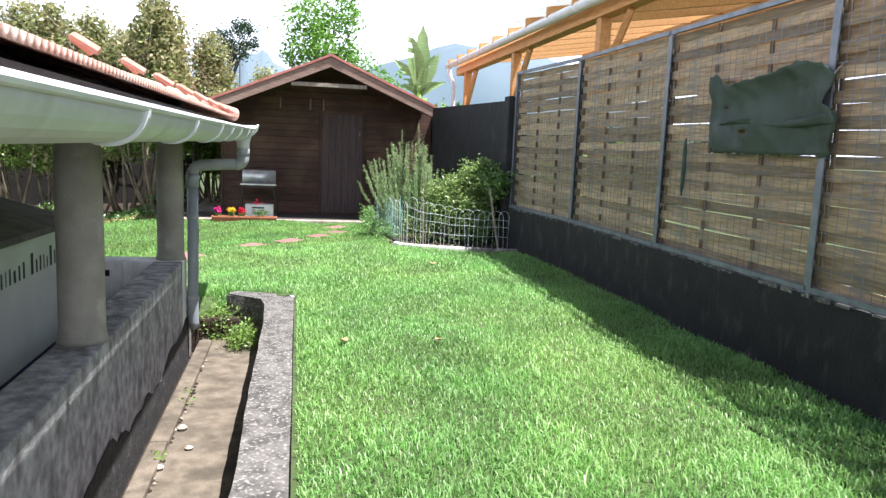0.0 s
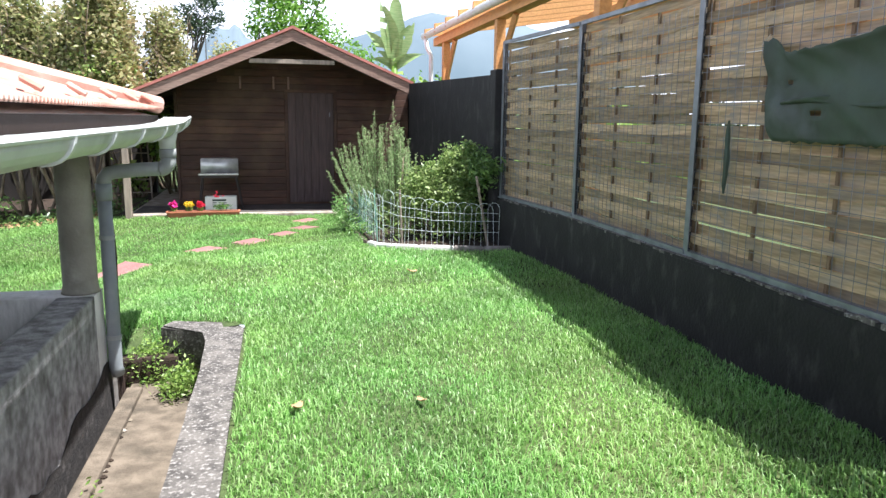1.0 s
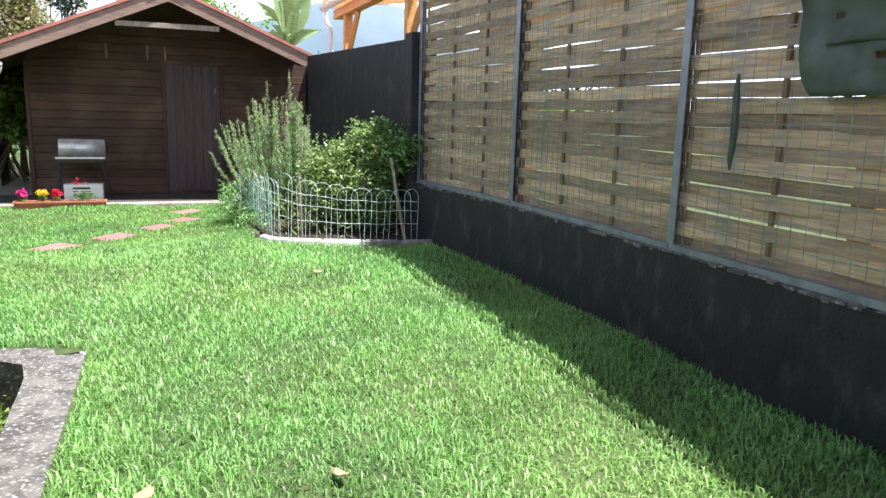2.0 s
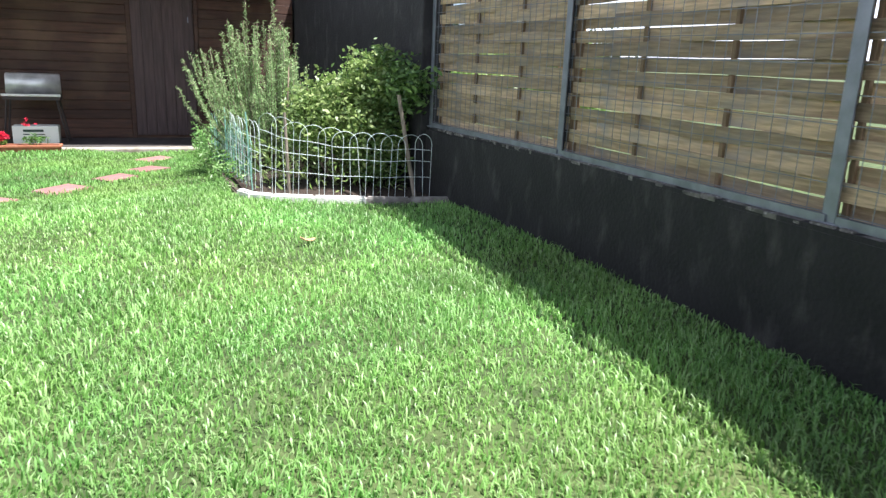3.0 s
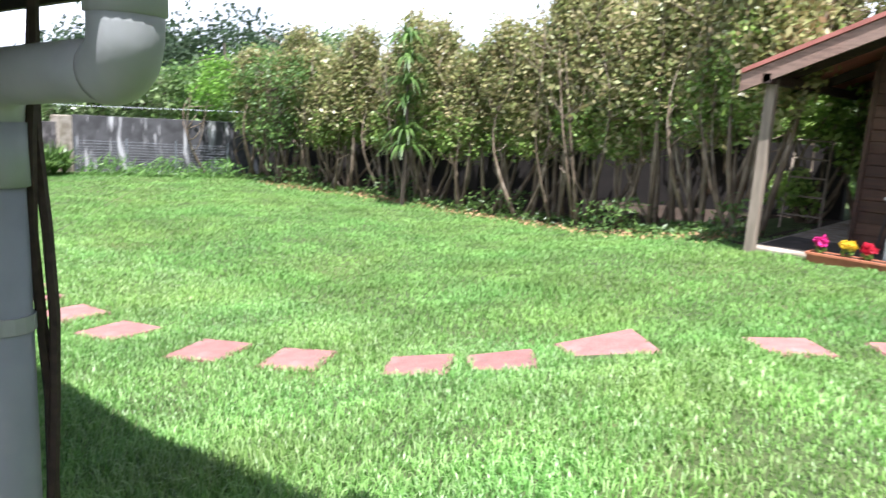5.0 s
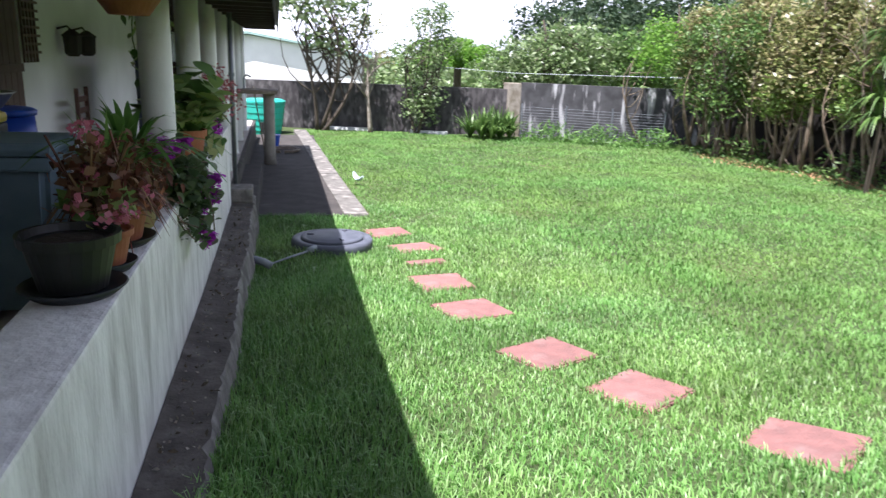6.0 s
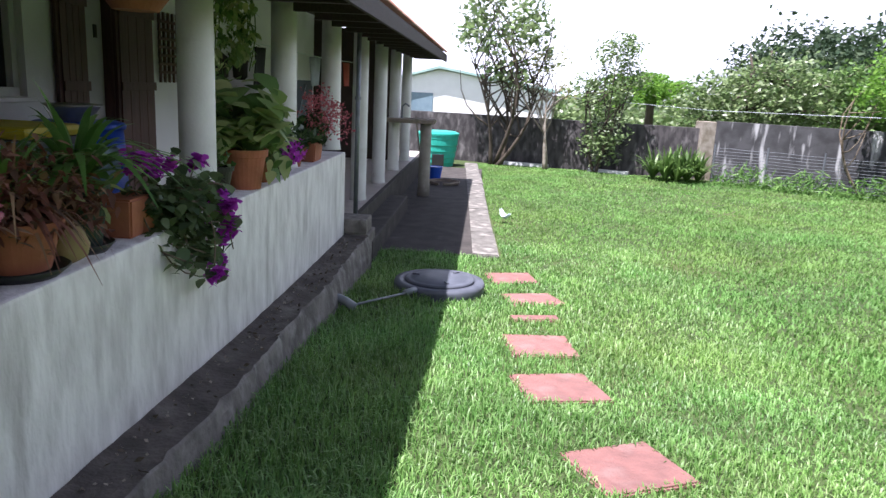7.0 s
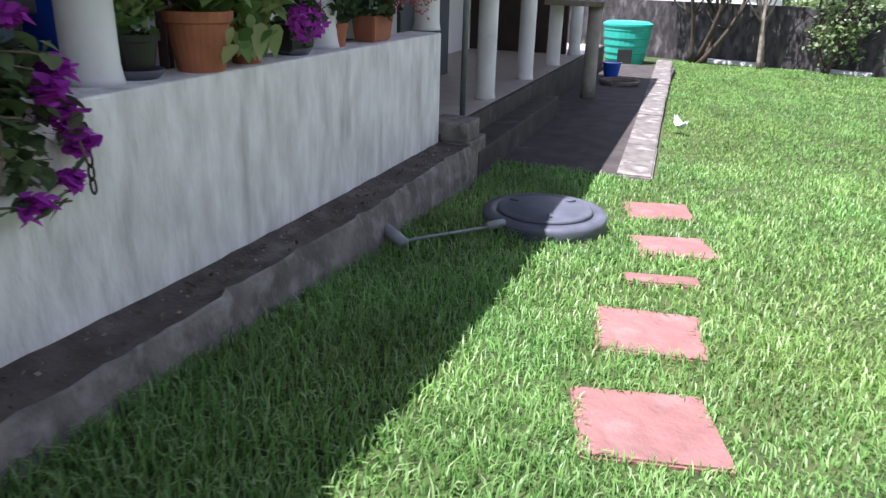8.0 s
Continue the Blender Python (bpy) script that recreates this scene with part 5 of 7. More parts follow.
tagged(ob, "green weeds growing in the trench", "weeds", kind="stuff")

# ---- things on the shed's porch ----
bbq = thing("barbecue", (-0.65, 14.55, -0.01), "dark iron barbecue with a dented aluminium lid", "barbecue")
bm = bmesh.new()
prism(bm, [(-0.97, 14.36), (-0.33, 14.36), (-0.33, 14.70), (-0.97, 14.70)], 0.54, 0.60)
part("fire_tray", bm, M_IRON, bbq)
bm = bmesh.new()
q = [(14.72, 0.60), (14.72, 0.85), (14.67, 0.87), (14.62, 0.84), (14.58, 0.60)]
f = [bm.verts.new((-0.965, y, z)) for y, z in q]
g = [bm.verts.new((-0.335, y, z)) for y, z in q]
bm.faces.new(f)
bm.faces.new(g[::-1])
for i in range(5):
    bm.faces.new((f[i], f[(i + 1) % 5], g[(i + 1) % 5], g[i]))
bmesh.ops.recalc_face_normals(bm, faces=bm.faces)
bmesh.ops.bevel(bm, geom=bm.edges[:], offset=0.012, segments=2, affect="EDGES")
part("lid", bm, M_ALU, bbq, "dented aluminium lid", True)
part("rim", boxed((-0.985, 14.345, 0.585), (-0.315, 14.36, 0.615), 0.004), M_ALU, bbq)
for lx, ly, ex in ((-0.93, 14.38, -1.0), (-0.37, 14.38, -0.27), (-0.93, 14.68, -1.0), (-0.37, 14.68, -0.27)):
    part("leg", tubed([(lx, ly, 0.55), (ex, ly, -0.005)], 0.012, 6), M_IRON, bbq)
bx = thing("white_box", (-0.62, 14.3, -0.01), "white box with dark lettering standing under the barbecue", "box")
part("body", boxed((-0.88, 14.20, -0.008), (-0.36, 14.42, 0.23), 0.012), M_WHITE, bx)
for x0, x1, z0, z1 in ((-0.76, -0.53, 0.155, 0.185), (-0.76, -0.69, 0.118, 0.132), (-0.66, -0.52, 0.118, 0.130), (-0.76, -0.50, 0.086, 0.096), (-0.76, -0.56, 0.06, 0.070)):
    part("lettering", boxed((x0, 14.197, z0), (x1, 14.2005, z1)), M_INK, bx, "unreadable dark lettering")
planter = thing("flower_trough", (-0.85, 13.74, -0.1), "long terracotta trough with three flowering plants", "planter")
bm = bmesh.new()
prism(bm, [(-1.42, 13.56), (-0.29, 13.56), (-0.29, 13.73), (-1.42, 13.73)], -0.10, 0.05)
for v in bm.verts:
    if v.co.z < -0.05:
        v.co.x += 0.02 if v.co.x < -0.8 else -0.02
        v.co.y += 0.02 if v.co.y < 13.62 else -0.02
part("trough", bm, M_TERRA, planter)
bm = bmesh.new()
for lo, hi in (((-1.43, 13.55, 0.035), (-0.28, 13.575, 0.062)), ((-1.43, 13.715, 0.035), (-0.28, 13.74, 0.062)), ((-1.43, 13.575, 0.035), (-1.405, 13.715, 0.062)), ((-0.305, 13.575, 0.035), (-0.28, 13.715, 0.062))):
    box(bm, lo, hi, 0.004)
part("rim", bm, M_TERRA, planter)
part("earth", boxed((-1.404, 13.576, 0.03), (-0.306, 13.714, 0.052)), M_EARTH, planter)
rng = np.random.default_rng(51)
for fx, m in ((-1.32, M_FLOWERM), (-1.08, M_FLOWERY), (-0.90, M_FLOWERR)):
    p = cloud(rng, [((fx, 13.64, 0.17), (0.06, 0.05, 0.045))], 30, 8, 0.012, 0.5)
    link("blossom", leaf_mesh("blossom", p, 0.035, rng, 0, 0.8), m, planter)
    p = cloud(rng, [((fx, 13.64, 0.10), (0.06, 0.05, 0.04))], 14, 7, 0.012, 0.3)
    link("leaves", leaf_mesh("leaves", p, 0.035, rng, 0, 0.6), M_HEDGELOW, planter)
p = cloud(rng, [((-0.55, 13.64, 0.12), (0.14, 0.05, 0.05))], 20, 7, 0.02, 0.3)
link("leaves", leaf_mesh("leaves", p, 0.07, rng, -0.6, 0.18), M_STRAP, planter)
p = cloud(rng, [((-0.62, 13.64, 0.32), (0.08, 0.04, 0.07))], 12, 3, 0.01, 0.3)
link("blossom", leaf_mesh("blossom", p, 0.025, rng, 0, 0.8), M_FLOWERR, planter)
ladder = thing("ladder", (-2.3, 16.6, -0.1), "old wooden ladder leaning in the shade behind the porch", "ladder")
for a, b in (((-2.55, 16.3, -0.12), (-2.65, 16.9, 1.35)), ((-2.05, 16.3, -0.12), (-2.2, 16.9, 1.35))):
    part("rail", tubed([a, b], 0.016, 6), M_PALEWOOD, ladder)
for k in range(5):
    u = 0.15 + k * 0.17
    part("rung", tubed([(-2.55 - 0.1 * u, 16.3 + 0.6 * u, -0.12 + 1.47 * u), (-2.05 - 0.15 * u, 16.3 + 0.6 * u, -0.12 + 1.47 * u)], 0.013, 6), M_PALEWOOD, ladder)

# ---- inside the veranda ----
HY = 4.6
part("house_wall", boxed((-13.5, HY - 0.2, FLOOR), (-6.60, HY, 2.21)), M_HOUSE, house, "white plastered house wall")
part("house_wall", boxed((-6.12, HY - 0.2, FLOOR), (-5.46, HY, 2.21)), M_HOUSE, house)
part("house_wall", boxed((-5.46, HY - 0.2, FLOOR), (-4.40, HY, 0.86)), M_HOUSE, house)
part("house_wall", boxed((-5.46, HY - 0.2, 1.75), (-4.40, HY, 2.21)), M_HOUSE, house)
part("house_wall", boxed((-4.40, HY - 0.2, FLOOR), (-2.45, HY, 2.08)), M_HOUSE, house)
part("house_wall", boxed((-6.60, HY - 0.2, 1.72), (-6.12, HY, 2.21)), M_HOUSE, house)
part("house_wall", boxed((-2.65, -4, FLOOR), (-2.45, HY - 0.2, 2.08)), M_HOUSE, house)
part("house_wall", boxed((-13.5, -4, FLOOR), (-13.3, HY - 0.2, 1.84)), M_HOUSE, house)
# near-black backing paints the gloom of the rooms behind door and window
part("inner_wall", boxed((-13.3, 2.6, FLOOR), (-2.65, 2.7, 1.84)), M_FASCIA, house, "dark backing that paints the unlit rooms behind the openings")
win = part("window", boxed((-5.40, HY - 0.11, 0.92), (-4.46, HY - 0.10, 1.69)), M_GLASS, house, "dark window with a white frame")
for lo, hi in (((-5.46, HY - 0.14, 0.86), (-4.40, HY - 0.05, 0.92)), ((-5.46, HY - 0.14, 1.69), (-4.40, HY - 0.05, 1.75)), ((-5.46, HY - 0.14, 0.92), (-5.40, HY - 0.05, 1.69)), ((-4.46, HY - 0.14, 0.92), (-4.40, HY - 0.05, 1.69)), ((-4.95, HY - 0.14, 0.92), (-4.90, HY - 0.05, 1.69))):
    part("window_frame", boxed(lo, hi, 0.006), M_PVC, win)
part("window_sill", boxed((-5.50, HY - 0.05, 0.83), (-4.36, HY + 0.05, 0.858), 0.006), M_HOUSE, win)
# double door with brown shutters
dr = part("door", boxed((-6.56, HY - 0.10, FLOOR), (-6.32, HY - 0.06, 1.70), 0.006), M_DOORGREY, house, "narrow pale grey door leaf, ajar")
part("door_plate", boxed((-6.47, HY - 0.058, 1.30), (-6.42, HY - 0.05, 1.40), 0.003), M_IRON, dr)
for x0, x1, yy in ((-6.14, -5.76, HY + 0.015), (-7.23, -6.58, HY + 0.015)):
    sh = part("shutter", boxed((x0, yy, FLOOR + 0.02), (x1, yy + 0.03, 1.70), 0.005), M_SHUTTER, house, "dark red-brown wooden shutter")
    n = 4
    for i in range(n):
        w = (x1 - x0 - 0.06) / n
        part("board", boxed((x0 + 0.03 + i * w + 0.003, yy + 0.031, FLOOR + 0.05), (x0 + 0.03 + (i + 1) * w - 0.003, yy + 0.043, 1.67), 0.003), M_SHUTTER, sh)
    for z in (0.25, 0.9, 1.5):
        part("crossbar", boxed((x0 + 0.02, yy + 0.044, z), (x1 - 0.02, yy + 0.06, z + 0.07), 0.004), M_SHUTTER, sh)
part("doorpost", boxed((-6.60, HY - 0.1, FLOOR), (-6.565, HY + 0.012, 1.72), 0.004), M_SHUTTER, house)
part("doorpost", boxed((-6.155, HY - 0.1, FLOOR), (-6.12, HY + 0.012, 1.72), 0.004), M_SHUTTER, house)
grille = thing("wall_grille", (-7.7, HY, 1.05), "dark brown wooden lattice with spiked ends on the white wall", "lattice")
for i in range(5):
    part("upright", boxed((-7.80 + i * 0.095, HY + 0.015, 0.97), (-7.772 + i * 0.095, HY + 0.035, 1.60), 0.004), M_SHUTTER, grille)
for k in range(7):
    part("crosspiece", boxed((-7.84, HY + 0.036, 1.05 + k * 0.075), (-7.34, HY + 0.054, 1.075 + k * 0.075), 0.004), M_SHUTTER, grille)
for x0 in (-8.62, -9.25):
    lamp_ = thing("wall_lantern", (x0, HY, 1.0), "black wall lantern beside the door", "lantern", "wall lanterns")
    part("arm", tubed([(x0, HY, 1.30), (x0, HY + 0.10, 1.33), (x0, HY + 0.14, 1.28)], 0.012, 6), M_IRON, lamp_)
    part("cage", lathed((x0, HY + 0.14, 1.02), [(0.05, 0), (0.085, 0.03), (0.095, 0.20), (0.11, 0.215), (0.02, 0.28)], 8), M_IRON, lamp_)

# tubs and bins
barrel = thing("blue_barrel", (-5.38, 4.98, FLOOR), "bright blue plastic barrel with a metal bowl on top", "barrel")
part("body", lathed((-5.38, 4.98, FLOOR), [(0.25, 0), (0.27, 0.02), (0.29, 0.25), (0.275, 0.28), (0.29, 0.31), (0.285, 0.62), (0.27, 0.65), (0.285, 0.68), (0.27, 0.93)], 28), M_BLUE, barrel, smooth=True)
part("lid", lathed((-5.38, 4.98, FLOOR + 0.93), [(0.285, 0), (0.29, 0.03), (0.26, 0.045), (0.001, 0.05)], 28), M_BLUE, barrel, smooth=True)
ob = part("bowl", lathed((0, 0, 0), [(0.09, 0), (0.16, 0.09), (0.185, 0.105), (0.15, 0.085), (0.08, 0.012)], 24), M_ALU, smooth=True)
ob.location = (-5.30, 5.0, FLOOR + 0.982)
tagged(ob, "shallow metal bowl on the blue barrel", "bowl")


def wheelie(x, y, m, lidm, label, h=0.95):
    t = thing("wheelie_bin", (x, y, FLOOR), label, "bin", "bins on the veranda")
    bm = bmesh.new()
    prism(bm, [(x - 0.25, y - 0.26), (x + 0.25, y - 0.26), (x + 0.25, y + 0.26), (x - 0.25, y + 0.26)], FLOOR + 0.05, FLOOR + h)
    for v in bm.verts:
        if v.co.z < FLOOR + 0.1:
            v.co.x, v.co.y = x + (v.co.x - x) * 0.8, y + (v.co.y - y) * 0.8
    bmesh.ops.bevel(bm, geom=[e for e in bm.edges if abs(e.verts[0].co.z - e.verts[1].co.z) > 0.3], offset=0.04, segments=3, affect="EDGES")
    part("body", bm, m, t)
    part("lip", boxed((x - 0.275, y - 0.285, FLOOR + h - 0.07), (x + 0.275, y + 0.285, FLOOR + h), 0.015), m, t)
    bm = boxed((x - 0.28, y - 0.30, FLOOR + h + 0.002), (x + 0.28, y + 0.29, FLOOR + h + 0.07), 0.03)
    part("lid", bm, lidm, t)
    for s in (-1, 1):
        part("wheel", tubed([(x + s * 0.2 - 0.03, y - 0.24, FLOOR + 0.09), (x + s * 0.2 + 0.03, y - 0.24, FLOOR + 0.09)], 0.09, 14), M_BLACKPOT, t)
    return t


wheelie(-4.12, 5.48, M_BIN, M_BIN, "blue-grey wheelie bin on the veranda", 0.86)
wheelie(-4.73, 4.93, M_BINDARK, M_YELLOW, "dark grey wheelie bin with a yellow lid on the veranda", 0.92)
chair = thing("wooden_chair", (-8.55, 5.0, FLOOR), "dark carved wooden chair on the veranda", "chair")
for sx in (-0.2, 0.2):
    for sy in (-0.2, 0.2):
        part("leg", boxed((-8.55 + sx - 0.02, 5.0 + sy - 0.02, FLOOR), (-8.55 + sx + 0.02, 5.0 + sy + 0.02, FLOOR + (0.43 if sy > 0 else 0.95)), 0.005), M_SHUTTER, chair)
part("seat", boxed((-8.79, 4.77, FLOOR + 0.43), (-8.31, 5.24, FLOOR + 0.47), 0.01), M_SHUTTER, chair)
for k in range(3):
    part("slat", boxed((-8.73, 4.79, FLOOR + 0.56 + k * 0.12), (-8.37, 4.81, FLOOR + 0.62 + k * 0.12), 0.005), M_SHUTTER, chair)
board = thing("grey_board", (-9.6, 5.3, FLOOR), "dark blue-grey board standing on the veranda", "board")
part("panel", boxed((-10.4, 5.28, FLOOR), (-9.0, 5.32, 1.05), 0.006), mat("dull blue-grey board paint", (0.07, 0.085, 0.10), (0.05, 0.06, 0.07), 0.7, 3, 0.1), board)
part("brace", tubed([(-9.1, 5.35, 0.2), (-9.9, 5.35, 1.0)], 0.012, 6), M_STEEL, board)
rng = np.random.default_rng(61)
for k, (cx, c) in enumerate(((-6.75, (0.03, 0.03, 0.035)), (-7.25, (0.55, 0.56, 0.58)), (-8.7, (0.40, 0.43, 0.50)), (-10.5, (0.4, 0.08, 0.05)))):
    bm = bmesh.new()
    g = [[bm.verts.new((cx + 0.30 * (i / 6 - 0.5), 5.75 + 0.03 * math.sin(i * 1.4 + k) * (1 - j / 5), 1.30 - 0.075 * j)) for j in range(5)] for i in range(7)]
    for a, b in zip(g, g[1:]):
        for j in range(4):
            bm.faces.new((a[j], a[j + 1], b[j + 1], b[j]))
    ob = part("hanging_cloth", bm, mat("cloth %d" % k, c, None, 0.9, 6, 0.2), smooth=True, at=(cx, 5.75, 1.0))
    ob.modifiers.new("thick", "SOLIDIFY").thickness = 0.004
    tagged(ob, ("black cloth", "off-white cloth", "pale blue-grey cloth", "red cloth")[k] + " pegged on the veranda's washing line", "laundry", "laundry")
ob = part("washing_line", tubed([(-6.3, 5.75, 1.33), (-9.2, 5.75, 1.305), (-12.0, 5.75, 1.33)], 0.004, 5), M_ROPEWHITE)
tagged(ob, "thin washing line under the veranda roof", "line")

# painted board stand on the short veranda
stand = thing("painted_stand", (-1.9, 4.3, FLOOR), "white painted board stand with a sloping grey cover and dark lettering", "stand")
part("front_board", boxed((-1.53, 2.4, 0.06), (-1.50, 5.50, 0.85), 0.005), M_WHITE, stand)
part("base_band", boxed((-1.535, 2.4, -0.05), (-1.495, 5.50, 0.058), 0.004), mat("dark blue band paint", (0.015, 0.025, 0.10), None, 0.6, 4, 0.05), stand, "dark blue band along the foot")
part("end_board", boxed((-2.35, 5.47, -0.05), (-1.54, 5.50, 0.84), 0.005), M_WHITE, stand)
part("frame", boxed((-2.35, 2.42, FLOOR), (-1.56, 5.44, -0.052)), M_FASCIA, stand)
bm = bmesh.new()
q = [(-1.44, 0.86), (-1.44, 0.90), (-2.4, 1.18), (-2.4, 1.14)]
f = [bm.verts.new((x, 2.35, z)) for x, z in q]
g = [bm.verts.new((x, 5.55, z - 0.05)) for x, z in q]
bm.faces.new(f)
bm.faces.new(g[::-1])
for i in range(4):
    bm.faces.new((f[i], f[(i + 1) % 4], g[(i + 1) % 4], g[i]))
part("cover", bm, M_CLOTHGREY, stand, "sloping grey cover")
rng = np.random.default_rng(62)
y0 = 4.25
for w in (0.16, 0.07, 0.03, 0.07, 0.10, 0.08, 0.09, -1, 0.13, 0.08, 0.08, 0.05, 0.05, 0.13, 0.07, 0.05):
    if w < 0:
        y0 += 0.06
        continue
    h = 0.13 if w > 0.11 else rng.uniform(0.06, 0.1)
    part("lettering", boxed((-1.4995, y0, 0.585), (-1.498, y0 + w * 0.30, 0.585 + h)), M_INK, stand, "dark green lettering as bars")
    y0 += w * 0.30 + 0.045


# ---- pots on the long parapet ----
def pot(name, x, y, r, h, m, label, saucer=None, square=False, z=None):
    z = PT + 0.0 if z is None else z
    t = thing(name, (x, y, z), label, "plant pot", "pots on the parapet")
    lift = 0.0
    if saucer:
        lift = 0.022
        part("saucer", lathed((x, y, z), [(r * 0.85, 0), (r * 1.12, 0.03), (r * 1.08, 0.034), (r * 0.85, 0.012)], 22), saucer, t, smooth=True)
    if square:
        bm = bmesh.new()
        prism(bm, [(x - r * 1.5, y - r * 0.8), (x + r * 1.5, y - r * 0.8), (x + r * 1.5, y + r * 0.8), (x - r * 1.5, y + r * 0.8)], z + lift, z + lift + h)
        for v in bm.verts:
            if v.co.z < z + lift + h / 2:
                v.co.x, v.co.y = x + (v.co.x - x) * 0.86, y + (v.co.y - y) * 0.82
        bmesh.ops.bevel(bm, geom=bm.edges[:], offset=0.008, segments=2, affect="EDGES")
        part("body", bm, m, t)
    else:
        part("body", lathed((x, y, z + lift), [(r * 0.70, 0), (r * 0.93, h * 0.80), (r * 0.95, h * 0.82), (r * 1.03, h * 0.82), (r * 1.05, h), (r * 0.95, h), (r * 0.90, h * 0.86)], 26), m, t, smooth=False)
        part("earth", lathed((x, y, z + lift + h * 0.82), [(r * 0.90, 0), (r * 0.5, 0.012), (0.001, 0.016)], 18), M_EARTH, t)
    return t


def strap_mesh(name, at, n, length, width, rng, arch=0.6, spread=0.9, segs=6):
    """Long arching leaves from one foot."""
    v, c, l = [], [], []
    for k in range(n):
        a = rng.uniform(0, 2 * math.pi)
        L = length * rng.uniform(0.65, 1.1)
        out = spread * rng.uniform(0.2, 1.0)
        d, s = np.array([math.cos(a), math.sin(a), 0]), np.array([-math.sin(a), math.cos(a), 0])
        b = len(v)
        for i in range(segs + 1):
            u = i / segs
            p = np.array(at) + d * L * out * u * (0.6 + 0.4 * u) + np.array([0, 0, L * (u * (1 - 0.25 * out) - arch * out * u * u * u)])
            w = width * math.sin(math.pi * min(0.97, 0.12 + 0.86 * u)) * 0.5
            v += [p - s * w, p + s * w]
        for i in range(segs):
            l += [b + 2 * i, b + 2 * i + 1, b + 2 * i + 3, b + 2 * i + 2]
            c.append(4)
    return mesh_from(name, np.array(v), np.array(c), l)


rng = np.random.default_rng(71)
PYC = 6.27
t = pot("plant_pot", -2.17, PYC, 0.135, 0.165, M_BLACKPOT, "large empty black plastic pot on a dark saucer", M_BINDARK)
t = pot("plant_pot", -2.42, PYC + 0.03, 0.095, 0.115, M_TERRA, "small terracotta pot with pink begonia flowers", M_BINDARK)
bm = bmesh.new()
for k in range(9):
    a = rng.uniform(0, 6.28)
    tube(bm, bent((-2.40, PYC + 0.02, 0.60), (-2.40 + 0.12 * math.cos(a), PYC + 0.02 + 0.12 * math.sin(a), rng.uniform(0.75, 0.98)), rng, 0.1), 0.004, 4)
part("branchwork", bm, M_MAROON, t)
link("leaves", leaf_mesh("leaves", cloud(rng, [((-2.40, PYC + 0.02, 0.74), (0.13, 0.12, 0.13))], 70, 5, 0.02, 0.3), 0.042, rng, 0, 0.75), M_MAROON, t)
link("leaves", leaf_mesh("leaves", cloud(rng, [((-2.40, PYC + 0.02, 0.68), (0.12, 0.11, 0.08))], 18, 4, 0.02, 0.3), 0.06, rng, 0, 0.75), M_BROAD, t)
link("blossom", leaf_mesh("blossom", cloud(rng, [((-2.37, PYC + 0.07, 0.70), (0.15, 0.12, 0.11)), ((-2.50, PYC, 0.90), (0.06, 0.05, 0.05))], 18, 12, 0.014, 0.8), 0.022, rng, 0, 0.9), M_PINK, t)
t = pot("plant_pot", -2.76, PYC + 0.0, 0.13, 0.15, M_TERRA, "wide terracotta bowl with a red-brown withered plant", M_BLACKPOT)
link("leaves", strap_mesh("leaves", (-2.76, PYC, 0.60), 130, 0.26, 0.016, rng, 1.1, 1.2, 7), M_MAROON, t)
link("leaves", broad_mesh("leaves", cloud(rng, [((-2.76, PYC + 0.01, 0.70), (0.25, 0.18, 0.13)), ((-2.94, PYC + 0.03, 0.67), (0.14, 0.15, 0.12)), ((-2.58, PYC + 0.02, 0.72), (0.13, 0.12, 0.14))], 330, 4, 0.03, 0.2), 0.042, rng, 0.5, 0.45), M_MAROON, t)
link("leaves", strap_mesh("leaves", (-2.76, PYC, 0.62), 22, 0.34, 0.012, rng, 0.8, 1.1), M_DRY, t, "dry straw-coloured blades")
link("leaves", strap_mesh("leaves", (-2.70, PYC, 0.62), 34, 0.42, 0.018, rng, 0.5, 0.8), M_STRAP, t)
t = pot("plant_pot", -3.10, PYC + 0.0, 0.10, 0.21, M_GREENPOT, "dark green pot with broad strap-leaved lilies", M_BLACKPOT)
link("leaves", strap_mesh("leaves", (-3.10, PYC, 0.66), 64, 0.44, 0.034, rng, 0.75, 1.0, 8), M_STRAP, t)
link("leaves", broad_mesh("leaves", cloud(rng, [((-3.05, PYC + 0.03, 0.72), (0.16, 0.12, 0.08))], 14, 2, 0.03, 0.3), 0.14, rng, 0.3, 0.5), M_BROAD, t)
ob = part("gourd", lathed((0, 0, 0), [(0.02, 0), (0.055, 0.02), (0.065, 0.06), (0.045, 0.11), (0.012, 0.14)], 16), mat("dull yellow gourd", (0.34, 0.27, 0.12), (0.26, 0.2, 0.08), 0.7, 8, 0.1), smooth=True)
ob.location = (-2.945, PYC + 0.05, PT)
tagged(ob, "dull yellow gourd lying on the parapet", "gourd")
t = pot("flower_trough", -3.42, PYC + 0.02, 0.085, 0.15, M_TERRA, "orange trough with trailing purple bougainvillea", square=True)
bm = bmesh.new()
tips = []
for k in range(22):
    e = Vector((-3.60 - rng.uniform(-0.16, 0.32), PYC + rng.uniform(0.10, 0.28), rng.uniform(0.20, 0.76)))
    path = bent((-3.45 + rng.uniform(-0.1, 0.1), PYC + 0.05, 0.60), e, rng, 0.12, 8)
    tube(bm, path, 0.0035, 4)
    tips.append(path)
part("branchwork", bm, M_BARK, t)
leaf_at = [tuple(q.lerp(p2, rng.uniform()) + Vector(rng.normal(size=3)) * 0.022) for path in tips for q, p2 in zip(path[1:], path[2:]) for _ in range(3)]
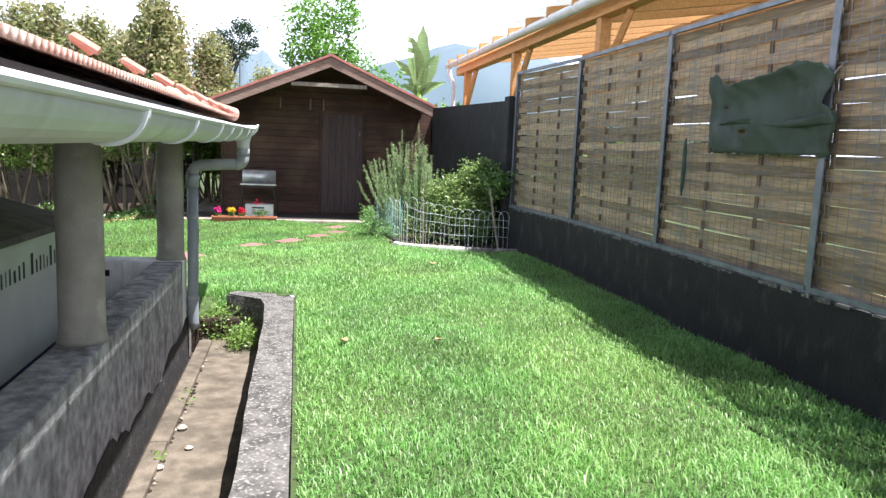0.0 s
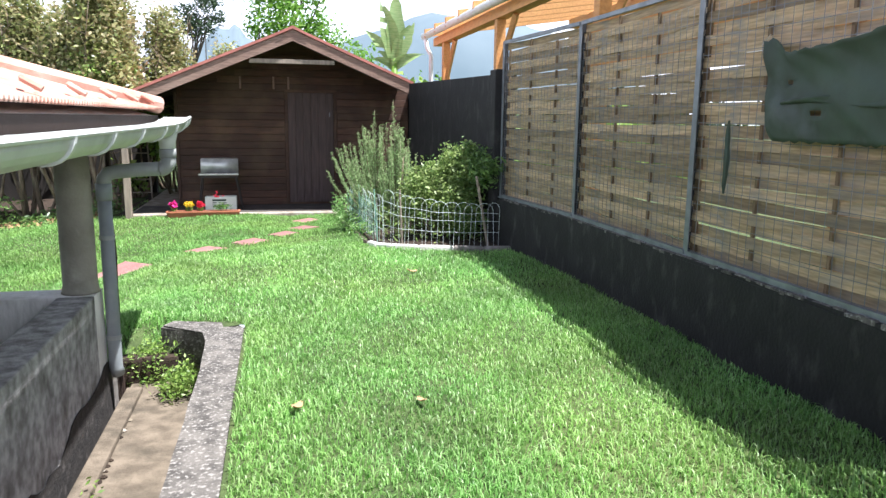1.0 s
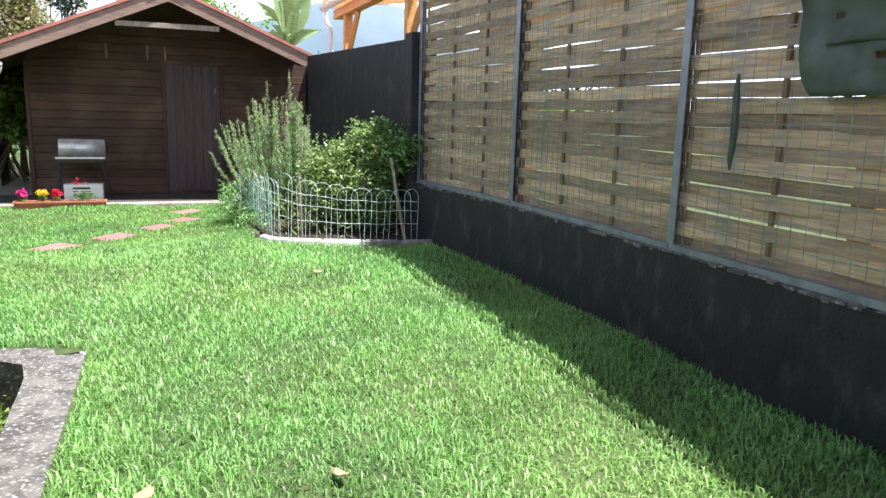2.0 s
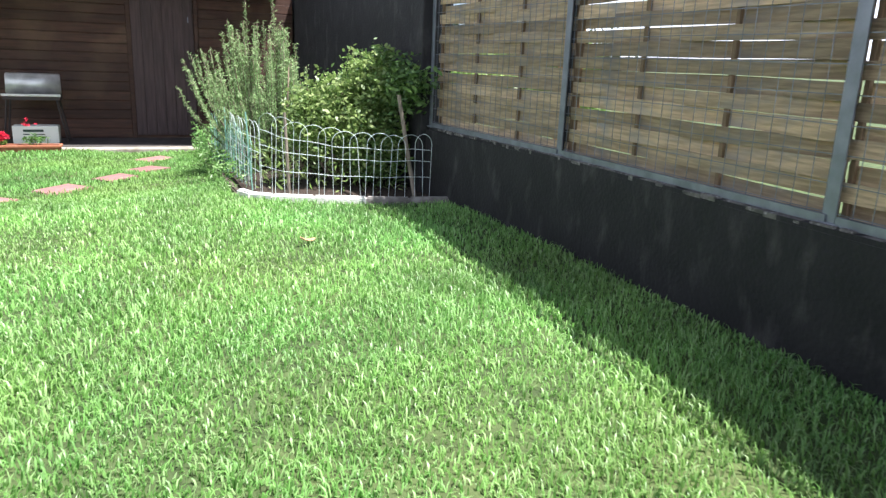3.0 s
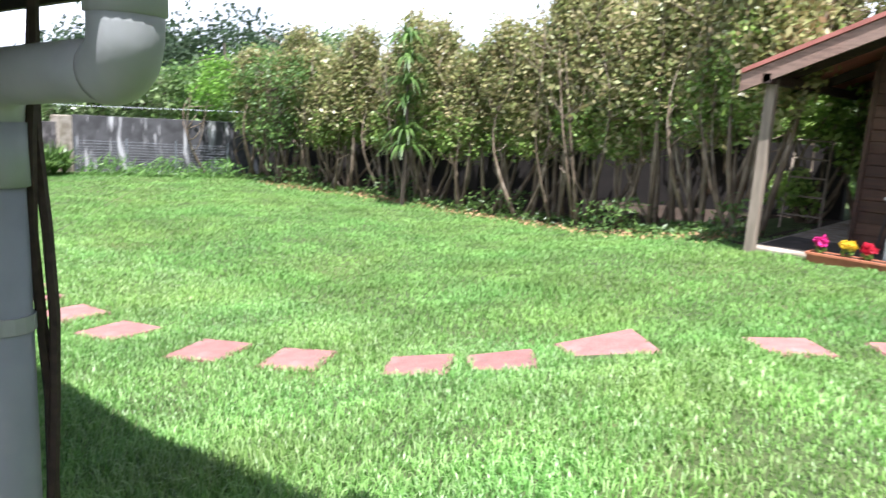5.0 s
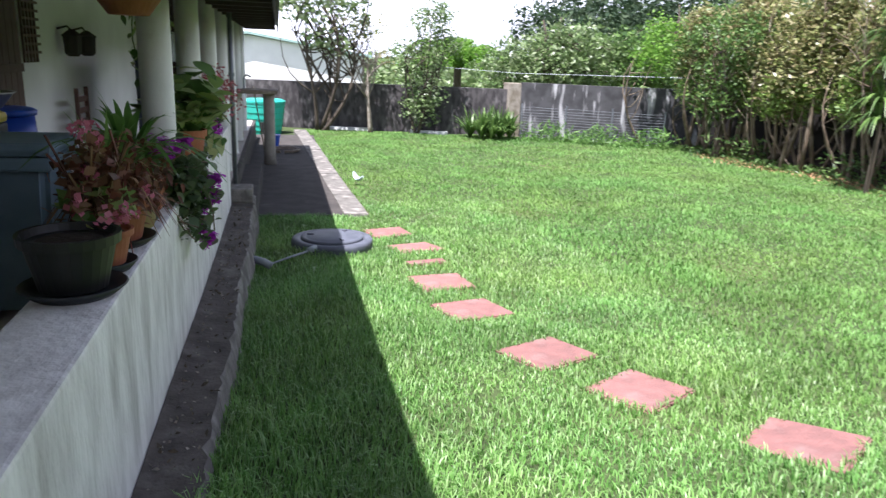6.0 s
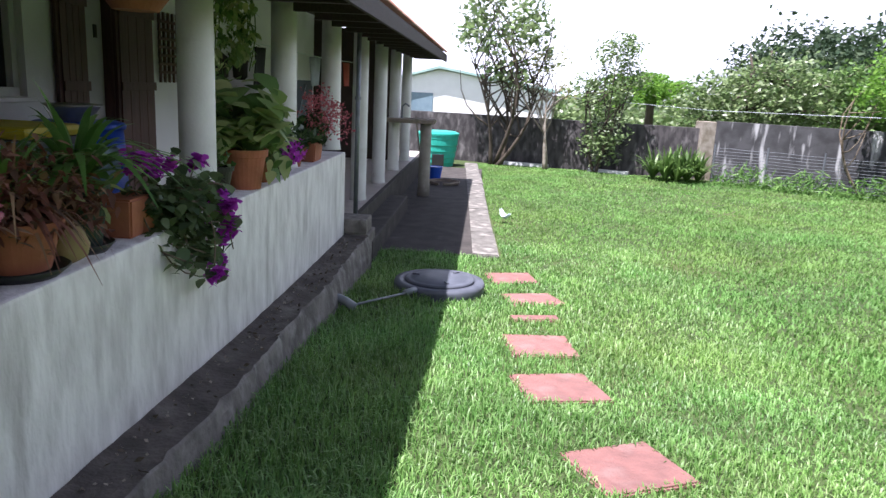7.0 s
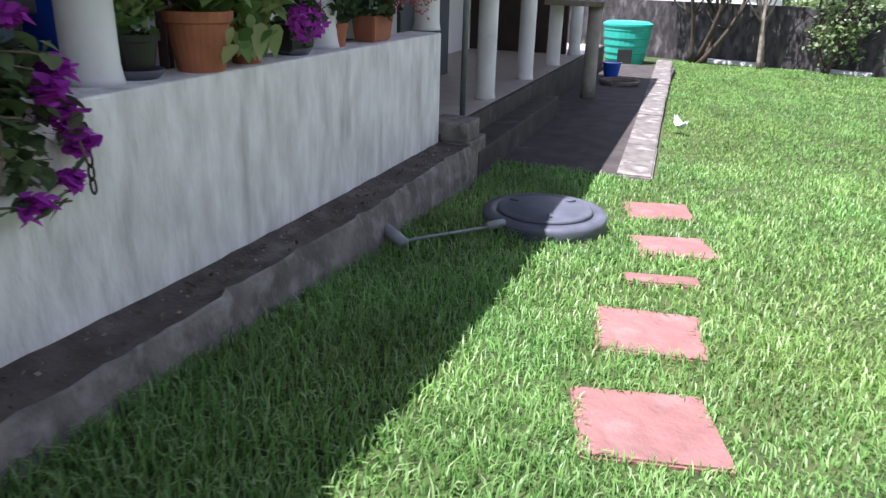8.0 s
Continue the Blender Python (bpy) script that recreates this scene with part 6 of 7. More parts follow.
link("leaves", broad_mesh("leaves", np.array(leaf_at), 0.052, rng, 0.4, 0.95), M_BOUGAIN, t)
link("leaves", broad_mesh("leaves", cloud(rng, [((-3.66, PYC + 0.15, 0.52), (0.24, 0.11, 0.16)), ((-3.76, PYC + 0.17, 0.36), (0.13, 0.07, 0.12))], 75, 4, 0.03, 0.3), 0.05, rng, 0.5, 0.9), M_BOUGAIN, t)
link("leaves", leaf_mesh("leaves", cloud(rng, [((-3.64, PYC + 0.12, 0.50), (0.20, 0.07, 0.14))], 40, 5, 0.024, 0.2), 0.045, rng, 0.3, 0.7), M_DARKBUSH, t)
for c, r in (((-3.36, PYC + 0.08, 0.74), 0.05), ((-3.50, PYC + 0.10, 0.72), 0.055), ((-3.84, PYC + 0.12, 0.70), 0.042), ((-3.90, PYC + 0.17, 0.56), 0.042), ((-3.88, PYC + 0.19, 0.46), 0.045),
             ((-3.86, PYC + 0.25, 0.42), 0.04), ((-3.96, PYC + 0.18, 0.34), 0.028), ((-3.80, PYC + 0.26, 0.52), 0.035), ((-3.72, PYC + 0.24, 0.22), 0.016), ((-3.90, PYC + 0.18, 0.24), 0.014)):
    link("blossom", broad_mesh("blossom", cloud(rng, [(c, (r, r, r * 0.8))], 14, 5, 0.012, 0.5), 0.04, rng, 0.1, 0.9), M_PURPLE, t)
ob = part("chain", bmesh.new(), M_IRON, at=(-4.0, 6.43, 0.3))
bm = bmesh.new()
for k in range(5):
    o = Vector((-4.0, 6.43, 0.36 - k * 0.042))
    ax = Vector((1, 0, 0)) if k % 2 else Vector((0, 1, 0))
    tube(bm, [o + ax * 0.011 * math.cos(a) + Vector((0, 0, 0.026 * math.sin(a))) for a in np.linspace(0, 2 * math.pi, 10)], 0.004, 5)
bm.to_mesh(ob.data)
ob.data.transform(Matrix.Translation((4.0, -6.43, -0.3)))
bm.free()
tagged(ob, "short rusty chain hanging from the parapet", "chain")
t = pot("plant_pot", -4.44, PYC - 0.02, 0.085, 0.13, M_BLACKPOT, "small black pot with a sparse seedling on a grey saucer", M_LID)
link("leaves", leaf_mesh("leaves", cloud(rng, [((-4.44, PYC - 0.02, 0.66), (0.10, 0.09, 0.08))], 22, 4, 0.02, 0.3), 0.05, rng, 0.2, 0.6), M_TREE, t)
t = pot("plant_pot", -4.73, PYC + 0.03, 0.125, 0.22, M_TERRA, "large terracotta pot with a broad-leaved green plant")
bm = bmesh.new()
for k in range(14):
    a = rng.uniform(0, 6.28)
    tube(bm, bent((-4.73, PYC + 0.03, 0.66), (-4.73 + 0.2 * math.cos(a), PYC + 0.03 + 0.2 * math.sin(a), rng.uniform(0.75, 1.02)), rng, 0.1), 0.005, 4)
part("branchwork", bm, M_BROAD, t)
link("leaves", broad_mesh("leaves", cloud(rng, [((-4.68, PYC + 0.02, 0.86), (0.27, 0.24, 0.19)), ((-4.95, PYC + 0.05, 0.78), (0.18, 0.2, 0.18))], 70, 3, 0.035, 0.3), 0.135, rng, 0.25, 1.0), M_BROAD, t)
link("leaves", broad_mesh("leaves", cloud(rng, [((-4.86, PYC + 0.17, 0.60), (0.16, 0.05, 0.16))], 12, 2, 0.03, 0.3), 0.10, rng, 1.2, 0.6), M_BROAD, t)
t = pot("plant_pot", -5.03, PYC + 0.03, 0.085, 0.16, M_TERRA, "terracotta pot with pale green leaves")
link("leaves", broad_mesh("leaves", cloud(rng, [((-5.03, PYC + 0.05, 0.72), (0.18, 0.16, 0.17))], 44, 3, 0.03, 0.3), 0.09, rng, 0.6, 0.7), M_BROAD, t)
t = pot("flower_trough", -5.42, PYC + 0.02, 0.08, 0.13, M_BLACKPOT, "dark trough with magenta flowers", M_LID, True)
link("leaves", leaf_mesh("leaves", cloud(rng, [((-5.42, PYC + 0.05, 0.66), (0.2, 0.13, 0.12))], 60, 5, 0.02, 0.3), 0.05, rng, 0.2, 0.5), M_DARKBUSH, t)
link("blossom", leaf_mesh("blossom", cloud(rng, [((-5.36, PYC + 0.13, 0.60), (0.14, 0.06, 0.09))], 30, 8, 0.014, 0.6), 0.03, rng, 0, 0.8), M_PURPLE, t)
t = pot("plant_pot", -5.88, PYC + 0.0, 0.07, 0.12, M_TERRA, "small clay pot with dark leaves")
link("leaves", leaf_mesh("leaves", cloud(rng, [((-5.88, PYC, 0.66), (0.12, 0.12, 0.1))], 30, 5, 0.02, 0.3), 0.06, rng, 0.2, 0.55), M_DARKBUSH, t)
t = pot("flower_trough", -6.30, PYC + 0.02, 0.09, 0.14, M_TERRA, "terracotta trough with coral pink flower sprays", square=True)
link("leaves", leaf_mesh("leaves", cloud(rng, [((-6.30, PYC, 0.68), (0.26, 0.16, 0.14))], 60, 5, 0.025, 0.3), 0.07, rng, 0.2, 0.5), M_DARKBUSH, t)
link("blossom", leaf_mesh("blossom", cloud(rng, [((-6.25, PYC + 0.10, 0.84), (0.24, 0.16, 0.20)), ((-6.55, PYC + 0.18, 0.74), (0.2, 0.14, 0.14))], 90, 12, 0.022, 0.35), 0.022, rng, 0.4, 0.7), M_CORAL, t)

hang = thing("hanging_pot", (-3.72, 6.2, 1.30), "terracotta pot hanging from the eave with trailing leaves", "hanging pot")
part("body", lathed((-3.72, 6.2, 1.30), [(0.09, 0), (0.15, 0.08), (0.165, 0.16), (0.18, 0.165), (0.18, 0.19), (0.15, 0.19)], 24), M_TERRA, hang)
for a in (0, 2.1, 4.2):
    part("cord", tubed([(-3.72 + 0.16 * math.cos(a), 6.2 + 0.16 * math.sin(a), 1.48), (-3.72, 6.2, 1.70)], 0.004, 4), M_IRON, hang)
link("leaves", leaf_mesh("leaves", cloud(rng, [((-3.72, 6.2, 1.52), (0.16, 0.15, 0.06))], 20, 4, 0.02, 0.3), 0.06, rng, 0.4, 0.6), M_BROAD, hang)
hang = thing("hanging_vine", (-4.9, 6.05, 1.1), "trailing variegated vine hanging under the veranda roof", "hanging plant")
bm = bmesh.new()
for k in range(7):
    x0 = -4.9 - rng.uniform(0, 0.7)
    tube(bm, bent((x0, 6.05, 1.68), (x0 + rng.uniform(-0.1, 0.1), 6.05, rng.uniform(1.0, 1.35)), rng, 0.08, 8), 0.004, 4)
part("branchwork", bm, M_TREE, hang)
link("leaves", broad_mesh("leaves", cloud(rng, [((-5.2, 6.05, 1.48), (0.40, 0.12, 0.16)), ((-5.35, 6.05, 1.28), (0.25, 0.1, 0.2)), ((-4.98, 6.05, 1.22), (0.06, 0.06, 0.24))], 90, 4, 0.03, 0.2), 0.06, rng, 0.9, 0.6), M_BROAD, hang)

# ---- bench, composter, broom at the far end of the path ----
bench = thing("stone_bench", (-11.9, 6.6, -0.62), "grey weathered plank bench on a round log leg", "bench")
part("top", boxed((-12.15, 6.12, 0.50), (-11.65, 6.86, 0.56), 0.012), M_PALEWOOD, bench)
part("leg", lathed((-11.9, 6.72, -0.62), [(0.10, 0), (0.09, 0.2), (0.085, 0.8), (0.09, 1.12)], 16), M_COLGREY, bench, smooth=True)
ob = part("tap", tubed([(-11.85, 6.35, 0.56), (-11.85, 6.35, 0.74), (-11.85, 6.40, 0.78), (-11.85, 6.46, 0.74)], 0.014, 8), M_STEEL, at=(-11.85, 6.35, 0.56))
tagged(ob, "small steel tap on the bench", "tap")
comp = thing("composter", (-17.5, 6.55, -0.76), "ribbed teal green plastic composter with a dark hatch", "composter")
part("body", lathed((-17.5, 6.55, -0.76), [(0.36, 0), (0.37, 0.10), (0.39, 0.12), (0.39, 0.22), (0.41, 0.24), (0.41, 0.36), (0.43, 0.38), (0.43, 0.50), (0.45, 0.52), (0.45, 0.64), (0.46, 0.66), (0.46, 0.74)], 28), M_TEAL, comp, smooth=False)
part("lid", lathed((-17.5, 6.55, -0.02), [(0.48, 0), (0.48, 0.04), (0.40, 0.08), (0.001, 0.10)], 28), M_TEAL, comp, "domed teal lid")
part("hatch", boxed((-17.16, 6.45, -0.72), (-17.08, 6.72, -0.44), 0.01), M_BLACKPOT, comp, "dark hatch")
ob = part("broom", tubed([(-13.0, 6.45, 0.55), (-13.1, 6.62, -0.60)], 0.014, 6), M_PALEWOOD, at=(-13.1, 6.62, -0.62))
tagged(ob, "wooden broom leaning by the veranda", "broom")
rng = np.random.default_rng(75)
bm = bmesh.new()
for k in range(4):
    tube(bm, [(-13.4 + (0.26 + 0.02 * k) * math.cos(a), 6.95 + (0.22 + 0.02 * k) * math.sin(a), -0.59 + 0.025 * (k % 2)) for a in np.linspace(0, 6.0, 22)], 0.012, 6)
ob = part("hose", bm, M_PALEWOOD, at=(-13.4, 6.95, -0.615))
tagged(ob, "coiled pale garden hose on the path", "hose")
ob = part("bucket", lathed((0, 0, 0), [(0.10, 0), (0.14, 0.24), (0.15, 0.25), (0.13, 0.24)], 18), M_BLUE)
ob.location = (-13.9, 6.75, -0.615)
tagged(ob, "small blue bucket at the end of the path", "bucket")

# ---- garden walls at the far end ----
bm = bmesh.new()
prism(bm, [(-19.9, 3.5), (-19.0, 7.6), (-18.1, 10.8), (-17.66, 12.5), (-17.90, 12.56), (-18.34, 10.86), (-19.24, 7.66), (-20.15, 3.55)], -1.0, 0.42)
ob = part("garden_wall", bm, M_BACKWALL)
tagged(ob, "old mossy grey garden wall with dark stains", "wall", kind="structure")
ob = part("garden_wall_pillar", boxed((-17.92, 12.45, -1.0), (-17.58, 12.80, 0.58), 0.015, 12), M_KERB)
tagged(ob, "pale concrete pillar in the garden wall", "pillar", kind="structure")
bm = bmesh.new()
prism(bm, [(-17.62, 12.8), (-16.6, 14.6), (-15.75, 16.8), (-15.98, 16.9), (-16.82, 14.7), (-17.84, 12.9)], -1.0, 0.60)
ob = part("stained_wall", bm, M_STAINWALL)
tagged(ob, "dark garden wall with white lime stains", "wall", kind="structure")
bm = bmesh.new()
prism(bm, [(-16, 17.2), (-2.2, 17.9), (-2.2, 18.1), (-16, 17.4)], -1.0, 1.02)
# the brown is lowered to near black for the hedge's shade
ob = part("hedge_wall", bm, mat("dark brown wall with painted shade", (0.024, 0.02, 0.018), (0.014, 0.012, 0.011), 0.9, 3, 0.4, 40))
tagged(ob, "brown wall behind the hedge, its dark tone painting the hedge's shade", "wall", kind="structure")
for (ax, ay, bx, by) in ((-18.75, 8.0, -18.45, 9.2), (-18.1, 10.1, -17.85, 11.0)):
    bm = bmesh.new()
    prism(bm, [(ax, ay), (bx, by), (bx + 0.16, by - 0.03), (ax + 0.16, ay - 0.03)], -0.9, -0.66)
    ob = part("edging", bm, M_PVC, at=(ax, ay, -0.9))
    tagged(ob, "white-painted edging stones at the wall's foot", "edging", kind="structure")

# wire netting in front of the stained wall
rng = np.random.default_rng(81)
net = thing("wire_netting", (-16.6, 13.6, -0.7), "grey wire netting on thin posts before the wall", "netting")
line = [(-17.15, 12.7), (-16.2, 14.2), (-15.2, 15.6)]
for s in (0, 1.1, 2.2, 3.4):
    p = along(line, s)
    part("post", tubed([(p.x, p.y, -0.8), (p.x, p.y, 0.12)], 0.018, 6), M_STEEL, net)
for k in range(12):
    pts = [(*along(line, s), -0.68 + k * 0.065 + rng.uniform(-0.01, 0.01)) for s in np.linspace(0, 3.4, 12)]
    part("wire", tubed(pts, 0.005, 3), M_STEEL, net)
ob = part("clothes_line", tubed([(-18.6, 8.9, 0.98), (-16.6, 12.4, 0.84), (-14.6, 16.0, 0.90)], 0.005, 5), M_STEEL)
tagged(ob, "thin grey washing line across the garden", "line")

rng = np.random.default_rng(83)
n_ = 1500
u_ = rng.uniform(0, 1, n_)
p = np.column_stack([-17.0 + 1.7 * u_ + rng.normal(size=n_) * 0.16 + 0.35, 12.9 + 2.9 * u_ + rng.normal(size=n_) * 0.16 - 0.2, -0.72 + rng.uniform(0, 1, n_) ** 1.6 * (0.2 + 0.3 * np.sin(u_ * 9) ** 2)])
ob = link("wall_weeds", leaf_mesh("wall_weeds", p, 0.16, rng, -0.8, 0.16), M_STRAP)
tagged(ob, "long grass and weeds before the wire netting", "weeds", kind="stuff")

# ---- hedge of multi-stemmed shrubs ----


def hedge_front(x):
    """The line where the lawn ends; it comes forward beside the shed."""
    return np.interp(x, [-11.6, -11.4, -6.3, -5.4, -4.2, -2.7, -2.2], [15.75, 16.1, 16.1, 15.75, 15.15, 14.25, 14.05])


def hedge_shrub(seed, h):
    r = np.random.default_rng(seed)
    bm = bmesh.new()
    tops = []
    for k in range(int(r.integers(6, 9))):
        a = r.uniform(0, 6.28)
        b = (0.22 * math.cos(a), 0.16 * math.sin(a), -0.1)
        e = (b[0] * 3 + r.uniform(-0.2, 0.2), b[1] * 3 + r.uniform(-0.15, 0.15), h * r.uniform(0.6, 0.9))
        pts = bent(b, e, r, 0.09, 8)
        r0 = r.uniform(0.022, 0.05)
        tube(bm, pts, [r0 * (1.0, 0.9, 0.78, 0.5, 0.3, 0.2, 0.14, 0.08)[i] for i in range(8)], 6)
        tops.append(pts)
        for _ in range(6):
            i = int(r.integers(3, 8))
            tube(bm, bent(pts[i], pts[i] + Vector((r.uniform(-0.5, 0.5), r.uniform(-0.4, 0.4), r.uniform(0.15, 0.7))), r, 0.1, 4), [0.010, 0.008, 0.006, 0.003], 4)
    t = thing("hedge_shrub", (0, 0, 0), "tall multi-stemmed hedge shrub with brownish green leaves", "shrub", "hedge shrubs")
    part("branchwork", bm, M_BARK, t, smooth=True)
    p = cloud(r, [((0, 0, h * 0.66), (0.62, 0.55, h * 0.26)), ((r.uniform(-0.3, 0.3), 0, h * 0.86), (0.42, 0.4, h * 0.17)), ((r.uniform(-0.4, 0.4), -0.1, h * 0.5), (0.5, 0.4, h * 0.18))], 800, 13, 0.095, 0.2)
    link("crown", leaf_mesh("crown", p, 0.096, r, 0.1, 0.52), M_HEDGE, t)
    p = cloud(r, [((0, -0.1, h * 0.42), (0.62, 0.55, h * 0.12)), ((0.1, -0.1, h * 0.55), (0.58, 0.52, h * 0.12))], 200, 12, 0.07, 0.3)
    link("lower_leaves", leaf_mesh("lower_leaves", p, 0.08, r, 0.1, 0.5), M_HEDGELOW, t, "greener lower leaves")
    return t


kinds = [hedge_shrub(100 + k, h) for k, h in enumerate((4.1, 3.7, 4.3, 3.5, 3.9))]
rng = np.random.default_rng(91)
x, k = -2.55, 0
while x > -15.4:
    y = float(hedge_front(x)) + 0.5 + rng.uniform(-0.15, 0.15) + (0.35 if x > -4.6 else 0)
    z = ground_z(x, y)
    far = 1.0 - 0.018 * max(0, -x - 4)
    m = Matrix.Translation((x, y, z)) @ Matrix.Rotation(rng.uniform(0, 6.28), 4, "Z") @ Matrix.Diagonal((1, 1, far * rng.uniform(0.92, 1.04), 1))
    if k < 5:
        kinds[k].matrix_basis = m
    else:
        copy_thing(kinds[k % 5], m)
    x -= rng.uniform(0.62, 0.85)
    k += 1
for x, y, s in ((-2.0, 19.2, 1.05), (-3.2, 19.6, 1.1), (-4.6, 19.4, 1.15), (-6.2, 19.2, 1.15), (-0.8, 20.2, 1.0), (-8.0, 19.0, 1.1), (-1.6, 17.3, 0.7), (-5.4, 18.3, 1.12), (-3.9, 18.2, 1.1), (-7.0, 18.4, 1.1)):
    copy_thing(kinds[int(rng.integers(5))], Matrix.Translation((x, y, -0.3)) @ Matrix.Rotation(rng.uniform(0, 6.28), 4, "Z") @ Matrix.Scale(s, 4))
# undergrowth and litter
r = np.random.default_rng(92)
n = 6000
p = np.column_stack([r.uniform(-15, -2.3, n), r.normal(0.35, 0.32, n), np.zeros(n)])
p[:, 1] += hedge_front(p[:, 0])
p[:, 2] = land(p[:, 0], p[:, 1]) + r.uniform(0, 1, n) ** 2.2 * 0.5 * (0.3 + 0.7 * (np.sin(p[:, 0] * 2.3) > 0.1)) + 0.01
ob = link("undergrowth", leaf_mesh("undergrowth", p, 0.10, r, -0.2, 0.3), M_TREE)
tagged(ob, "dark green undergrowth at the hedge's foot", "undergrowth", kind="stuff")
n = 3500
p = np.column_stack([r.uniform(-14, -2.5, n), r.normal(0.2, 0.25, n), np.zeros(n)])
p[:, 1] += hedge_front(p[:, 0])
p[:, 2] = land(p[:, 0], p[:, 1]) + r.uniform(0.005, 0.03, n)
ob = link("leaf_litter", leaf_mesh("leaf_litter", p, 0.07, r, 0, 0.5), M_DRY)
tagged(ob, "brown fallen leaves below the hedge", "leaves", kind="stuff")
bm = bmesh.new()
prism(bm, [(-15.2, 15.95), (-11.0, 16.2), (-8.0, 16.45), (-6.2, 16.15), (-5.4, 15.85), (-4.2, 15.25), (-3.4, 14.75), (-2.7, 14.35), (-2.15, 14.15), (-2.1, 15.8), (-2.1, 17.9), (-15.8, 17.2)], -1.0, -0.9)
for v in bm.verts:
    if v.co.z > -0.95:
        v.co.z = ground_z(v.co.x, v.co.y) + 0.02
ob = part("hedge_soil", bm, M_EARTH)
tagged(ob, "dark bare soil below the hedge", "soil", kind="structure")
# leafy bush in the gap beside the porch
r = np.random.default_rng(98)
bm = bmesh.new()
for k in range(12):
    a = r.uniform(0, 6.28)
    tube(bm, bent((-2.5, 17.1, -0.2), (-2.5 + 0.6 * math.cos(a), 17.1 + 0.4 * math.sin(a), r.uniform(0.9, 2.0)), r, 0.1), [0.03, 0.025, 0.02, 0.016, 0.012, 0.006], 5)
p = cloud(r, [((-2.4, 17.0, 1.55), (0.65, 0.45, 0.5)), ((-2.0, 17.0, 1.1), (0.4, 0.35, 0.35)), ((-2.6, 16.7, 0.35), (0.35, 0.3, 0.3))], 210, 11, 0.07, 0.3)
leafed("bright_bush", (-2.5, 17.1, -0.2), bm, leaf_mesh("leaves", p, 0.11, r, 0.2, 0.6), M_HEDGELOW, "bright green leafy bush beside the shed's porch", "bush")
# dracaena in the hedge
r = np.random.default_rng(93)
t = thing("palm_lily", (-9.3, 15.7, -0.65), "slender palm lily with drooping green strap leaves before the hedge", "plant")
part("stem", tubed([(-9.3, 15.7, -0.7), (-9.25, 15.7, 0.6), (-9.3, 15.7, 2.3)], [0.04, 0.035, 0.03], 7), M_BARKDARK, t)
for z in (0.4, 0.7, 1.2, 1.6, 2.0, 2.4):
    link("leaves", strap_mesh("leaves", (-9.3, 15.7, z), 70, 0.62, 0.045, r, 1.0, 1.1, 8), M_TREE, t)


# ---- trees ----
M_ORCHARD = leafy("glossy olive tree leaves", [(0.07, 0.13, 0.04), (0.15, 0.24, 0.08), (0.26, 0.34, 0.15), (0.10, 0.17, 0.05), (0.34, 0.40, 0.24)], 0.35, 0.3, 0.5)


def tree(name, at, h, blobs, leafm, bark, label, clumps, per=14, size=0.09, spread=0.10, stems=1, r0=0.08, seed=1, shell=0.45, slim=0.5, lean=(0, 0)):
    """blobs are given from the foot of the tree."""
    r = np.random.default_rng(seed)
    o = Vector(at)
    t = thing(name, at, label, "tree")
    bm = bmesh.new()
    for s in range(stems):
        a = r.uniform(0, 6.28)
        top = o + Vector((lean[0] + r.uniform(-0.3, 0.3) * (stems > 1), lean[1] + 0.5 * (s - (stems - 1) / 2) * (stems > 1), h * r.uniform(0.6, 0.75)))
        pts = bent(o + Vector((0.12 * math.cos(a), 0.12 * math.sin(a), -0.1)) * 1.0, top, r, 0.06, 9)
        tube(bm, pts, [r0 * (1 - 0.8 * i / 8) for i in range(9)], 7)
        for c, rad in blobs:
            for _ in range(3):
                q = o + Vector(c) + Vector([r.uniform(-0.7, 0.7) * v for v in rad])
                i = int(r.integers(3, 8))
                br = bent(pts[i], q, r, 0.12, 6)
                tube(bm, br, [r0 * 0.42 * (1 - 0.8 * j / 5) for j in range(6)], 5)
    part("trunk", bm, bark, t, smooth=True)
    p = cloud(r, [(tuple(o + Vector(c)), rad) for c, rad in blobs], clumps, per, spread, shell)
    link("crown", leaf_mesh("crown", p, size, r, 0.2, slim), leafm, t)
    return t


tree("small_tree", (-18.3, 7.9, -0.75), 3.8, [((0, -0.5, 3.1), (0.9, 0.7, 0.7)), ((0.2, 0.5, 3.3), (0.8, 0.7, 0.7)), ((0, 0.1, 2.2), (0.7, 0.7, 0.45)), ((0, 1.0, 2.5), (0.5, 0.4, 0.4)), ((0, -0.6, 4.0), (0.7, 0.7, 0.5))],
     M_ORCHARD, M_BARKDARK, "thin multi-stemmed tree with sparse green leaves by the garden wall", 200, 10, 0.15, 0.12, 4, 0.055, 5, 0.15)
tree("small_tree", (-18.0, 9.15, -0.75), 3.0, [((0, -0.1, 2.5), (0.5, 0.5, 0.5)), ((0, 0.4, 1.9), (0.4, 0.4, 0.35)), ((-0.1, -0.4, 1.8), (0.4, 0.35, 0.3)), ((0, -0.7, 2.7), (0.5, 0.5, 0.5))],
     M_HEDGE, M_KERB, "pale-barked leaning small tree by the garden wall", 60, 8, 0.08, 0.09, 2, 0.05, 6, 0.2, lean=(0, -0.4))
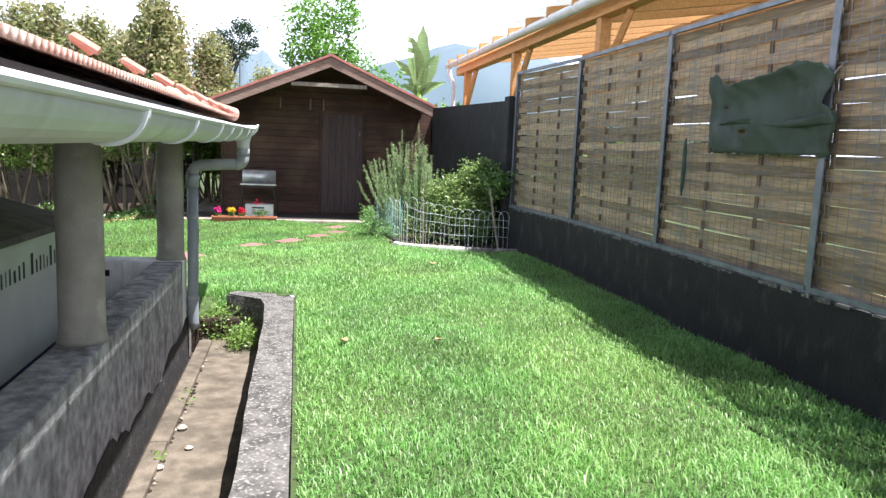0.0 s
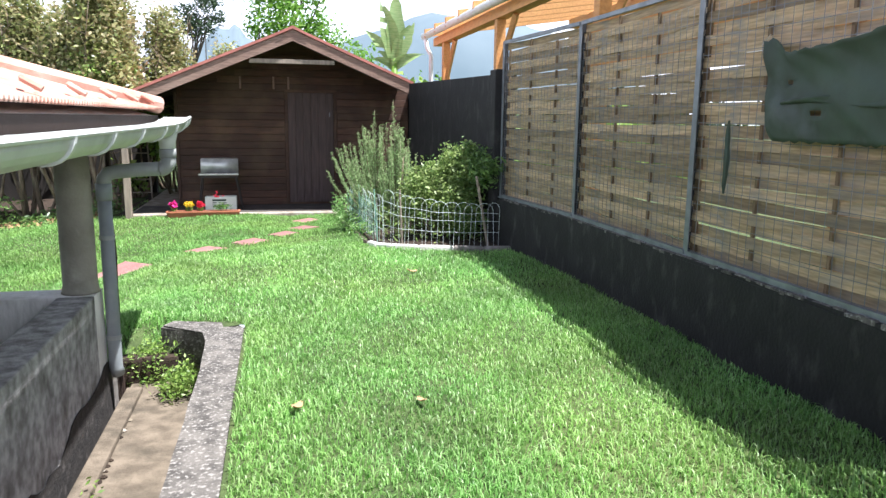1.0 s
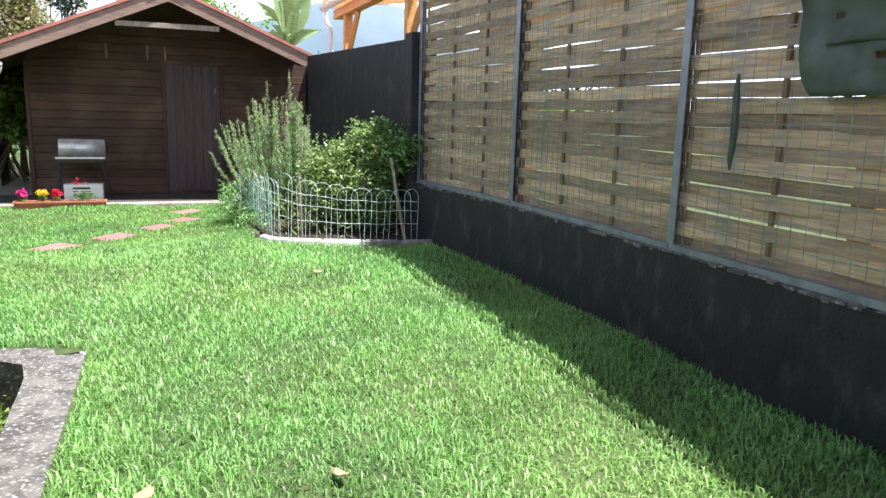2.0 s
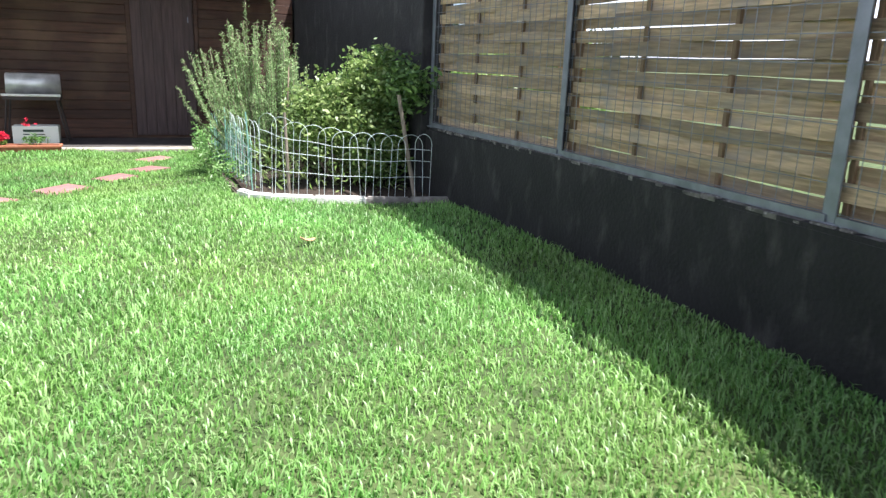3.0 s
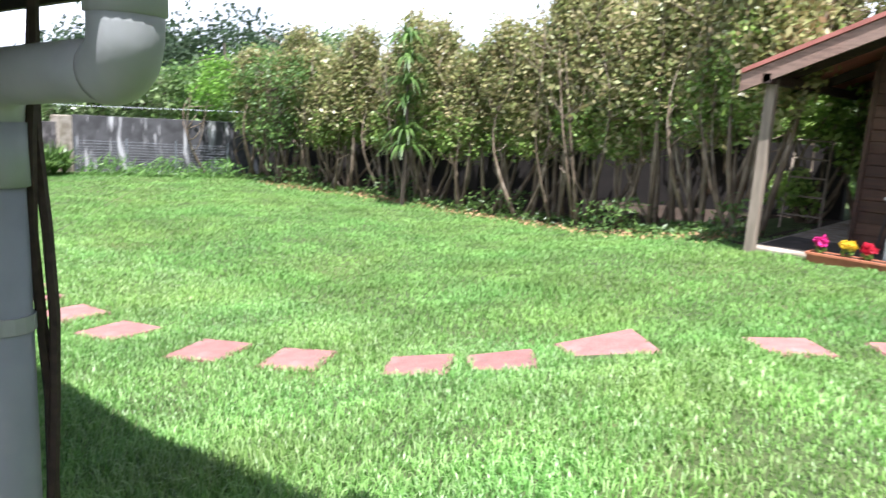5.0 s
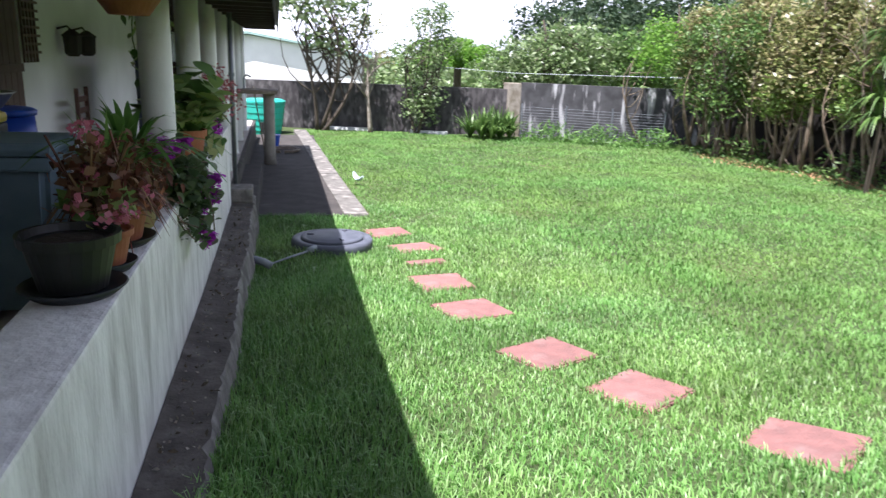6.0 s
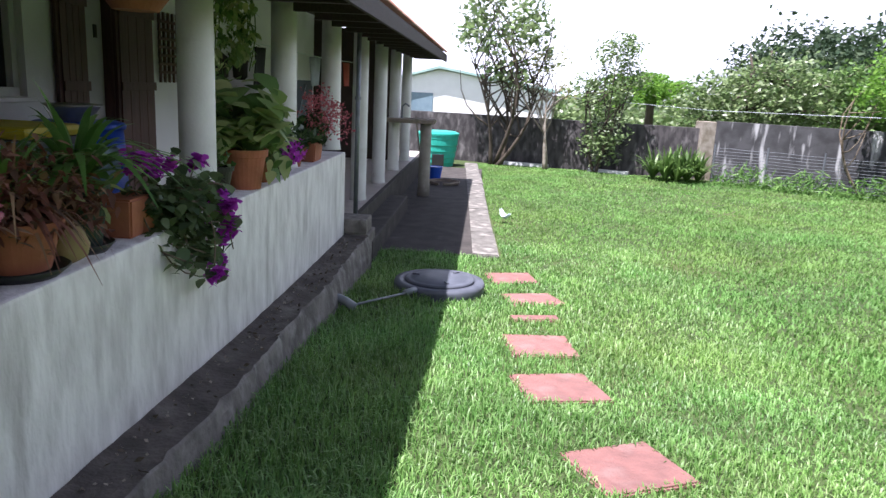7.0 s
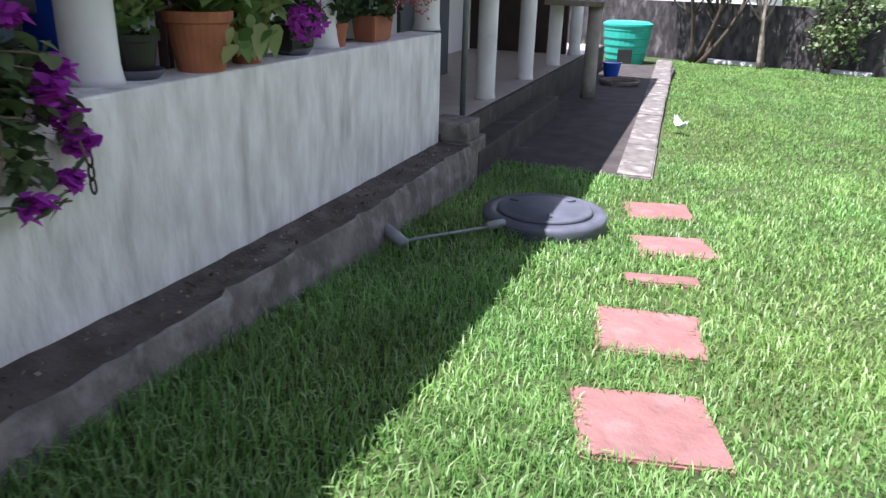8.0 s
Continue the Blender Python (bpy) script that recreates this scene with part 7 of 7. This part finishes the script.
tree("small_tree", (-17.7, 10.3, -0.74), 3.0, [((0, 0, 0.9), (0.5, 0.55, 0.75)), ((0, -0.1, 1.9), (0.6, 0.75, 0.45)), ((0.1, 0.2, 2.7), (0.45, 0.6, 0.45)), ((0, 0.7, 2.2), (0.4, 0.4, 0.3))],
     M_ORCHARD, M_BARKDARK, "dense dark green shrubby tree before the garden wall", 330, 11, 0.09, 0.08, 3, 0.04, 7, 0.3)
tree("small_tree", (-15.6, 15.2, -0.73), 3.0, [((0.1, 0, 2.0), (0.5, 0.6, 0.4)), ((0, 0.3, 2.6), (0.5, 0.5, 0.35))], M_LIME, M_BARK, "small tree with a pale leaning trunk and yellow-green leaves", 130, 9, 0.10, 0.1, 1, 0.035, 8, 0.3, lean=(0.1, -0.5))
tree("garden_tree", (-20.5, 14.6, -0.9), 4.6, [((0, -0.2, 1.9), (1.4, 1.5, 0.9)), ((0.2, 0.5, 2.5), (1.1, 1.2, 0.7)), ((0.3, -1.4, 1.7), (0.9, 0.8, 0.7)), ((0.4, 1.6, 2.0), (0.9, 1.0, 0.8))],
     M_ORCHARD, M_BARKDARK, "broad leafy tree beyond the garden wall", 620, 15, 0.13, 0.14, 2, 0.12, 9, 0.45)
tree("garden_tree", (-20.0, 18.6, -0.9), 5.2, [((0, 0, 2.2), (1.6, 1.8, 1.1)), ((0, 1.2, 3.0), (1.3, 1.5, 0.8)), ((0.3, -1.5, 2.3), (1.0, 1.1, 0.8))],
     M_TREE, M_BARKDARK, "dark leafy tree beyond the garden corner", 560, 15, 0.14, 0.14, 2, 0.12, 10, 0.45)
tree("garden_tree", (-16.8, 19.5, -0.9), 5.0, [((0, 0, 2.5), (1.4, 1.4, 1.3)), ((0.5, 0.3, 3.5), (1.2, 1.2, 0.8)), ((1.6, 0, 2.7), (1.0, 1.0, 1.0))],
     M_ORCHARD, M_BARKDARK, "light green leafy tree beyond the garden corner", 480, 15, 0.13, 0.14, 2, 0.12, 11, 0.45)
tree("garden_tree", (-12.5, 20.5, -0.9), 4.9, [((0, 0, 2.7), (1.6, 1.4, 1.2)), ((-1.4, 0.2, 3.0), (1.2, 1.2, 0.9)), ((1.5, 0, 3.0), (1.1, 1.1, 0.9))], M_TREE, M_BARKDARK, "green tree behind the hedge", 420, 15, 0.13, 0.14, 2, 0.1, 12, 0.45)
tree("shrub_tree", (-13.6, 15.9, -0.72), 3.4, [((0, 0, 1.5), (0.9, 0.7, 0.9)), ((-0.6, 0, 2.5), (0.8, 0.7, 0.6)), ((0.6, 0, 2.4), (0.8, 0.7, 0.6)), ((-1.3, 0, 1.9), (0.7, 0.6, 0.8))], M_TREE, M_BARKDARK, "dark glossy-leaved shrub tree at the garden's corner", 420, 13, 0.085, 0.09, 3, 0.05, 13, 0.35)
tree("bright_tree", (0.9, 26, -0.3), 6.6, [((0, 0, 5.0), (1.3, 1.2, 1.0)), ((-0.5, 0, 5.9), (0.9, 0.9, 0.7)), ((0.6, 0, 6.2), (0.8, 0.8, 0.7)), ((1.0, 0, 4.6), (0.8, 0.8, 0.6)), ((-1.0, 0, 4.9), (0.5, 0.6, 0.5))],
     M_LIME, M_BARKDARK, "bright green broadleaf tree behind the shed", 330, 13, 0.15, 0.14, 1, 0.12, 14, 0.35)
tree("dark_conifer", (-3.3, 40, -0.3), 8.0, [((0, 0, 6.3), (1.0, 1.0, 0.7)), ((0.5, 0, 7.4), (0.7, 0.7, 0.4)), ((-0.5, 0, 6.9), (0.6, 0.6, 0.4)), ((0.9, 0, 6.6), (0.5, 0.5, 0.3))],
     M_FOREST, M_BARKDARK, "dark open-crowned tree far behind the hedge", 170, 14, 0.16, 0.16, 1, 0.15, 15, 0.3)
tree("young_tree", (2.9, 26.5, -0.3), 4.8, [((0, 0, 3.9), (0.9, 0.8, 0.7)), ((0.7, 0, 3.2), (0.8, 0.8, 0.7)), ((2.2, -2, 2.7), (0.9, 0.9, 0.6))], M_LIME, M_BARKDARK, "light green young tree behind the wall", 160, 12, 0.12, 0.12, 1, 0.06, 16, 0.3)

# lilies at the wall, tree fern, banana plant
r = np.random.default_rng(95)
t = thing("lily_clump", (-16.9, 11.8, -0.74), "clump of dark green strap-leaved lilies at the wall's foot", "plant")
for dx, dy in ((0, 0), (0.25, 0.22), (-0.2, 0.35), (0.2, -0.22), (-0.1, -0.42), (0.1, 0.5), (0.3, 0.0)):
    link("leaves", strap_mesh("leaves", (-16.9 + dx, 11.8 + dy, -0.74), 44, 0.95, 0.06, r, 0.6, 0.8), M_TREE, t)
t = thing("tree_fern", (-23.2, 12.5, -1.0), "bright green tree fern with spreading fronds beyond the wall", "tree fern")
part("trunk", tubed([(-23.2, 12.5, -1.0), (-23.2, 12.5, 0.9)], [0.16, 0.12], 8), M_BARKDARK, t)
p = []
for k in range(22):
    a = 2 * math.pi * k / 22 + r.uniform(-0.1, 0.1)
    L, lift = r.uniform(1.5, 2.1), r.uniform(0.5, 1.1)
    for i in range(80):
        u = (i // 2) / 39
        b = Vector((-23.2 + L * u * math.cos(a), 12.5 + L * u * math.sin(a), 0.85 + lift * math.sin(u * 2.5) - 0.55 * u * u))
        s = Vector((-math.sin(a), math.cos(a), 0)) * (0.30 * math.sin(math.pi * min(0.95, u + 0.08))) * (1 if i % 2 else -1)
        for w in (0.3, 0.65, 1.0):
            p.append(b + s * w - Vector((0, 0, 0.06 * w)))
link("fronds", leaf_mesh("fronds", np.array(p), 0.14, r, 0.1, 0.4), M_LIME, t)
M_BANANA = mat("pale banana leaf", (0.22, 0.34, 0.12), (0.34, 0.44, 0.20), 0.45, 5, 0.2, 30, trans=0.4, stretch=(1, 1, 9))
t = thing("banana_plant", (3.2, 19.0, 0), "banana plant with tall torn leaves behind the shed", "banana plant")
part("stem", tubed([(3.2, 19, -0.1), (3.2, 19, 1.5), (3.15, 19, 3.0)], [0.14, 0.12, 0.07], 10), M_LIME, t, smooth=True)
for (dx, dz, L, w) in ((-0.62, 1.25, 1.5, 0.24), (-0.30, 1.75, 1.8, 0.28), (0.05, 1.85, 1.9, 0.30), (0.42, 1.35, 1.6, 0.28), (0.66, 0.75, 1.3, 0.26), (-0.55, 0.6, 1.2, 0.24), (0.2, 1.0, 1.2, 0.22)):
    bm = bmesh.new()
    rows = []
    for i in range(13):
        u = i / 12
        c = Vector((3.15 + dx * u * (0.6 + 0.5 * u), 19 + 0.15 * math.sin(dx * 9) * u, 2.7 + dz * u - 0.25 * u * u * abs(dx) * 2))
        hw = w * math.sin(math.pi * min(0.98, 0.05 + 0.93 * u)) * r.uniform(0.8, 1.05)
        rows.append([bm.verts.new(c + Vector((s * hw * 0.8, -abs(s) * hw * 0.5, 0.12 * abs(s) * hw - 0.2 * s * hw * dx))) for s in (-1, 0, 1)])
    for a, b in zip(rows, rows[1:]):
        for j in range(2):
            if r.uniform() > 0.13:
                bm.faces.new((a[j], a[j + 1], b[j + 1], b[j]))
    part("leaf", bm, M_BANANA, t, smooth=True)

# ---- neighbours ----
nb = thing("neighbour_house", (-31, 7, -1.0), "low white neighbouring house with green trim beyond the wall", "house")
part("wall", boxed((-34, 3.6, -1.2), (-28, 10.0, 1.05)), M_HOUSE, nb)
bm = bmesh.new()
q = [(3.6, 1.05), (10.0, 1.05), (5.8, 1.66)]
f = [bm.verts.new((-28, y, z)) for y, z in q]
g = [bm.verts.new((-34, y, z)) for y, z in q]
bm.faces.new(f)
bm.faces.new(g)
for i in range(3):
    bm.faces.new((f[i], f[(i + 1) % 3], g[(i + 1) % 3], g[i]))
part("gable", bm, M_HOUSE, nb)
for (y0, z0, y1, z1) in ((3.3, 0.98, 5.8, 1.69), (5.8, 1.69, 10.3, 1.0)):
    bm = bmesh.new()
    f = [bm.verts.new((-27.7, y, z)) for y, z in ((y0, z0), (y1, z1), (y1, z1 + 0.09), (y0, z0 + 0.09))]
    g = [bm.verts.new((-34.2, y, z)) for y, z in ((y0, z0), (y1, z1), (y1, z1 + 0.09), (y0, z0 + 0.09))]
    bm.faces.new(f)
    bm.faces.new(g)
    for i in range(4):
        bm.faces.new((f[i], f[(i + 1) % 4], g[(i + 1) % 4], g[i]))
    part("roof", bm, mat("pale green roof", (0.35, 0.5, 0.46), (0.28, 0.42, 0.38), 0.6, 3, 0.1), nb)
for y0, w in ((4.5, 1.1),):
    wn_ = part("window", boxed((-27.995, y0, 0.05), (-27.97, y0 + w, 0.80)), M_BIN, nb)
    part("window_frame", boxed((-27.992, y0 - 0.06, -0.02), (-27.98, y0 + w + 0.06, 0.04)), M_DOORGREY, wn_)

carport = thing("neighbour_carport", (4.6, 12, 0.1), "open orange timber carport with a white gutter beyond the fence", "carport")
for yy in (15.8, 12.2, 8.6, 5.0):
    part("post", boxed((3.62, yy - 0.07, -0.1), (3.76, yy + 0.07, 3.08), 0.006), M_ORANGE, carport)
part("beam", boxed((3.60, 3.0, 3.08), (3.78, 16.6, 3.24), 0.006), M_ORANGE, carport)
part("beam", boxed((6.6, 3.0, 3.55), (6.78, 16.6, 3.75), 0.006), M_ORANGE, carport)
for k in range(15):
    yy = 3.2 + k * 0.95
    bm = bmesh.new()
    q = [(3.4, 3.25), (7.0, 3.78), (7.0, 3.94), (3.4, 3.41)]
    f = [bm.verts.new((x, yy, z)) for x, z in q]
    g = [bm.verts.new((x, yy + 0.08, z)) for x, z in q]
    bm.faces.new(f)
    bm.faces.new(g)
    for i in range(4):
        bm.faces.new((f[i], f[(i + 1) % 4], g[(i + 1) % 4], g[i]))
    part("rafter", bm, M_ORANGE, carport)
for yy in (15.8, 12.2, 8.6, 5.0):
    part("brace", tubed([(3.69, yy - 0.75, 3.06), (3.69, yy - 0.05, 2.35)], 0.05, 4), M_ORANGE, carport)
part("back_boards", boxed((6.62, 3.0, 2.55), (6.66, 16.6, 3.5)), M_ORANGE, carport)
part("gutter", tubed([(3.46, 3.0, 3.20), (3.46, 16.9, 3.30)], 0.065, 12), M_PVC, carport, "white pvc gutter pipe", True)
part("drain", tubed([(3.46, 16.75, 3.26), (3.5, 16.75, 3.05), (3.58, 16.72, 2.9), (3.58, 16.72, 0.0)], 0.045, 10), M_PVC, carport, "white drain pipe", True)
bm = bmesh.new()
f = [bm.verts.new(p) for p in ((3.4, 3.0, 3.425), (7.0, 3.0, 3.955), (7.0, 11.5, 3.955), (3.4, 11.5, 3.425))]
bm.faces.new(f)
ob = part("roof_sheet", bm, mat("milky plastic sheet", (0.75, 0.77, 0.76), (0.65, 0.67, 0.66), 0.5, 3, 0.05, trans=0.6), carport, "milky translucent roof sheet")
ob.modifiers.new("thick", "SOLIDIFY").thickness = 0.01

# ---- far woods and hills ----
r = np.random.default_rng(97)


def woods(name, x0, x1, y0, y1, zlo, zhi, n, size, m, label):
    p = np.column_stack([r.uniform(x0, x1, n), r.uniform(y0, y1, n), np.zeros(n)])
    ridge = zlo + (zhi - zlo) * (0.55 + 0.45 * np.sin(p[:, 0] * 0.21 + p[:, 1] * 0.17) * np.sin(p[:, 0] * 0.53 + 1.0 + p[:, 1] * 0.41)) * (0.8 + 0.2 * np.sin(p[:, 0] * 1.9 + p[:, 1] * 1.3))
    p[:, 2] = -1.0 + (ridge + 1.0) * r.uniform(0, 1, n) ** 0.6
    p = np.repeat(p, 5, axis=0) + r.normal(size=(5 * n, 3)) * size * 0.8
    ob = link(name, leaf_mesh(name, p, size, r, 0, 0.6), m)
    return tagged(ob, label, "woods", kind="stuff")


woods("far_woods", -75, -48, 30, 90, 4.0, 8.8, 15000, 0.42, M_FOREST, "dark far woods beyond the garden")
woods("far_woods", -60, 40, 55, 75, 2.0, 5.0, 12000, 0.45, M_FOREST, "dark far woods behind the shed")
woods("near_thicket", -34, -26, 10.5, 34, 0.0, 1.3, 5200, 0.26, M_ORCHARD, "green thicket beyond the garden wall")
woods("near_thicket", -30, -24, 17.5, 36, 1.2, 2.8, 5200, 0.34, M_TREE, "dark green thicket beyond the garden wall")
woods("near_thicket", -22, -3, 20.5, 24, 0.8, 2.6, 5000, 0.26, M_TREE, "green thicket behind the hedge")
woods("near_thicket", 3.3, 12, 20.0, 24, 0.8, 2.6, 2500, 0.26, M_HEDGELOW, "green thicket behind the wall")
# distance haze is mixed into the hills' blue-grey colour
M_HILL = mat("wooded hill with painted haze", (0.10, 0.14, 0.17), (0.14, 0.18, 0.21), 1.0, 0.02, 0.0)
for name, cx, cy, w, h in (("hill", -16, 300, 26, 37.5), ("hill", 90, 340, 110, 52), ("hill", -160, 330, 120, 34)):
    bm = bmesh.new()
    rows = []
    for i in range(25):
        row = []
        for j in range(9):
            u, v = i / 12 - 1, j / 4 - 1
            z = h * max(0, 1 - u * u) ** 1.1 * max(0, 1 - v * v) + 1.5 * math.sin(i * 1.7 + j) * (1 - u * u)
            row.append(bm.verts.new((cx + u * w, cy + v * 40, z - 2) if abs(cx) < 300 else (cx + v * 40, cy + u * w, z - 2)))
        rows.append(row)
    for a, b in zip(rows, rows[1:]):
        for j in range(8):
            bm.faces.new((a[j], a[j + 1], b[j + 1], b[j]))
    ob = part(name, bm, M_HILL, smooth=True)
    tagged(ob, "blue-green wooded hill on the horizon, its haze painted in", "hill", kind="structure")

# ---- grass ----


def blades(name, x0, x1, y0, y1, per, h, w, seed, m=M_BLADE):
    r = np.random.default_rng(seed)
    n = int((x1 - x0) * (y1 - y0) * per)
    x, y = r.uniform(x0, x1, n), r.uniform(y0, y1, n)
    rim = np.interp(y, [6.48, 6.66, 6.78, 6.87, 6.98], [0.085, 0.07, 0.01, -0.13, -0.49])
    keep = ~((x < rim) & (y < 6.98) & ~((x < -0.80) & (y > 6.56))) & (x < 2.94 - np.clip(y - 7.5, 0, 2) * 0.084)
    keep &= ~((x < -8.0) & (x > -16.3) & (y < 7.88 + 0.04 * (x + 8)))
    keep &= ~((x > 1.30) & (y > np.interp(x, [1.36, 1.42, 1.56, 2.23, 2.86], [9.58, 9.36, 9.24, 9.02, 8.86]) - 0.01))
    keep &= ~((x > -2.08) & (x < 2.4) & (y > 13.74))
    keep &= ~((np.abs((x + 5.85) * 0.6 + (y - 6.92) * 0.8) < 0.42) & (np.abs((y - 6.92) + (x + 5.85) * 0.72) < 0.03) & (r.uniform(0, 1, n) < 0.8))
    keep &= (x + 6.5) ** 2 + (y - 7.33) ** 2 > 0.37 ** 2
    keep &= ~((y > hedge_front(x)) & (x < -2.2))
    keep &= x > -18.9 + (y - 7.6) * 0.31
    keep &= r.uniform(0, 1, n) < 0.88 + 0.3 * np.sin(x * 13 + 2.2 * np.sin(y * 7)) * np.sin(y * 12 + 2.0 * np.sin(x * 6))
    for sx, sy, turn, size in STONES + [(-5.76, 8.07, 12, 0.36)]:
        c, s = math.cos(radians(turn)), math.sin(radians(turn))
        u, v = (x - sx) * c + (y - sy) * s, -(x - sx) * s + (y - sy) * c
        lim = size / 2 - 0.025
        keep &= ~((np.abs(u) < lim * (0.38 if sx == -5.76 else 1)) & (np.abs(v) < lim))
    tuft = 0.5 + 0.5 * np.sin(x * 3.1 + 2 * np.sin(y * 1.7)) * np.sin(y * 2.7 + 1.5 * np.sin(x * 2.3))
    long_ = np.exp(-((x + 5.2) ** 2 / 0.5 + (y - 10.2) ** 2 / 0.05)) + np.exp(-((x + 3.0) ** 2 / 0.5 + (y - 11.3) ** 2 / 0.06)) + np.clip((7.55 - y) / 0.35, 0, 1) * 0.75 * (x < -0.8) * (x > -8.0)
    x, y, tuft, long_ = x[keep], y[keep], tuft[keep], long_[keep]
    n = len(x)
    hh = h * (0.55 + 0.5 * tuft + 0.8 * long_) * r.uniform(0.6, 1.35, n)
    a = r.uniform(0, 2 * np.pi, n)
    lean = r.uniform(0.15, 0.95, n)
    d = np.column_stack([np.cos(a), np.sin(a), np.zeros(n)])
    t = a + r.uniform(0.9, 2.2, n)
    s = np.column_stack([np.cos(t), np.sin(t), np.zeros(n)]) * (w * r.uniform(0.7, 1.3, n) / 2)[:, None]
    b = np.column_stack([x, y, land(x, y) - 0.006])
    up = np.array([0, 0, 1.0])
    mid = b + d * (hh * lean * 0.35)[:, None] + up * (hh * 0.62)[:, None]
    tip = b + d * (hh * lean)[:, None] + up * (hh * (1.0 - 0.35 * lean))[:, None]
    v = np.empty((n, 5, 3))
    v[:, 0], v[:, 1], v[:, 2], v[:, 3], v[:, 4] = b - s, b + s, mid + s * 0.8, mid - s * 0.8, tip
    base = np.arange(n)[:, None] * 5
    loops = (base + np.array([0, 1, 2, 3, 3, 2, 4])).ravel()
    ob = link(name, mesh_from(name, v.reshape(-1, 3), np.tile([4, 3], n), loops), m)
    return tagged(ob, "short bright green lawn grass", "grass", kind="stuff")


blades("lawn_grass", 0.07, 2.95, 1.6, 7.0, 7000, 0.058, 0.0062, 201, M_BLADEDRY)
blades("lawn_grass", -0.4, 0.07, 6.4, 7.0, 6500, 0.055, 0.0068, 210)
blades("lawn_grass", -0.9, 2.95, 7.0, 10.2, 4200, 0.055, 0.0075, 202, M_BLADEDRY)
blades("lawn_grass", -5.4, -0.4, 6.5, 9.6, 6200, 0.060, 0.0065, 203)
blades("lawn_grass", -9.0, -5.4, 6.5, 9.6, 3400, 0.058, 0.0085, 204)
blades("lawn_grass", -5.4, 1.4, 9.6, 14.0, 2600, 0.056, 0.009, 205, M_BLADEFAR)
blades("lawn_grass", -12.0, -5.4, 9.6, 16.5, 1700, 0.058, 0.011, 206, M_BLADEFAR)
blades("lawn_grass", -5.4, -1.9, 14.0, 16.2, 800, 0.062, 0.014, 207, M_BLADEFAR)
blades("lawn_grass", -18.5, -9.0, 7.2, 9.6, 1700, 0.052, 0.011, 208, M_BLADEFAR)
blades("lawn_grass", -18.5, -12.0, 9.6, 16.5, 900, 0.056, 0.014, 209, M_BLADEFAR)
